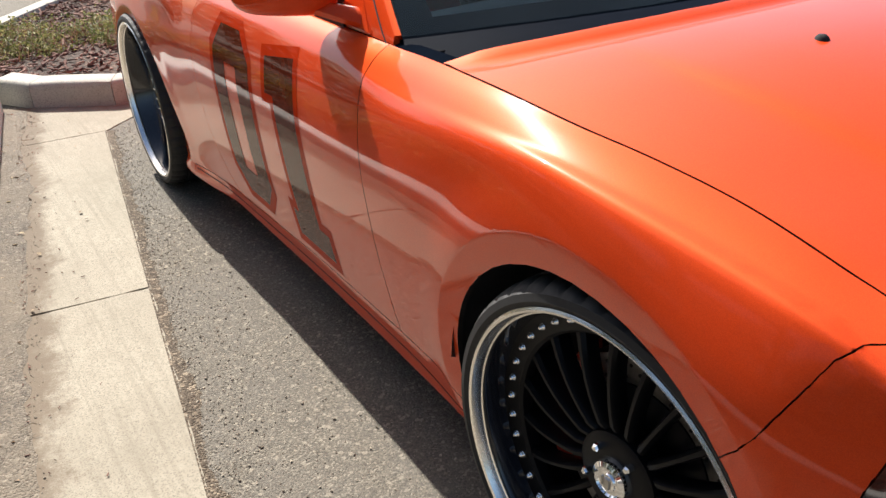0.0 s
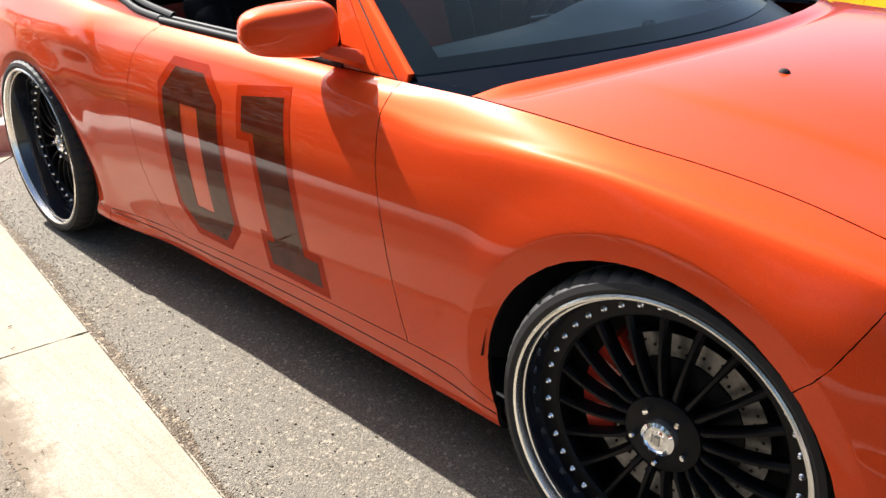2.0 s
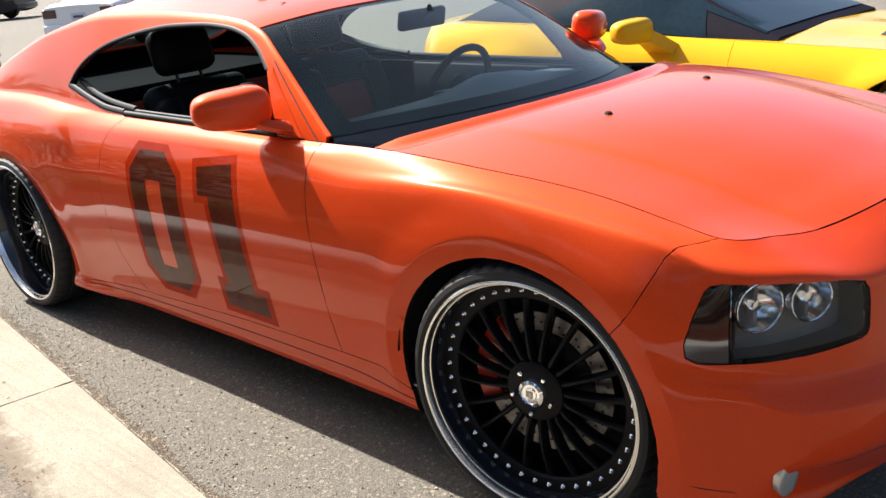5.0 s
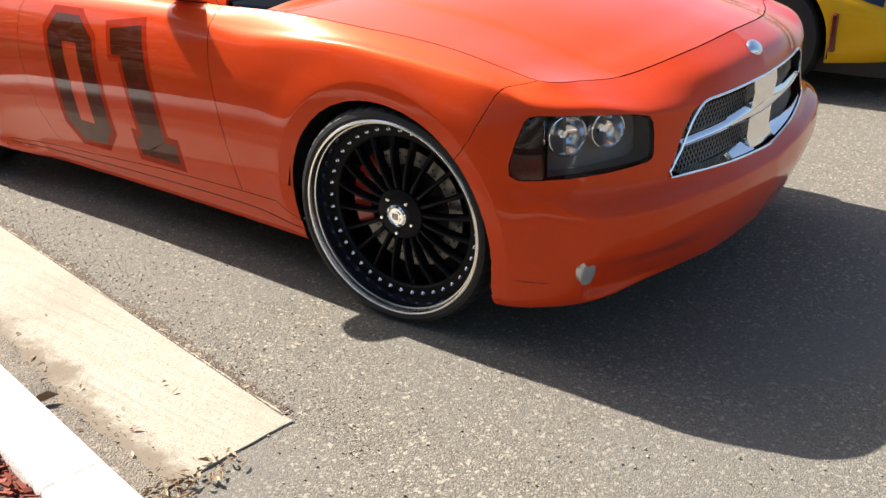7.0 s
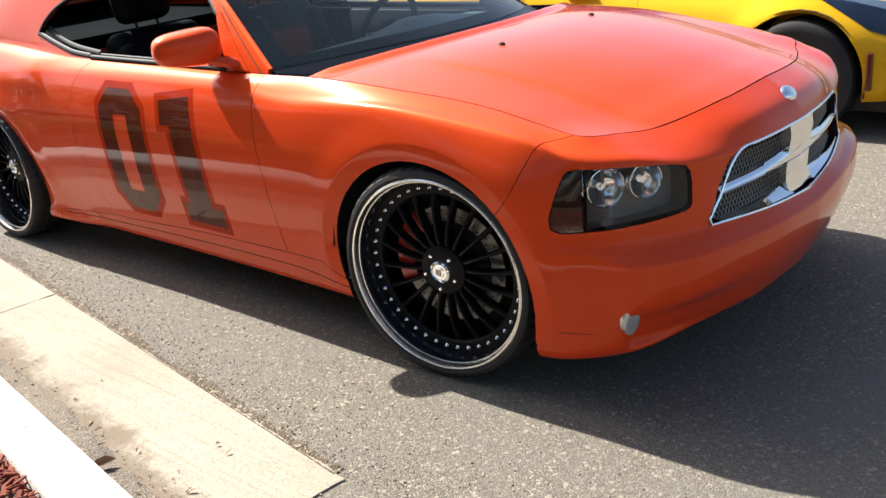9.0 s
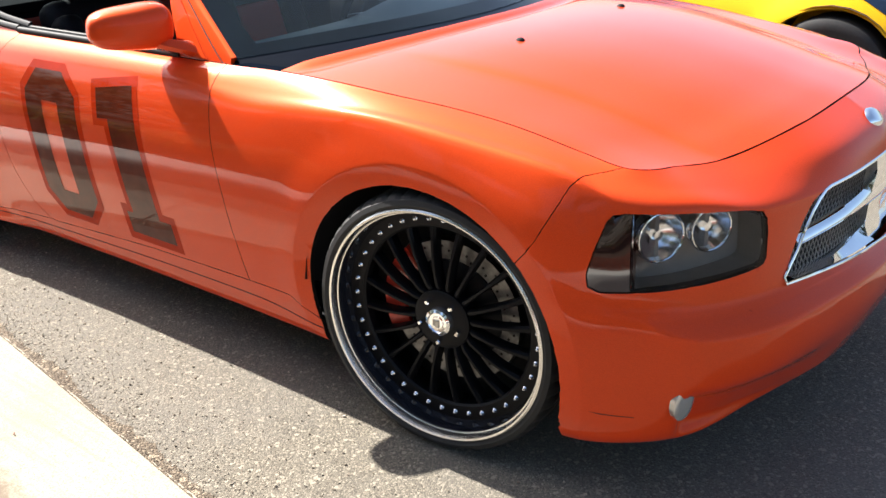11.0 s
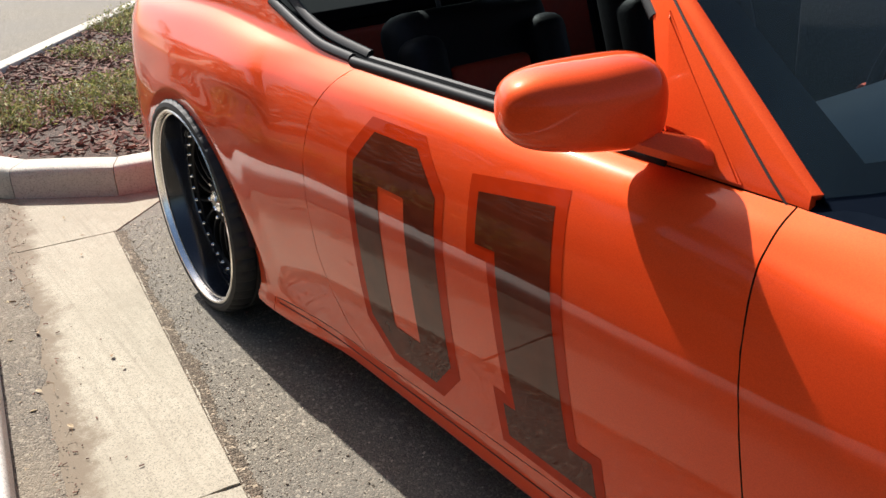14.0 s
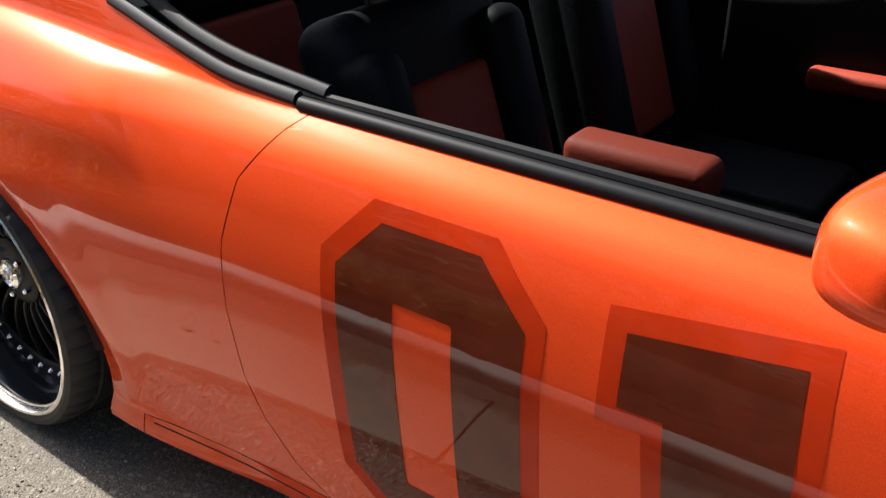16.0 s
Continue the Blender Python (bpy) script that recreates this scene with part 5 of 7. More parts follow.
BLUE_FILM = mat("dark_blue_roof_film", (0.03, 0.035, 0.09), 0.3, coat=1.0)
PALE_FILM = mat("pale_roof_film", (0.75, 0.73, 0.70), 0.35, coat=1.0)
roof_patch("roof_stripe", -2.25, -1.60, -0.60, -0.08, 0.0015, BLUE_FILM, "dark blue painted roof field")
roof_patch("roof_stripe", -2.25, -1.60, 0.08, 0.60, 0.0015, BLUE_FILM, "dark blue painted roof field")
roof_patch("roof_bar", -2.25, -1.55, -0.07, 0.07, 0.0015, PALE_FILM, "pale painted roof bar")
for k, ch in enumerate("ST"):
    cu = bpy.data.curves.new("letter", "FONT")
    cu.body, cu.size, cu.extrude = ch, 0.105, 0.0006
    tmp = bpy.data.objects.new("letter", cu)
    scene.collection.objects.link(tmp)
    bpy.context.view_layer.update()
    me = bpy.data.meshes.new_from_object(tmp.evaluated_get(bpy.context.evaluated_depsgraph_get()))
    bpy.data.objects.remove(tmp)
    p = Vector(crown_at(-1.60 + k * 0.12, -0.68))
    ob = part("roof_letter", me, DECAL_DARK, coupe, "painted letter on the roof")
    ob.matrix_local = Matrix.Translation(p + Vector((0, 0, 0.006))) @ Matrix.Rotation(radians(-10), 4, "X") @ Matrix.Rotation(radians(4 + k * 4), 4, "Y")

# ---- other vehicles ----
def plain_wheel(parent, x, y, r, width, side, rim_mat):
    o = part("wheel", lathe([(r * 0.66, 0.0), (r * 0.72, -0.012), (r * 0.9, -0.016), (r * 0.98, 0.0), (r, 0.03), (r, width - 0.03), (r * 0.97, width), (r * 0.6, width)], 40), RUBBER, parent, "black tyre", True)
    part("rim", lathe([(0.0, 0.022), (r * 0.12, 0.02), (r * 0.18, 0.035), (r * 0.55, 0.025), (r * 0.62, 0.008), (r * 0.67, 0.004), (r * 0.67, 0.05)], 40), rim_mat, o, "", True)
    sp_ = bpy.data.meshes.new("rim_spoke")
    b = block(r * 0.1, r * 0.62, 0.008, 0.03, -r * 0.07, r * 0.07, 0.006)
    b.to_mesh(sp_)
    b.free()
    sp_.materials.append(rim_mat)
    for k in range(5):
        share("rim_spoke", sp_, o, Matrix.Rotation(2 * math.pi * k / 5, 4, "Y"))
    o.matrix_local = Matrix.Translation((x, y, r)) @ (Matrix.Rotation(math.pi, 4, "Z") if side > 0 else Matrix())
    return o


def loft(stations, closed_ends=True):
    bm = bmesh.new()
    rows = [[bm.verts.new(p) for p in st] for st in stations]
    for a, b in zip(rows, rows[1:]):
        for j in range(len(a) - 1):
            bm.faces.new((a[j], b[j], b[j + 1], a[j + 1]))
    if closed_ends:
        bm.faces.new(rows[0])
        bm.faces.new(rows[-1][::-1])
    bmesh.ops.recalc_face_normals(bm, faces=bm.faces)
    return bm


def section(w, lo, hi, crown, n=8):
    """A rounded half-section mirrored to both sides: points from one sill over the top to the other."""
    right = [(-(w - 0.09), lo), (-(w - 0.02), lo + 0.06), (-w, lo + (hi - lo) * 0.35), (-w, lo + (hi - lo) * 0.6), (-(w - 0.03), lo + (hi - lo) * 0.85), (-(w - 0.09), hi - 0.02), (-(w - 0.17), hi)]
    top = [(-(w - 0.17) * (1 - k / n), hi + crown * math.sin(math.pi / 2 * k / n)) for k in range(1, n + 1)]
    half = right + top
    return half + [(-y, z) for y, z in half[-2::-1]]


def body_of(keys, x0, x1, n):
    """keys: half-width, low edge, shoulder and crown along x."""
    w, lo, hi, cr = (curve(k) for k in keys)
    return [[(x, y, z) for y, z in section(float(w(x)), float(lo(x)), float(hi(x)), float(cr(x)))] for x in np.linspace(x0, x1, n)]


RIM_GREY = mat("grey_rim", (0.10, 0.10, 0.105), 0.45, metal=0.4, vary=0.2)
# yellow sports car alongside
sports = thing("sports_car", "yellow low sports car with a black roof, parked alongside", "car", at=(-0.05, 3.30, 0))
W_ = [(-3.65, 0.70), (-3.35, 0.90), (-2.7, 0.965), (-2.0, 0.955), (-1.2, 0.93), (-0.5, 0.94), (0, 0.955), (0.5, 0.89), (0.8, 0.74), (0.98, 0.45)]
LO_ = [(-3.65, 0.34), (-2.7, 0.22), (-1.2, 0.20), (0.3, 0.20), (0.98, 0.24)]
HI_ = [(-3.65, 0.92), (-3.1, 0.95), (-2.6, 0.945), (-2.0, 0.90), (-1.3, 0.86), (-0.6, 0.825), (-0.1, 0.80), (0.3, 0.73), (0.7, 0.60), (0.98, 0.46)]
wf, lf, hf = curve(W_), curve(LO_), curve(HI_)


def sport_skin(x, z):
    lo, hi = float(lf(x)), float(hf(x))
    t = (z - lo) / (hi - lo)
    inset = 0.07 * max(0, 0.3 - t) ** 2 / 0.09 + 0.13 * max(0, t - 0.55) ** 2 / 0.2 + 0.018 * math.exp(-((t - 0.45) / 0.16) ** 2) * float(smooth(-2.4, -1.9, x)) * float(smooth(-0.5, -0.8, x))
    rf = math.hypot(x, z - 0.33)
    rr = math.hypot(x + 2.69, z - 0.34)
    inset -= 0.02 * (1 - float(smooth(0.38, 0.52, min(rf, rr))))
    return float(wf(x)) - inset


xs = np.linspace(-3.65, 0.98, 92)
fl = sheet(xs, [[float(lf(x)) + (float(hf(x)) - float(lf(x))) * k / 22 for k in range(23)] for x in xs])
A1, A2 = ring(0, 0.33, 0.375), ring(-2.69, 0.34, 0.375)
SDOOR = [(-1.03, 0.26), (-1.05, 1.2), (-2.15, 1.2), (-2.25, 0.6), (-2.15, 0.26)]
for p in (A1, A2, SDOOR):
    score(fl, p)
fl.verts.index_update()
sc = np.array([(v.co.x, -sport_skin(v.co.x, v.co.y), v.co.y) for v in fl.verts])
sg = {"body": [], "door": []}
for f in fl.faces:
    c = f.calc_center_median()
    if inside(A1, c.x, c.y) or inside(A2, c.x, c.y) or (abs(c.x) < 0.36 and c.y < 0.33) or (abs(c.x + 2.69) < 0.36 and c.y < 0.34):
        continue
    sg["door" if inside(SDOOR, c.x, c.y) else "body"].append([v.index for v in f.verts])
fl.free()
topz = [(x, float(hf(x))) for x in xs]
for s in (-1, 1):
    for k in sg:
        panel("door" if k == "door" else "side_panel", sc if s < 0 else mirrored(sc), sg[k], YELLOW, sports, "", flip=s > 0)
deck = []
for x, z in topz:
    w = sport_skin(x, z)
    hump = 0.045 * float(smooth(-0.9, -0.5, x)) * float(smooth(0.9, 0.3, x))
    deck.append([(x, -w * t, z + 0.028 * (1 - t * t) * float(smooth(1.0, 0.7, x)) - hump * 0.6 * (1 - abs(2 * abs(t) - 1)) * (abs(t) > 0.02)) for t in np.linspace(1, -1, 25)])
part("hood", loft(deck, False), YELLOW, sports, "", True)
part("hood_stripe", loft([[(x, y, z + 0.004) for x, y, z in st[7:18]] for st in deck[64:]], False), BLACK_PAINT, sports, "dark stripe on the hood", True)
part("nose_cap", loft([[(0.97, y * float(wf(0.98)), z) for y in np.linspace(-1, 1, 9)] for z in (0.22, 0.46)], False), YELLOW, sports, "", True)

def deck_at(x, t):
    """A point of the sports car's deck, t from one edge to the other."""
    rise = 0.028 * (1 - t * t) * float(smooth(1.0, 0.7, x))
    dip = 0.027 * float(smooth(-0.9, -0.5, x)) * float(smooth(0.9, 0.3, x)) * (1 - abs(2 * abs(t) - 1)) * (abs(t) > 0.02)
    return (x, -sport_skin(x, float(hf(x))) * t, float(hf(x)) + rise - dip + 0.004)


for s in (-1, 1):   # long dark headlamps swept back over the fenders
    rows = []
    for x in np.linspace(0.05, 0.62, 20):
        u = (x - 0.05) / 0.57
        drop, wide = 0.11 * min(1, 1.7 * u) ** 1.2, 0.32 * min(1, 1.5 * u)
        side = [(x, -(sport_skin(x, float(hf(x)) - drop * (1 - k / 4)) + 0.004), float(hf(x)) - drop * (1 - k / 4) + 0.001) for k in range(4)]
        top = [deck_at(x, 1 - wide * k / 6) for k in range(7)]
        rows.append([(a, -s * b, c) for a, b, c in side + top])
    part("headlamp", loft(rows, False), mat("smoked_lamp_cover", (0.010, 0.018, 0.035), 0.12, vary=0.2, spec=0.4), sports, "long smoked headlamp", True)
cab = []
cwk = curve([(-3.2, 0.62), (-2.8, 0.70), (-2.0, 0.74), (-1.4, 0.73), (-0.8, 0.70)])
cwz = curve([(-3.3, 0.95), (-2.9, 1.10), (-2.4, 1.21), (-2.0, 1.235), (-1.7, 1.21), (-1.2, 1.02), (-0.8, 0.86)])
for x in np.linspace(-3.3, -0.8, 40):
    w, t, lo = float(cwk(x)), float(cwz(x)), float(hf(x)) - 0.02
    h = max(0.01, t - lo)
    cab.append([(x, -(w + 0.08), lo)] + [(x, -(w + 0.08 - 0.26 * (a / 6) ** 1.3 * min(1, h / 0.3)), lo + h * (0.93 * a / 6)) for a in range(1, 7)] + [(x, -(w - 0.18) * (1 - b / 5), lo + h * (0.93 + 0.07 * math.sin(b / 5 * math.pi / 2))) for b in range(1, 6)])
    cab[-1] = cab[-1] + [(x, -y, z) for x, y, z in cab[-1][-2::-1]]
cabin = part("cabin", loft(cab), mat("sports_roof", (0.012, 0.010, 0.016), 0.6, vary=0.15, spec=0.03), sports, "black roof and pillars", True)
SPORTS_GLASS = mat("sports_glass", (0.012, 0.024, 0.034), 0.08, vary=0.2, stain=1.2, spec=0.12)


def cab_at(x, a):
    """A point of the cabin's skin at x, a rows up from its belt."""
    i = min(max((x + 3.3) / 2.5 * 39, 0), 38.999)
    f, j = i - int(i), min(int(a), len(cab[0]) - 2)
    p, q = (Vector(cab[int(i) + k][j]).lerp(Vector(cab[int(i) + k][j + 1]), a - j) for k in (0, 1))
    return p.lerp(q, f)


screen_ = [[cab_at(-1.74 + 0.86 * f, a) + Vector((0.004, 0, 0.005)) for a in np.linspace(4.7, len(cab[0]) - 5.7, 15)] for f in np.linspace(0, 1, 14)]
part("windshield", loft(screen_, False), SPORTS_GLASS, cabin, "dark raked windshield", True)
for s in (-1, 1):
    win = []
    for f in np.linspace(0, 1, 20):
        win.append([(x, s * (abs(y) + 0.005), z) for x, y, z in (cab_at(-2.52 + 0.10 * a + f * (1.30 - 0.115 * a), 0.6 + a) for a in np.linspace(0, 4.6, 9))])
    part("side_window", loft(win, False), SPORTS_GLASS, cabin, "dark side window", True)
    m = bmesh.new()
    bmesh.ops.create_uvsphere(m, u_segments=32, v_segments=18, radius=1)
    for v in m.verts:
        x, y, z = (math.copysign(abs(c) ** 0.6, c) for c in v.co)
        v.co = Vector((0.085 * x * (1 - 0.2 * abs(y)), 0.135 * y, 0.075 * z * (1 - 0.12 * y)))
    m.transform(Matrix.Translation((-1.57, s * 1.05, 0.925)) @ Matrix.Rotation(s * radians(22), 4, "Z") @ Matrix.Diagonal((1, s, 1, 1)))
    bmesh.ops.recalc_face_normals(m, faces=m.faces)
    sm = part("side_mirror", m, YELLOW, sports, "yellow door mirror", True)
    rows = [[(x0, s * y, z0), (x1, s * y, z0), (x1 - 0.01, s * y, z1 - 0.015), (x1 - 0.04, s * y, z1), (x0 + 0.03, s * y, z1), (x0, s * y, z1 - 0.02), (x0, s * y, z0)] for y, x0, x1, z0, z1 in ((1.0, -1.60, -1.50, 0.865, 0.955), (0.94, -1.58, -1.46, 0.83, 0.925), (0.88, -1.57, -1.41, 0.78, 0.88), (0.82, -1.56, -1.36, 0.72, 0.83))]
    part("mirror_arm", loft(rows), YELLOW, sm, "", True)
    part("side_scoop", tube([(-0.47, s * 0.945, 0.45), (-0.45, s * 0.95, 0.52), (-0.44, s * 0.945, 0.60)], [0.02, 0.03, 0.02], 8), PLASTIC, sports, "black fender vent", True)
    part("side_marker", block(0.392, 0.422, s * 0.915 - 0.03, s * 0.915 + 0.03, 0.28, 0.49, 0.008), mat("dark_red_marker", (0.10, 0.008, 0.004), 0.25, coat=0.5), sports, "narrow dark red side marker lamp")
    plain_wheel(sports, 0.0, s * 0.945, 0.33, 0.26, s, GLOSS_BLACK)
    plain_wheel(sports, -2.69, s * 0.955, 0.34, 0.30, s, GLOSS_BLACK)
    for ax in (0, -2.69):
        bm = bmesh.new()
        rr_ = []
        for k in range(17):
            a = radians(-15 + 210 * k / 16)
            rr_.append([bm.verts.new((ax + 0.39 * math.cos(a), s * yy, 0.33 + 0.39 * math.sin(a))) for yy in (0.93, 0.5)])
        for a, b in zip(rr_, rr_[1:]):
            bm.faces.new((a[0], a[1], b[1], b[0]))
        part("wheel_housing", bm, PLASTIC, sports)
part("under_tray", block(-3.3, 0.9, -0.75, 0.75, 0.12, 0.22), PLASTIC, sports, "black under tray")
part("chin", block(0.42, 0.86, -0.70, 0.70, 0.10, 0.215, 0.01), PLASTIC, sports, "black chin spoiler")


def far_car(name, label, length, width, height, belt, colour, cab_x, cab_inset, at, turn, tall=False):
    """A vehicle in the distance: body, cabin with windows, lamps, wheels."""
    car = thing(name, label, "car")
    h, w = length / 2, width / 2
    keys = ([(-h, w * 0.90), (-h + 0.25, w * 0.985), (0, w), (h - 0.4, w * 0.98), (h, w * 0.82)], [(-h, 0.32), (-h + 0.5, 0.22), (h - 0.5, 0.22), (h, 0.3)],
            [(-h, belt - 0.06), (-h + 0.3, belt), (h * 0.3, belt), (h - 0.3, belt - (0.02 if tall else 0.16)), (h, belt - (0.1 if tall else 0.3))], [(-h, 0.02), (h, 0.05)])
    part("body", loft(body_of(keys, -h, h, 40)), colour, car, "", True)
    a0, a1, a2, a3 = cab_x
    ck = curve([(a0, belt), (a1, height), (a2, height), (a3, belt)])
    st = []
    for x in np.linspace(a0, a3, 24):
        t = float(ck(x))
        fr = (t - belt) / (height - belt)
        base = w - 0.10
        st.append([(x, -base, belt - 0.03), (x, -(base - cab_inset * fr * 0.6), belt + (t - belt) * 0.6), (x, -(base - cab_inset * fr), belt + (t - belt) * 0.93 + 0.001), (x, 0, t + 0.03 * fr + 0.002), (x, base - cab_inset * fr, belt + (t - belt) * 0.93 + 0.001), (x, base - cab_inset * fr * 0.6, belt + (t - belt) * 0.6), (x, base, belt - 0.03)])
    cabn = part("cabin", loft(st), colour, car, "", True)
    gl = mat("far_window", (0.012, 0.015, 0.020), 0.06, spec=0.4)
    i0, i1 = (2, 9) if not tall else (1, 3)
    for s in (0, 1):
        for lo, hi in ((5, 11), (12, 19)):
            strip = []
            for k in range(lo, hi):
                p = [Vector(v) for v in (st[k][0:3] if s == 0 else st[k][4:7][::-1])]
                sgn = -1 if s == 0 else 1
                strip.append([(q.x, q.y + sgn * 0.006, q.z) for q in (p[0].lerp(p[1], 0.25), p[1], p[1].lerp(p[2], 0.75))])
            part("window", loft(strip, False), gl, cabn)
    for lo, hi in ((1, 7), (18, 23)):
        strip = []
        for k in range(lo, hi):
            p = [Vector(v) for v in (st[k][2], st[k][3], st[k][4])]
            strip.append([(p[0] + (p[2] - p[0]) * f + Vector((0, 0, (p[1].z - p[0].z) * (1 - abs(2 * f - 1)) + 0.008))) for f in (0.08, 0.3, 0.5, 0.7, 0.92)])
        if not tall:
            part("window", loft(strip, False), gl, cabn)
    if tall:
        part("window", block(a0 - 0.012, a0 + 0.02, -w * 0.7, w * 0.7, belt + 0.15, height - 0.25, 0.01), gl, cabn)
    for s in (-1, 1):
        part("tail_lamp", block(-h - 0.012, -h + 0.10, s * w * 0.72 - 0.16, s * w * 0.72 + 0.16, belt - 0.27, belt - 0.10, 0.02), mat("tail_lamp_red", (0.055, 0.008, 0.008), 0.3, coat=0.6), car, "dark red tail lamp")
        for x in (-h + length * 0.20, h - length * 0.19):
            plain_wheel(car, x, s * (w + 0.012), 0.33 if not tall else 0.38, 0.22, s, RIM_GREY)
    part("rear_bumper", block(-h - 0.06, -h + 0.12, -w * 0.92, w * 0.92, 0.34, 0.56, 0.05, 3), colour, car, "", True)
    plate = part("plate", block(-h - 0.02, -h + 0.0, -0.16, 0.16, belt - 0.33, belt - 0.19, 0.004), mat("plate_white", (0.55, 0.57, 0.62), 0.5), car, "pale number plate")
    part("plate_bars", block(-h - 0.026, -h - 0.018, -0.11, 0.11, belt - 0.28, belt - 0.235, 0.002), mat("plate_dark", (0.05, 0.06, 0.15), 0.5), plate)
    car.matrix_world = Matrix.Translation(at) @ Matrix.Rotation(radians(turn), 4, "Z")
    return car


far_car("sedan", "white four-door sedan seen from behind, parked across the lot", 4.8, 1.82, 1.42, 0.95, WHITE_PAINT, (-1.75, -1.0, 0.25, 1.15), 0.20, (-17.6, 8.3, 0), 118)
far_car("pickup_truck", "black pickup truck parked in the distance", 5.4, 1.95, 1.85, 1.15, BLACK_PAINT, (-0.9, -0.7, 0.6, 1.3), 0.16, (-36.9, 11.5, 0), 221)
far_car("van", "white van parked at the edge of the lot", 5.6, 2.0, 2.15, 1.2, WHITE_PAINT, (-2.7, -2.55, 1.3, 2.2), 0.14, (-28.2, 5.45, 0), 221, tall=True)

# ---- ground, kerbs, planting ----
def ground_mat(name, base, chip, chip2, scale, bump, dist, stain_col, stain_amt, streak=0.0):
    """Aggregate in a binder: cells of stone in mixed tones, coarse stains over them."""
    m = bpy.data.materials.new(name)
    m.use_nodes = True
    nt = m.node_tree
    b = nt.nodes["Principled BSDF"]
    b.inputs["Roughness"].default_value = 0.88
    b.inputs["Specular IOR Level"].default_value = 0.3
    co = nt.nodes.new("ShaderNodeTexCoord")
    vo, v2, n1, n2 = (nt.nodes.new("ShaderNode" + k) for k in ("TexVoronoi", "TexVoronoi", "TexNoise", "TexNoise"))
    vo.inputs["Scale"].default_value, v2.inputs["Scale"].default_value = scale, scale * 0.45
    n1.inputs["Scale"].default_value, n2.inputs["Scale"].default_value = 1.1, 14
    n1.inputs["Detail"].default_value = n2.inputs["Detail"].default_value = 6
    for n in (vo, v2, n1, n2):
        nt.links.new(co.outputs["Object"], n.inputs["Vector"])
    sep = nt.nodes.new("ShaderNodeSeparateColor")
    nt.links.new(vo.outputs["Color"], sep.inputs[0])
    sep2 = nt.nodes.new("ShaderNodeSeparateColor")
    nt.links.new(v2.outputs["Color"], sep2.inputs[0])
    ramp = nt.nodes.new("ShaderNodeValToRGB")
    e = ramp.color_ramp.elements
    e[0].position, e[0].color = 0.0, (*(c * 0.55 for c in base), 1)
    e[1].position, e[1].color = 1.0, (*chip, 1)
    for pos, c in ((0.35, base), (0.72, tuple(c * 1.2 for c in base)), (0.86, chip2)):
        k = e.new(pos)
        k.color = (*c, 1)
    nt.links.new(sep.outputs[0], ramp.inputs[0])
    gt = nt.nodes.new("ShaderNodeMath")
    gt.operation, gt.inputs[1].default_value = "GREATER_THAN", 0.955
    nt.links.new(sep2.outputs[1], gt.inputs[0])
    mx0 = nt.nodes.new("ShaderNodeMix")
    mx0.data_type = "RGBA"
    mx0.inputs["B"].default_value = (*chip, 1)
    nt.links.new(gt.outputs[0], mx0.inputs["Factor"])
    nt.links.new(ramp.outputs[0], mx0.inputs["A"])
    st = nt.nodes.new("ShaderNodeMapRange")
    st.inputs["From Min"].default_value, st.inputs["From Max"].default_value = 0.35, 0.75
    st.inputs["To Max"].default_value = stain_amt
    ad = nt.nodes.new("ShaderNodeMath")
    ad.operation = "MULTIPLY_ADD"
    ad.inputs[1].default_value = 0.35
    nt.links.new(n2.outputs["Fac"], ad.inputs[0])
    nt.links.new(n1.outputs["Fac"], ad.inputs[2])
    sub = nt.nodes.new("ShaderNodeMath")
    sub.operation, sub.inputs[1].default_value = "SUBTRACT", 0.17
    nt.links.new(ad.outputs[0], sub.inputs[0])
    nt.links.new(sub.outputs[0], st.inputs["Value"])
    mx = nt.nodes.new("ShaderNodeMix")
    mx.data_type = "RGBA"
    mx.inputs["B"].default_value = (*stain_col, 1)
    nt.links.new(st.outputs[0], mx.inputs["Factor"])
    nt.links.new(mx0.outputs["Result"], mx.inputs["A"])
    nt.links.new(mx.outputs["Result"], b.inputs["Base Color"])
    if streak:   # broom marks along the slab
        mp, n3, mm = (nt.nodes.new("ShaderNode" + k) for k in ("Mapping", "TexNoise", "MapRange"))
        mp.inputs["Rotation"].default_value = (0, 0, radians(7.6))
        mp.inputs["Scale"].default_value = (1.5, 60, 1)
        n3.inputs["Scale"].default_value, n3.inputs["Detail"].default_value = 1.0, 5
        mm.inputs["From Min"].default_value, mm.inputs["From Max"].default_value = 0.5, 0.72
        mm.inputs["To Max"].default_value = streak
        nt.links.new(co.outputs["Object"], mp.inputs["Vector"])
        nt.links.new(mp.outputs[0], n3.inputs["Vector"])
        nt.links.new(n3.outputs["Fac"], mm.inputs["Value"])
        mx2 = nt.nodes.new("ShaderNodeMix")
        mx2.data_type = "RGBA"
        mx2.inputs["B"].default_value = (*(c * 0.85 for c in stain_col), 1)
        nt.links.new(mm.outputs[0], mx2.inputs["Factor"])
        nt.links.new(mx.outputs["Result"], mx2.inputs["A"])
        nt.links.new(mx2.outputs["Result"], b.inputs["Base Color"])
        # soil washed over the slab from the kerb, thinning outwards
        dot, nz, ma, ms, mx3 = (nt.nodes.new("ShaderNode" + k) for k in ("VectorMath", "TexNoise", "Math", "MapRange", "Mix"))
        dot.operation, dot.inputs[1].default_value = "DOT_PRODUCT", (-0.1316, -0.9913, 0)
        nz.inputs["Scale"].default_value, nz.inputs["Detail"].default_value, nz.inputs["Roughness"].default_value = 4.2, 14, 0.78
        nt.links.new(co.outputs["Object"], dot.inputs[0])
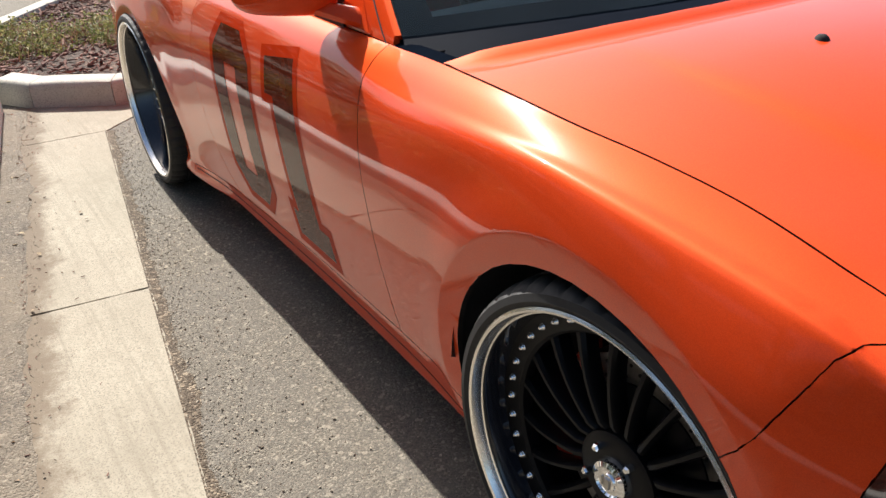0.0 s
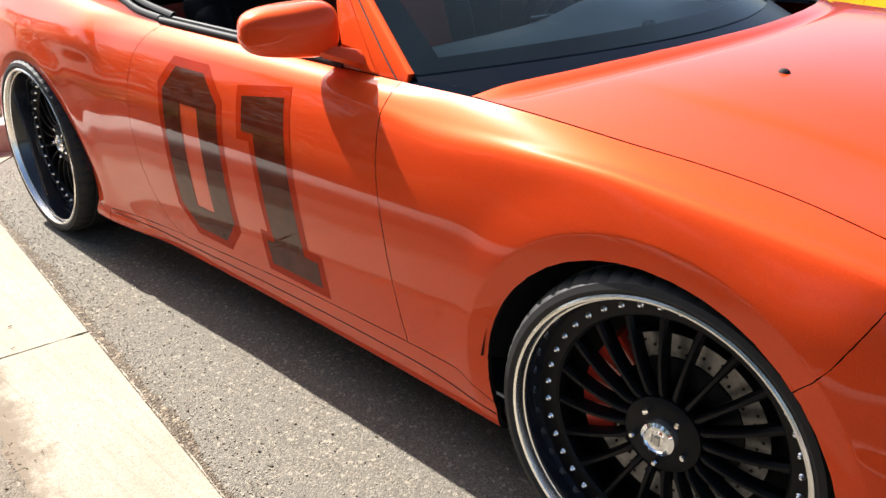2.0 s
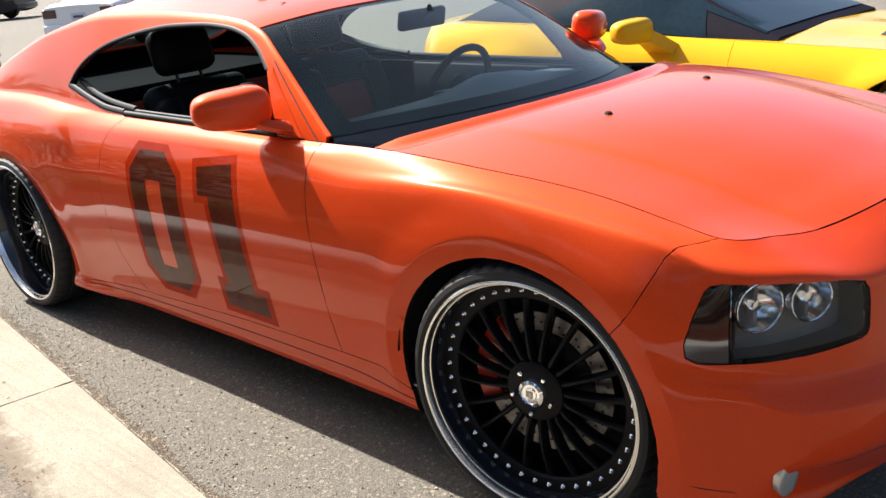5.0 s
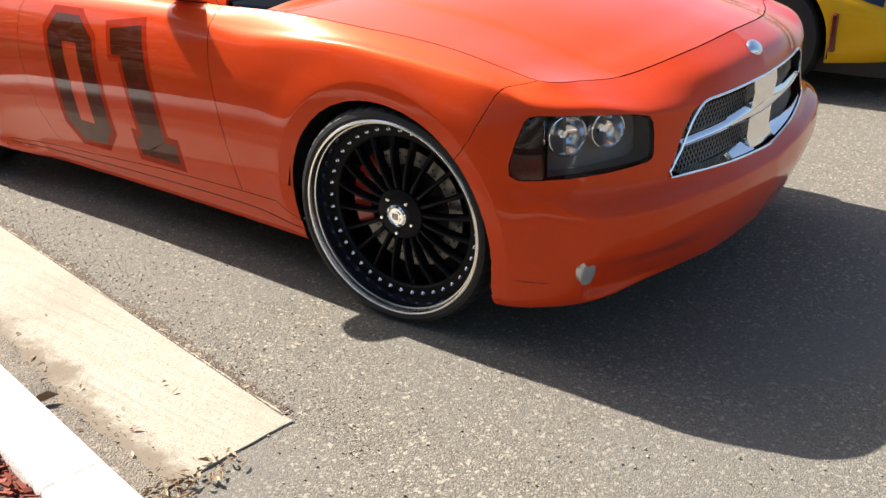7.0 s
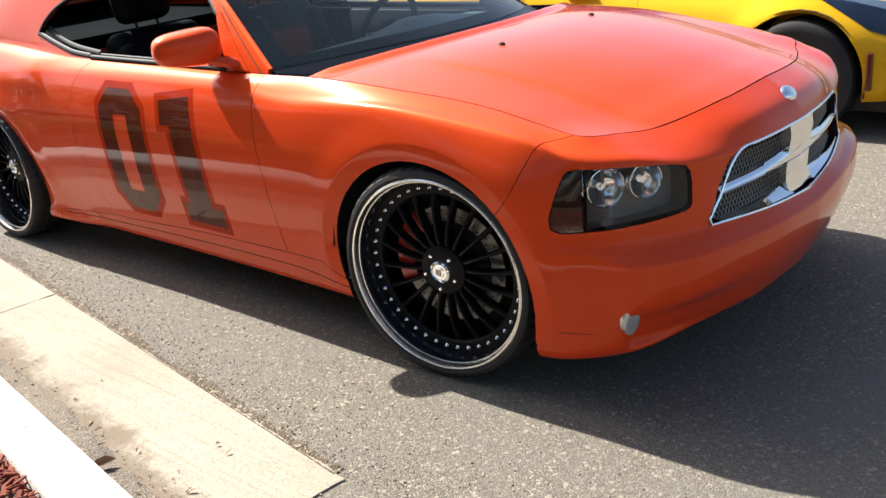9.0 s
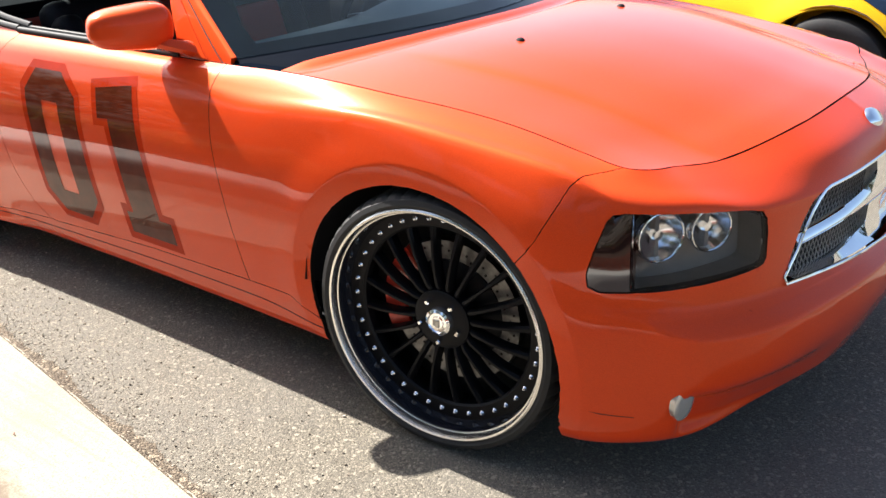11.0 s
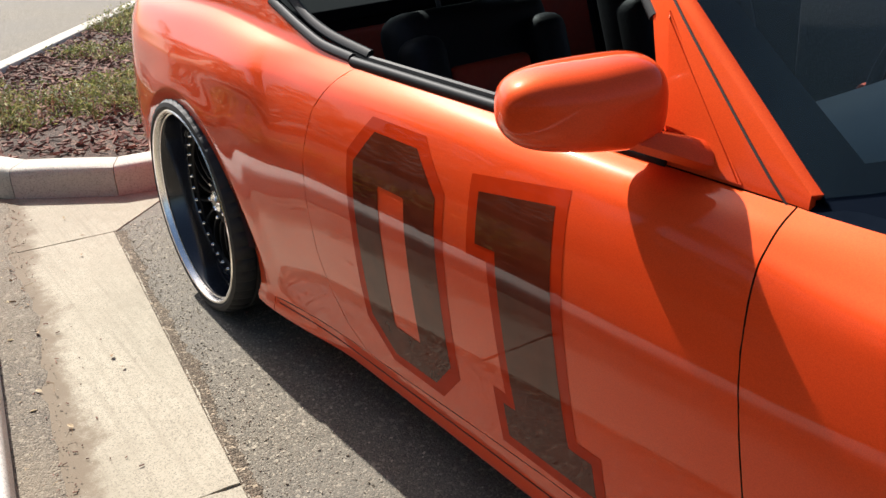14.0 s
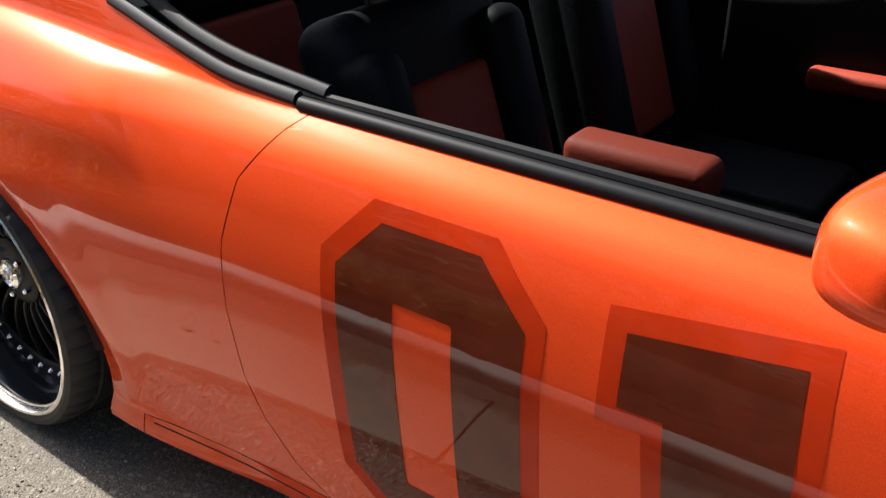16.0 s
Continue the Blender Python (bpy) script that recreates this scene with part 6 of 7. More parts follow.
        nt.links.new(co.outputs["Object"], nz.inputs["Vector"])
        ma.operation, ma.inputs[1].default_value = "MULTIPLY_ADD", 0.40
        nt.links.new(nz.outputs["Fac"], ma.inputs[0])
        nt.links.new(dot.outputs["Value"], ma.inputs[2])
        ms.interpolation_type = "SMOOTHSTEP"
        ms.inputs["From Min"].default_value, ms.inputs["From Max"].default_value = 1.990, 2.080
        nt.links.new(ma.outputs[0], ms.inputs["Value"])
        mx3.data_type = "RGBA"
        mx3.inputs["B"].default_value = (0.165, 0.130, 0.090, 1)
        nt.links.new(ms.outputs[0], mx3.inputs["Factor"])
        nt.links.new(mx2.outputs["Result"], mx3.inputs["A"])
        nt.links.new(mx3.outputs["Result"], b.inputs["Base Color"])
    bp = nt.nodes.new("ShaderNodeBump")
    bp.inputs["Strength"].default_value, bp.inputs["Distance"].default_value = bump, dist
    nt.links.new(vo.outputs["Distance"], bp.inputs["Height"])
    bp.invert = True
    nt.links.new(bp.outputs[0], b.inputs["Normal"])
    return m


ASPHALT = ground_mat("asphalt", (0.136, 0.119, 0.091), (0.310, 0.273, 0.208), (0.208, 0.183, 0.139), 220, 0.8, 0.003, (0.148, 0.136, 0.117), 0.75)
CONCRETE = ground_mat("broomed_concrete", (0.345, 0.310, 0.238), (0.382, 0.346, 0.272), (0.358, 0.323, 0.250), 300, 0.35, 0.002, (0.240, 0.210, 0.155), 0.8, 0.5)
KERB = ground_mat("kerb_concrete", (0.465, 0.439, 0.380), (0.490, 0.463, 0.404), (0.472, 0.446, 0.387), 260, 0.15, 0.0015, (0.380, 0.348, 0.289), 0.5)
PALE_KERB = ground_mat("pale_kerb_concrete", (0.72, 0.695, 0.63), (0.75, 0.725, 0.66), (0.73, 0.705, 0.64), 260, 0.15, 0.0015, (0.60, 0.56, 0.49), 0.5)
SOIL = ground_mat("gritty_soil", (0.148, 0.127, 0.100), (0.275, 0.241, 0.186), (0.193, 0.162, 0.120), 180, 1.0, 0.005, (0.248, 0.206, 0.148), 0.8)
SEAM_GRIT = ground_mat("seam_grit", (0.110, 0.086, 0.060), (0.37, 0.30, 0.21), (0.19, 0.150, 0.104), 150, 1.0, 0.006, (0.10, 0.075, 0.05), 0.8)
BED = ground_mat("dark_bed_soil", (0.07, 0.045, 0.032), (0.20, 0.12, 0.08), (0.10, 0.06, 0.042), 90, 1.0, 0.008, (0.045, 0.03, 0.022), 0.7)


def island(name, c1, c2, rough=0.8, c3=None, translucent=False):
    """Tones picked piece by piece."""
    m = bpy.data.materials.new(name)
    m.use_nodes = True
    nt = m.node_tree
    b = nt.nodes["Principled BSDF"]
    b.inputs["Roughness"].default_value = rough
    b.inputs["Specular IOR Level"].default_value = 0.35
    g, r = nt.nodes.new("ShaderNodeNewGeometry"), nt.nodes.new("ShaderNodeValToRGB")
    r.color_ramp.elements[0].color, r.color_ramp.elements[1].color = (*c1, 1), (*c2, 1)
    if c3:
        k = r.color_ramp.elements.new(0.5)
        k.color = (*c3, 1)
    nt.links.new(g.outputs["Random Per Island"], r.inputs[0])
    nt.links.new(r.outputs[0], b.inputs["Base Color"])
    if translucent:
        tl, ms = nt.nodes.new("ShaderNodeBsdfTranslucent"), nt.nodes.new("ShaderNodeMixShader")
        nt.links.new(r.outputs[0], tl.inputs[0])
        ms.inputs[0].default_value = 0.35
        nt.links.new(b.outputs[0], ms.inputs[1])
        nt.links.new(tl.outputs[0], ms.inputs[2])
        nt.links.new(ms.outputs[0], nt.nodes["Material Output"].inputs["Surface"])
    return m


MULCH = island("red_mulch", (0.127, 0.023, 0.012), (0.285, 0.079, 0.043), 0.85, (0.206, 0.043, 0.023))
BARK = island("brown_bark", (0.070, 0.030, 0.022), (0.30, 0.175, 0.13), 0.9, (0.16, 0.075, 0.055))
LEAF = island("ground_cover_leaves", (0.065, 0.090, 0.022), (0.44, 0.40, 0.16), 0.6, (0.17, 0.185, 0.048), True)
DRY = island("dry_stems", (0.17, 0.09, 0.055), (0.40, 0.34, 0.20), 0.8, (0.20, 0.075, 0.05), True)
HEDGE = island("hedge_leaves", (0.025, 0.042, 0.008), (0.15, 0.14, 0.02), 0.55, (0.05, 0.075, 0.014), True)
FLOWERING = island("flowering_shrub_leaves", (0.05, 0.07, 0.012), (0.62, 0.42, 0.03), 0.6, (0.16, 0.15, 0.02), True)
LITTER = island("dry_leaf_litter", (0.204, 0.128, 0.068), (0.468, 0.383, 0.238), 0.8, (0.323, 0.221, 0.128))
GRAVEL = island("loose_grit", (0.15, 0.125, 0.092), (0.46, 0.40, 0.31), 0.9, (0.25, 0.212, 0.160))

bm = bmesh.new()
edges_ = [-400, -90, -30, -12, -6, -3, 0, 3, 6, 12, 30, 90, 400]
gv = [[bm.verts.new((x, y, 0)) for y in edges_] for x in edges_]
for i in range(12):
    for j in range(12):
        bm.faces.new((gv[i][j], gv[i + 1][j], gv[i + 1][j + 1], gv[i][j + 1]))
tagged(part("ground", bm, ASPHALT), "grey worn asphalt of a parking lot", "ground", kind="structure")

# along the kerb: u to the rear, n away from the coupe
K0 = Vector((0.15, -1.54, 0))
KU, KN = Vector((-0.9913, 0.1316, 0)), Vector((-0.1316, -0.9913, 0))


def kp(u, n, z=0.0):
    p = K0 + KU * u + KN * n
    return Vector((p.x, p.y, z))


def rough_slab(corner, z, amp, step=0.03):
    """A slab whose rim wanders a little; corner: four points in order."""
    bm = bmesh.new()
    rim = []
    for a, b in zip(corner, corner[1:] + corner[:1]):
        k = max(2, int((b - a).length / step))
        way = (b - a).normalized()
        side = Vector((-way.y, way.x, 0))
        for i in range(k):
            p = a + (b - a) * i / k
            w = noise.noise(p * 9) * amp + noise.noise(p * 40) * amp * 0.5
            rim.append(p + side * w * (0 if i == 0 else 1))
    top = [bm.verts.new((p.x, p.y, z)) for p in rim]
    low = [bm.verts.new((p.x, p.y, -0.05)) for p in rim]
    bm.faces.new(top)
    for i in range(len(rim)):
        j = (i + 1) % len(rim)
        bm.faces.new((top[i], low[i], low[j], top[j]))
    bmesh.ops.recalc_face_normals(bm, faces=bm.faces)
    return bm


gutter = tagged(new("gutter"), "pale concrete gutter strip beside the asphalt", "gutter", kind="structure")
for k, (u0, u1) in enumerate(((0.0, 2.195), (2.205, 4.20))):
    part("slab", rough_slab([kp(u0, 0), kp(u1, 0), kp(u1, 0.50), kp(u0, 0.50)], 0.006, 0.007), CONCRETE, gutter)
part("apron", rough_slab([kp(4.21, 0), Vector((-4.36, -0.60, 0)), Vector((-4.95, -1.45, 0)), kp(4.21, 0.5)], 0.005, 0.005), CONCRETE, gutter)


def strip_sheet(u0, u1, n0, n1, z, seed, nu=120, nn=14, wob=0.06):
    """A thin uneven sheet of soil with a ragged outer rim."""
    bm = bmesh.new()
    rows = []
    for i in range(nu + 1):
        u = u0 + (u1 - u0) * i / nu
        a = n0 + wob * noise.noise(Vector((u * 1.3, seed, 0))) + 0.03 * noise.noise(Vector((u * 9, seed, 3))) + 0.012 * noise.noise(Vector((u * 40, seed, 5)))
        row = []
        for j in range(nn + 1):
            n = a + (n1 - a) * j / nn
            p = kp(u, n)
            h = z * min(1, j / 3) + 0.006 * noise.noise(Vector((u * 7, n * 7, seed))) * (j > 0) + 0.012 * (j / nn) ** 2
            row.append(bm.verts.new((p.x, p.y, 0.0065 + max(0, h))))
        rows.append(row)
    for a, b in zip(rows, rows[1:]):
        for j in range(nn):
            bm.faces.new((a[j], a[j + 1], b[j + 1], b[j]))
    bmesh.ops.recalc_face_normals(bm, faces=bm.faces)
    return bm


soil = tagged(part("soil_strip", strip_sheet(-0.05, 4.9, 0.40, 0.52, 0.006, 4.0, wob=0.05), SOIL, None, "", True), "brown soil and grit washed along the kerb", "soil", kind="structure")

def grit_seam(u0, u1, seed, nu=420):
    """Grit gathered where the slabs meet the asphalt: a thin sheet, ragged on its outer side."""
    bm = bmesh.new()
    rows = []
    for i in range(nu + 1):
        u = u0 + (u1 - u0) * i / nu
        w = 0.034 + 0.026 * noise.noise(Vector((u * 3, seed, 0))) + 0.016 * noise.noise(Vector((u * 21, seed, 2))) + 0.01 * noise.noise(Vector((u * 70, seed, 4)))
        row = []
        for j in range(5):
            p = kp(u, 0.008 - (0.008 + max(0.004, w)) * j / 4)
            row.append(bm.verts.new((p.x, p.y, 0.0075 - 0.0068 * (j / 4) ** 0.7 + 0.002 * noise.noise(Vector((u * 60, j, seed))))))
        rows.append(row)
    for a, b in zip(rows, rows[1:]):
        for j in range(4):
            bm.faces.new((a[j], a[j + 1], b[j + 1], b[j]))
    bmesh.ops.recalc_face_normals(bm, faces=bm.faces)
    return bm


tagged(part("grit_seam", grit_seam(0.045, 4.2, 8.0), SEAM_GRIT, None, "", True), "brown grit along the edge of the asphalt", "grit", kind="structure")

PROFILE = [(0.0, -0.05), (0.0, 0.10), (0.004, 0.130), (0.014, 0.146), (0.030, 0.152), (0.155, 0.154), (0.167, 0.150), (0.173, 0.138), (0.175, -0.05)]


def kerb_piece(a, b, na, nb):
    """One kerb stone from a to b; na, nb point to its back at the two ends."""
    bm = bmesh.new()
    rows = []
    k = max(2, int((b - a).length / 0.15))
    for i in range(k + 1):
        p, n = a.lerp(b, i / k), na.lerp(nb, i / k).normalized()
        end = 0.003 if i in (0, k) else 0
        rows.append([bm.verts.new(p + n * d + Vector((0, 0, z - end + 0.0025 * noise.noise((p + n * d) * 6)))) for d, z in PROFILE])
    for r, s in zip(rows, rows[1:]):
        for j in range(len(PROFILE) - 1):
            bm.faces.new((r[j], s[j], s[j + 1], r[j + 1]))
    bm.faces.new(rows[0])
    bm.faces.new(rows[-1][::-1])
    bmesh.ops.recalc_face_normals(bm, faces=bm.faces)
    return bm


kerb = tagged(new("kerb"), "pale concrete kerb round the planting beds", "kerb", kind="structure")
NK = 0.517
for u0, u1 in ((-4.5, -2.0), (-2.0, 0.03), (0.036, 2.05), (2.056, 4.0), (4.006, 4.95)):
    part("kerb_stone", kerb_piece(kp(u0, NK), kp(u1, NK), KN, KN), PALE_KERB, kerb, "", True)
back = [Vector((-5.08, -1.40, 0)), Vector((-4.80, -1.24, 0)), Vector((-4.47, -0.84, 0)), Vector((-4.37, -0.45, 0)), Vector((-4.31, 1.2, 0)), Vector((-4.31, 4.6, 0))]
norms = [Vector((-0.6, 0.8, 0)), Vector((-0.75, 0.66, 0)), Vector((-0.9, 0.43, 0)), Vector((-0.98, 0.2, 0)), Vector((-1, 0, 0)), Vector((-1, 0, 0))]
for i in range(5):
    part("kerb_stone", kerb_piece(back[i] + (back[i + 1] - back[i]).normalized() * 0.004, back[i + 1], norms[i], norms[i + 1]), KERB, kerb, "", True)
far_line = [Vector((-12.5, 2.88, 0)), Vector((-9.15, 0.32, 0)), Vector((-7.84, -0.68, 0)), Vector((-5.9, -2.16, 0))]
for i in range(3):
    part("kerb_stone", kerb_piece(far_line[i], far_line[i + 1], Vector((0.61, 0.79, 0)), Vector((0.61, 0.79, 0))), KERB, kerb, "", True)

for u0, seed in ((0.80, 1.0), (2.9, 4.0)):   # hairline cracks across the kerb
    pts = [kp(u0 + 0.03 * noise.noise(Vector((k * 0.7, seed, 0))), NK + 0.004 + 0.0168 * k, 0.1535 if 1 < k < 9 else 0.146) for k in range(1, 11 if seed > 2 else 7)]
    part("crack", tube(pts, 0.0009, 5), SEAL, kerb)


def bed(name, outline, z, label, amp=0.03, step=0.2):
    bm = bmesh.new()
    vs = [bm.verts.new((x, y, z)) for x, y in outline]
    bm.faces.new(vs)
    bmesh.ops.triangulate(bm, faces=bm.faces)
    bmesh.ops.subdivide_edges(bm, edges=bm.edges, cuts=12, use_grid_fill=True)
    for v in bm.verts:
        if not v.is_boundary:
            v.co.z += amp * noise.noise(v.co * 2.5) + amp * 0.4 * noise.noise(v.co * 9)
    return tagged(part(name, bm, BED, None, "", True), label, "soil", kind="structure")


a_, b_ = kp(-4.5, NK + 0.17), kp(4.9, NK + 0.17)
bed("mulch_bed", [(a_.x, a_.y), (b_.x, b_.y), (-9, -1.6), (-9, -9), (6, -9)], 0.10, "planting bed covered in red bark mulch", 0.012)
bed("planting_bed", [(-4.50, 4.6), (-4.50, 1.2), (-4.55, -0.40), (-4.62, -0.77), (-4.92, -1.12), (-5.2, -1.35), (-5.82, -2.05), (-7.75, -0.57), (-9.05, 0.43), (-12.3, 3.0), (-12.3, 4.6)], 0.115, "planting bed behind the kerb with bark and soil", 0.02)


def scatter(name, material, label, category, pieces):
    """Many small loose pieces as one object: pieces yields (vertices, faces)."""
    verts, faces = [], []
    for vs, fs in pieces:
        n = len(verts)
        verts.extend(vs)
        faces.extend([[n + i for i in f] for f in fs])
    me = bpy.data.meshes.new(name)
    me.from_pydata(verts, [], faces)
    return tagged(part(name, me, material), label, category, kind="stuff")


rng = random.Random(7)
BOXF = [(0, 1, 2, 3), (7, 6, 5, 4), (0, 4, 5, 1), (1, 5, 6, 2), (2, 6, 7, 3), (3, 7, 4, 0)]


def chip(p, l, w, h, tilt=0.5):
    m = Matrix.Translation(p) @ Euler((rng.uniform(-tilt, tilt), rng.uniform(-tilt, tilt), rng.uniform(0, 6.3))).to_matrix().to_4x4()
    k = rng.uniform(0.3, 1)
    pts = [(-l, -w, -h), (l, -w * k, -h), (l, w * k, -h), (-l, w, -h), (-l, -w, h), (l * 0.9, -w * k, h), (l * 0.9, w * k, h), (-l, w, h)]
    return [tuple(m @ Vector(q)) for q in pts], BOXF


def mulch_chips():
    for k in range(9500):
        u, n = rng.uniform(-2.6, 4.6), NK + 0.18 + rng.random() ** 1.5 * 1.3
        p = kp(u, n, 0.108 + rng.uniform(0, 0.03))
        yield chip(p, rng.uniform(0.008, 0.032), rng.uniform(0.003, 0.008), rng.uniform(0.0015, 0.004))


scatter("red_mulch", MULCH, "red-dyed shredded bark mulch", "mulch", mulch_chips())


def in_bed():
    while True:
        x, y = rng.uniform(-9.6, -4.6), rng.uniform(-1.9, 2.2)
        near = -4.60 - max(0, -0.45 - y) * 0.68
        if -7.6 - (y + 0.68) * 1.31 < x < near:
            return x, y


def bark_chips():
    for k in range(8000):
        x, y = in_bed()
        yield chip((x, y, 0.118 + rng.uniform(0, 0.02)), rng.uniform(0.01, 0.04), rng.uniform(0.004, 0.012), rng.uniform(0.002, 0.005))


scatter("bark_chips", BARK, "brown bark chips and dead twigs on the bed", "mulch", bark_chips())


def blade(x, y, z, h, w, lean, turn):
    c, s = math.cos(turn), math.sin(turn)
    out = []
    for f in (0, 0.4, 0.75, 1.0):
        r = lean * f * f * h
        ww = w * (1 - f * 0.85)
        out += [(x + c * r - s * ww, y + s * r + c * ww, z + h * f * (1 - 0.3 * lean * f)), (x + c * r + s * ww, y + s * r - c * ww, z + h * f * (1 - 0.3 * lean * f))]
    return out, [(0, 1, 3, 2), (2, 3, 5, 4), (4, 5, 7, 6)]


def sprig_leaf(p, l, w):
    m = Matrix.Translation(p) @ Euler((rng.uniform(-0.9, 0.9), rng.uniform(-0.9, 0.9), rng.uniform(0, 6.3))).to_matrix().to_4x4()
    return [tuple(m @ Vector(q)) for q in ((-l, 0, 0), (0, -w, 0.3 * w), (l, 0, -0.2 * l), (0, w, 0.3 * w))], [(0, 1, 2), (0, 2, 3)]


CLUMPS = []
for k in range(520):
    x, y = in_bed()
    d = noise.noise(Vector((x * 0.9, y * 0.9, 3)))
    if d > -0.04:
        CLUMPS.append((x, y, 0.5 + max(0, d) * 1.6))


def cover(dry):
    for x, y, s in CLUMPS:
        for k in range(int(rng.uniform(30, 60))):
            r = abs(rng.gauss(0, 0.13)) * s * 1.3
            a = rng.uniform(0, 6.3)
            if (rng.random() < 0.45) == dry:
                px, py, h = x + r * math.cos(a), y + r * math.sin(a), rng.uniform(0.05, 0.19) * s
                if dry or k % 4 == 0:
                    yield blade(px, py, 0.11, h, rng.uniform(0.002, 0.005), rng.uniform(0.1, 1.1), rng.uniform(0, 6.3))
                    continue
                for i in range(4):   # a sprig of small leaves
                    q = (px + rng.gauss(0, 0.02), py + rng.gauss(0, 0.02), 0.115 + h * rng.uniform(0.15, 1))
                    yield sprig_leaf(q, rng.uniform(0.009, 0.024), rng.uniform(0.004, 0.009))


scatter("ground_cover", LEAF, "low green and yellowish ground-cover plants", "plants", cover(False))
scatter("dry_growth", DRY, "dry straw-coloured stems among the plants", "plants", cover(True))


def leaf_piece(p, l, w, curl):
    m = Matrix.Translation(p) @ Euler((rng.uniform(-0.35, 0.35), rng.uniform(-0.35, 0.35), rng.uniform(0, 6.3))).to_matrix().to_4x4()
    pts = [(-l, 0, 0), (-l * 0.4, -w, curl), (l * 0.3, -w * 0.9, curl), (l, 0, 0.2 * curl), (l * 0.3, w * 0.9, curl), (-l * 0.4, w, curl), (0, 0, -0.1 * curl)]
    return [tuple(m @ Vector(q)) for q in pts], [(0, 1, 6), (1, 2, 6), (2, 3, 6), (3, 4, 6), (4, 5, 6), (5, 0, 6)]


def litter():
    for k in range(120):
        u = rng.uniform(-0.1, 4.9)
        n = min(0.51, 0.53 - rng.expovariate(24)) if rng.random() < 0.92 else rng.uniform(0.05, 0.5)
        yield leaf_piece(kp(u, n, 0.014), rng.uniform(0.005, 0.017), rng.uniform(0.003, 0.008), rng.uniform(0.001, 0.004))
    for k in range(120):
        u = rng.uniform(-0.14, 0.03)
        yield leaf_piece(kp(u * 0.6, rng.uniform(0.2, 0.56), 0.016), rng.uniform(0.006, 0.02), rng.uniform(0.002, 0.006), 0.004)
    yield leaf_piece(kp(0.62, 0.46, 0.026), 0.045, 0.014, 0.018)
    for k in range(60):
        x, y = in_bed()
        yield leaf_piece((x, y, 0.15), rng.uniform(0.015, 0.035), rng.uniform(0.008, 0.016), 0.01)


scatter("leaf_litter", LITTER, "dry curled leaves and straw along the kerb", "leaves", litter())


def grit():
    for k in range(2600):
        u = rng.uniform(0.0, 4.9)
        if rng.random() < 0.5:
            n = rng.gauss(-0.012, 0.016)
        else:
            n = rng.uniform(0.36, 0.51)
        s = rng.uniform(0.0008, 0.0022) if rng.random() < 0.93 else 0.0035
        yield chip(kp(u, n, 0.001 + (0.006 if n > 0.1 else 0.0)), s, s * rng.uniform(0.5, 1), s * 0.5)
    for k in range(5200):   # crumbs thrown out over the asphalt, thinning away from the slabs
        u, n = rng.uniform(-0.3, 4.3), -0.01 - rng.expovariate(9.0)
        s = min(0.0040, rng.lognormvariate(-6.6, 0.42))
        yield chip(kp(u, n, 0.001), s, s * rng.uniform(0.5, 1), s * 0.6)
    for k in range(1100):
        x, y = rng.uniform(-3.5, 2.2), rng.uniform(-2.0, -0.8)
        s = rng.uniform(0.001, 0.004)
        yield chip((x, y, 0.003), s, s * 0.7, s * 0.5)


def debris():
    for k in range(1500):   # shreds of bark gathered against the kerb
        u, n = rng.uniform(-0.1, 4.8), 0.515 - rng.expovariate(17)
        if n > 0.2 and noise.noise(Vector((u * 2.2, 4, 0))) > rng.uniform(-0.35, 0.45):
            yield chip(kp(u, n, 0.011), rng.uniform(0.002, 0.008), rng.uniform(0.0008, 0.0022), rng.uniform(0.0006, 0.0014), 0.3)


scatter("bark_debris", BARK, "brown shreds of bark washed against the kerb", "debris", debris())
scatter("loose_grit", GRAVEL, "loose grit and crumbs of stone on the paving", "gravel", grit())


def twigs():
    for k in range(16):
        u, n = rng.uniform(0, 4.6), rng.uniform(0.36, 0.51)
        p, a, l = kp(u, n, 0.02), rng.uniform(0, 6.3), rng.uniform(0.02, 0.06)
        q = p + Vector((math.cos(a) * l, math.sin(a) * l, 0.012))
        mid = (p + q) / 2 + Vector((rng.uniform(-0.02, 0.02), rng.uniform(-0.02, 0.02), 0.01))
        pts = []
        for v in (p, mid, q):
            pts += [(v.x - 0.0012, v.y, v.z), (v.x + 0.0012, v.y, v.z), (v.x, v.y + 0.0012, v.z + 0.002)]
        yield pts, [(0, 1, 4, 3), (1, 2, 5, 4), (2, 0, 3, 5), (3, 4, 7, 6), (4, 5, 8, 7), (5, 3, 6, 8)]


scatter("twigs", LITTER, "thin dry twigs lying on the gutter", "twigs", twigs())

# hydrant and post at the far side of the lot
hyd = thing("fire_hydrant", "weathered red fire hydrant beside a post", "hydrant", at=(-13.1, 3.0, 0))
HRED = mat("faded_red_paint", (0.23, 0.035, 0.035), 0.55, vary=0.3, grain=25, bump=0.2)
part("barrel", lathe([(0.0, 0.0), (0.20, 0.0), (0.20, 0.04), (0.155, 0.05), (0.15, 0.42), (0.18, 0.44), (0.18, 0.47), (0.165, 0.50), (0.17, 0.60), (0.13, 0.68), (0.05, 0.73), (0.0, 0.735)], 28, "Z"), HRED, hyd, "", True)
for a in (0, 90, 180):
    c = lathe([(0.0, 0.27), (0.055, 0.27), (0.06, 0.23), (0.075, 0.225), (0.075, 0.14), (0.06, 0.10)], 16, "X")
    c.transform(Matrix.Translation((0, 0, 0.52)) @ Matrix.Rotation(radians(a - 40), 4, "Z") @ Matrix.Rotation(math.pi, 4, "Z"))
    part("outlet_cap", c, HRED, hyd, "", True)
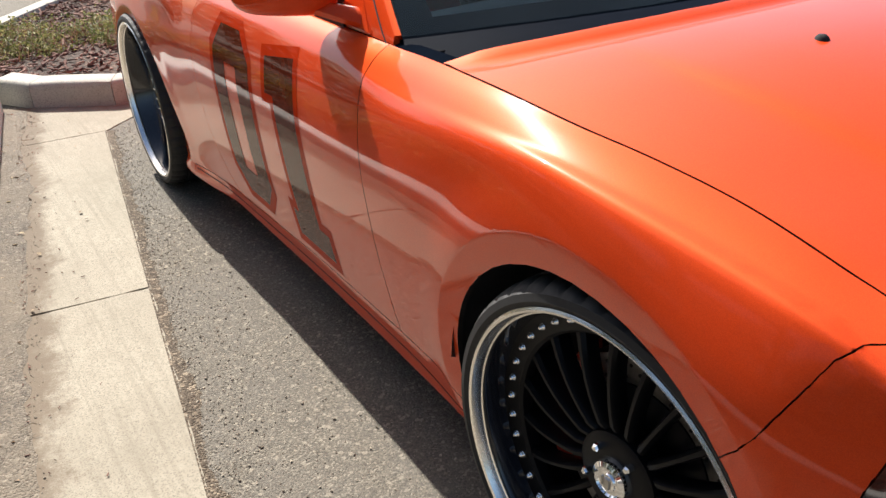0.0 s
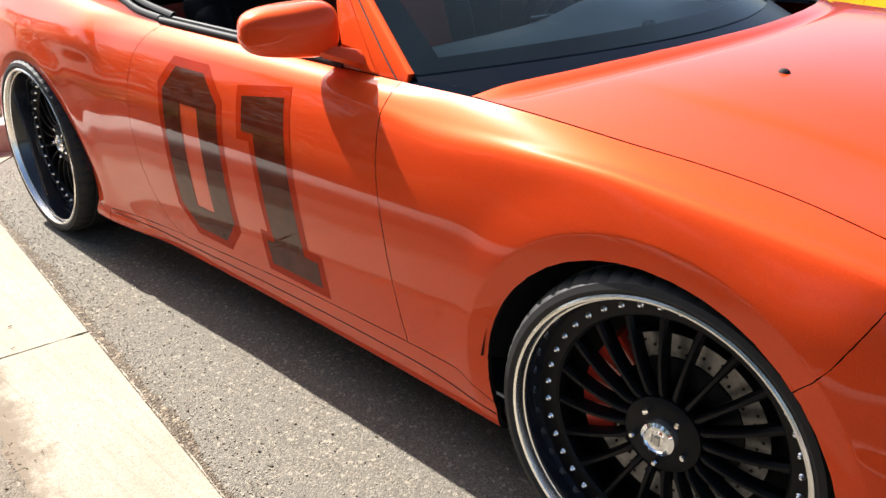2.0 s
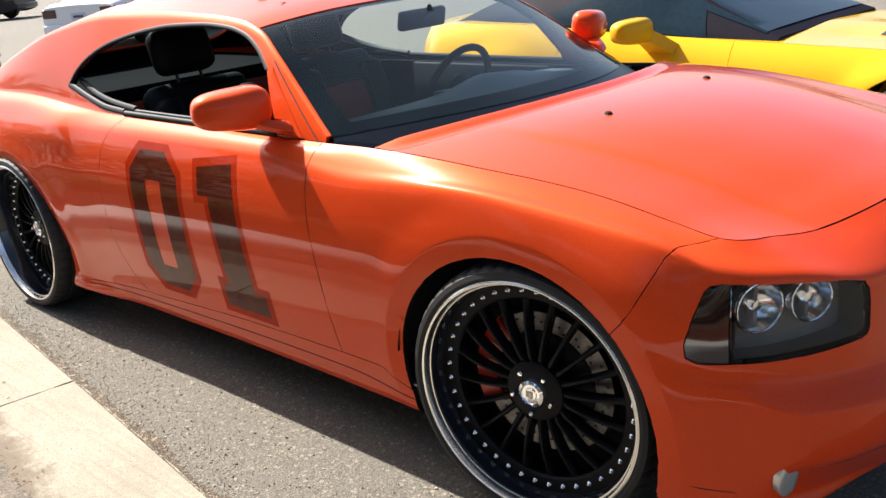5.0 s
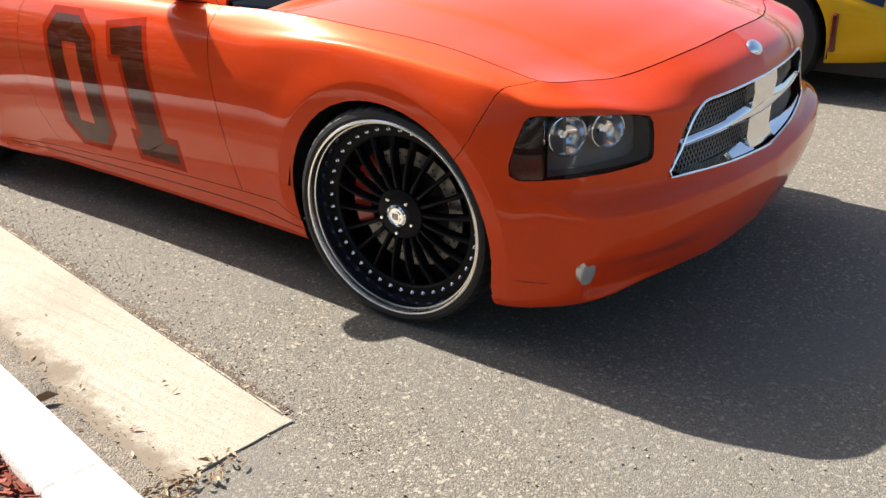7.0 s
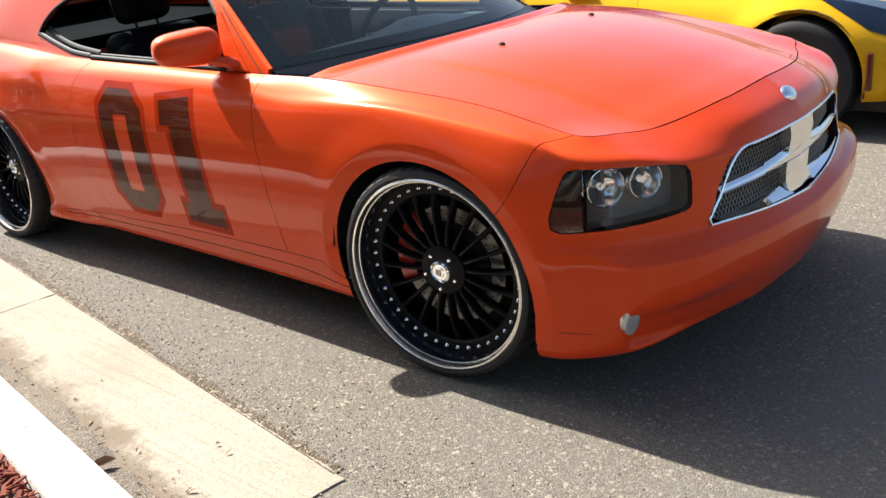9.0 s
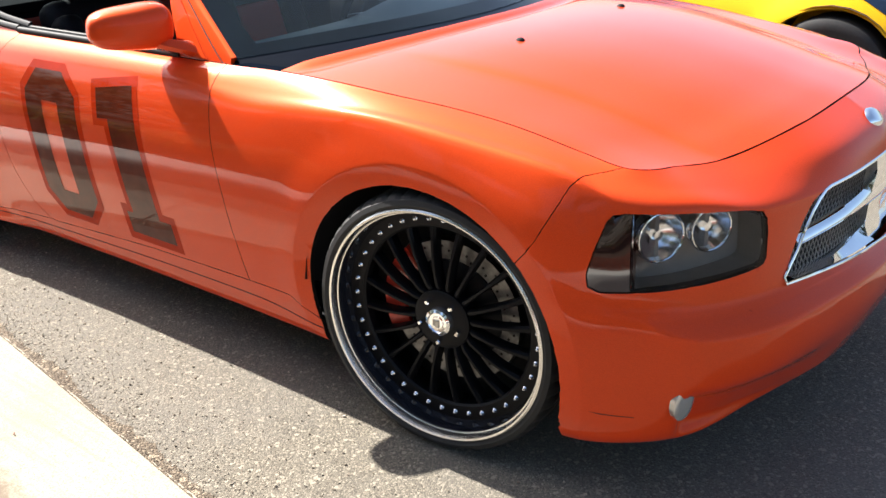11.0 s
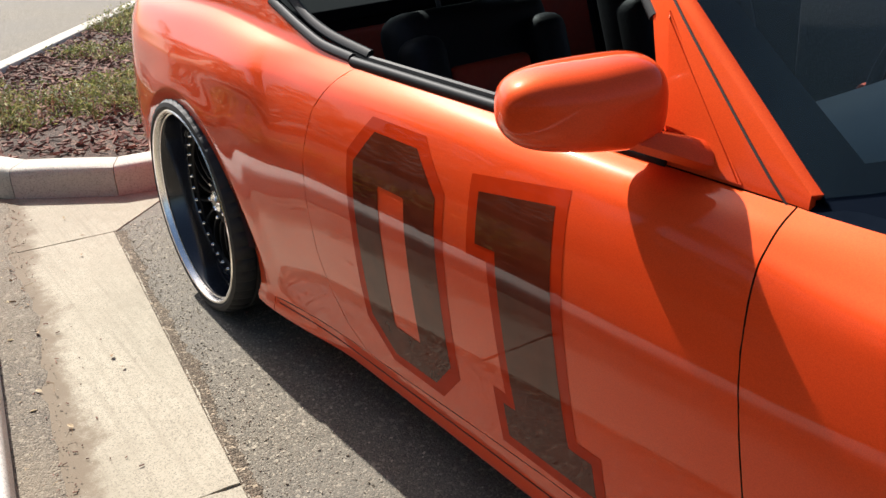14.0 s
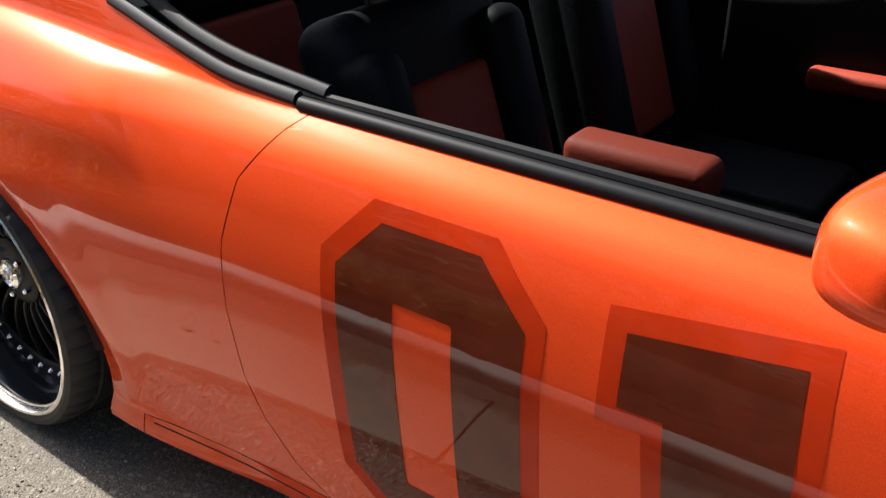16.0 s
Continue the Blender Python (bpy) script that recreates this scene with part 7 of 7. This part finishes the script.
part("operating_nut", block(-0.025, 0.025, -0.025, 0.025, 0.73, 0.77, 0.005), HRED, hyd)
post = thing("sign_post", "dark brown weathered double post", "post", at=(-13.4, 2.70, 0))
PW = mat("dark_weathered_wood", (0.055, 0.040, 0.034), 0.8, vary=0.35, grain=18, bump=0.5)
part("upright", block(-0.06, 0.06, -0.13, 0.0, 0, 3.2, 0.01), PW, post)
part("upright", block(-0.06, 0.06, 0.03, 0.14, 0, 3.2, 0.01), PW, post)
part("strap", block(-0.066, 0.066, -0.14, 0.15, 1.9, 1.94, 0.004), PLASTIC, post)


# hedge and trees on the near side of the bed, known from what the paint mirrors
def clump_leaves(cx, cy, cz, rx, ry, rz, n, size):
    for k in range(n):
        a, b, r = rng.uniform(0, 6.3), math.acos(rng.uniform(-0.6, 1)), rng.uniform(0.6, 1.05)
        p = (cx + rx * r * math.sin(b) * math.cos(a), cy + ry * r * math.sin(b) * math.sin(a), cz + rz * r * math.cos(b))
        yield leaf_piece(p, size * rng.uniform(0.6, 1.3), size * 0.45, size * 0.2)


def hedge_row():
    for k in range(26):
        x = -10 + k * 0.62 + rng.uniform(-0.2, 0.2)
        y = -4.9 + 0.12 * math.sin(k) - (x + 2) * 0.13 + rng.uniform(-0.3, 0.2)
        h = rng.uniform(1.1, 1.75)
        for f, w in ((0.25, 0.6), (0.6, 0.55), (0.9, 0.4)):
            yield from clump_leaves(x + rng.uniform(-0.1, 0.1), y, 0.1 + h * f, w, w, h * 0.28, 210, 0.075)


scatter("shrubs", HEDGE, "dark green and yellow-tipped shrubs in the mulch bed", "shrubs", hedge_row())


def low_shrubs():
    for k in range(34):
        u, n = rng.uniform(2.3, 6.6), NK + 0.2 + rng.uniform(0.35, 1.1)
        p, h = kp(u, n), rng.uniform(0.16, 0.32)
        yield from clump_leaves(p.x, p.y, 0.12 + h * 0.45, h * 0.8, h * 0.8, h * 0.6, 150, 0.026)


scatter("flowering_shrubs", FLOWERING, "low olive shrubs with yellow flowers in the mulch", "shrubs", low_shrubs())
TRUNK = mat("grey_bark", (0.12, 0.095, 0.07), 0.9, vary=0.35, grain=14, bump=0.8)


def tree(x, y, h, spread_, seed):
    r = random.Random(seed)
    t = thing("tree", "slender street tree with an open leafy crown", "tree", "trees beside the lot", at=(x, y, 0.1 if x > -9 else 0.0))
    limbs = tube([(0, 0, 0), (0.04, 0.02, h * 0.3), (0.0, 0.05, h * 0.55), (0.06, 0.0, h * 0.85)], [0.11, 0.09, 0.065, 0.02], 10)
    tips = []
    for k in range(14):
        a, z0 = r.uniform(0, 6.3), h * r.uniform(0.28, 0.7)
        l = spread_ * r.uniform(0.5, 1)
        e = (l * math.cos(a), l * math.sin(a), z0 + l * r.uniform(0.4, 0.9))
        limbs = merge(limbs, tube([(0, 0.03, z0), (e[0] * 0.5, e[1] * 0.5, z0 + (e[2] - z0) * 0.6), e], [0.045, 0.028, 0.01], 6))
        tips += [e, (e[0] * 0.6, e[1] * 0.6, z0 + (e[2] - z0) * 0.7)]
    part("trunk", limbs, TRUNK, t, "", True)
    verts, faces = [], []
    for e in tips:
        for vs, fs in clump_leaves(*e, 0.7, 0.7, 0.6, 200, 0.085):
            n = len(verts)
            verts.extend(vs)
            faces.extend([[n + i for i in f] for f in fs])
    me = bpy.data.meshes.new("crown")
    me.from_pydata(verts, [], faces)
    part("crown", me, HEDGE, t)


for k, (x, y, h, s_) in enumerate(((-6.5, -7.0, 7.0, 2.4), (-1.5, -7.8, 7.4, 2.5), (3.5, -8.6, 7.0, 2.5), (-4.0, -8.8, 7.8, 2.6), (1.0, -8.9, 7.6, 2.6), (-9.6, -7.6, 7.4, 2.6), (6.8, -9.4, 7.2, 2.5), (-33.0, -10.6, 7.6, 2.0))):
    tree(x, y, h, s_, 20 + k)
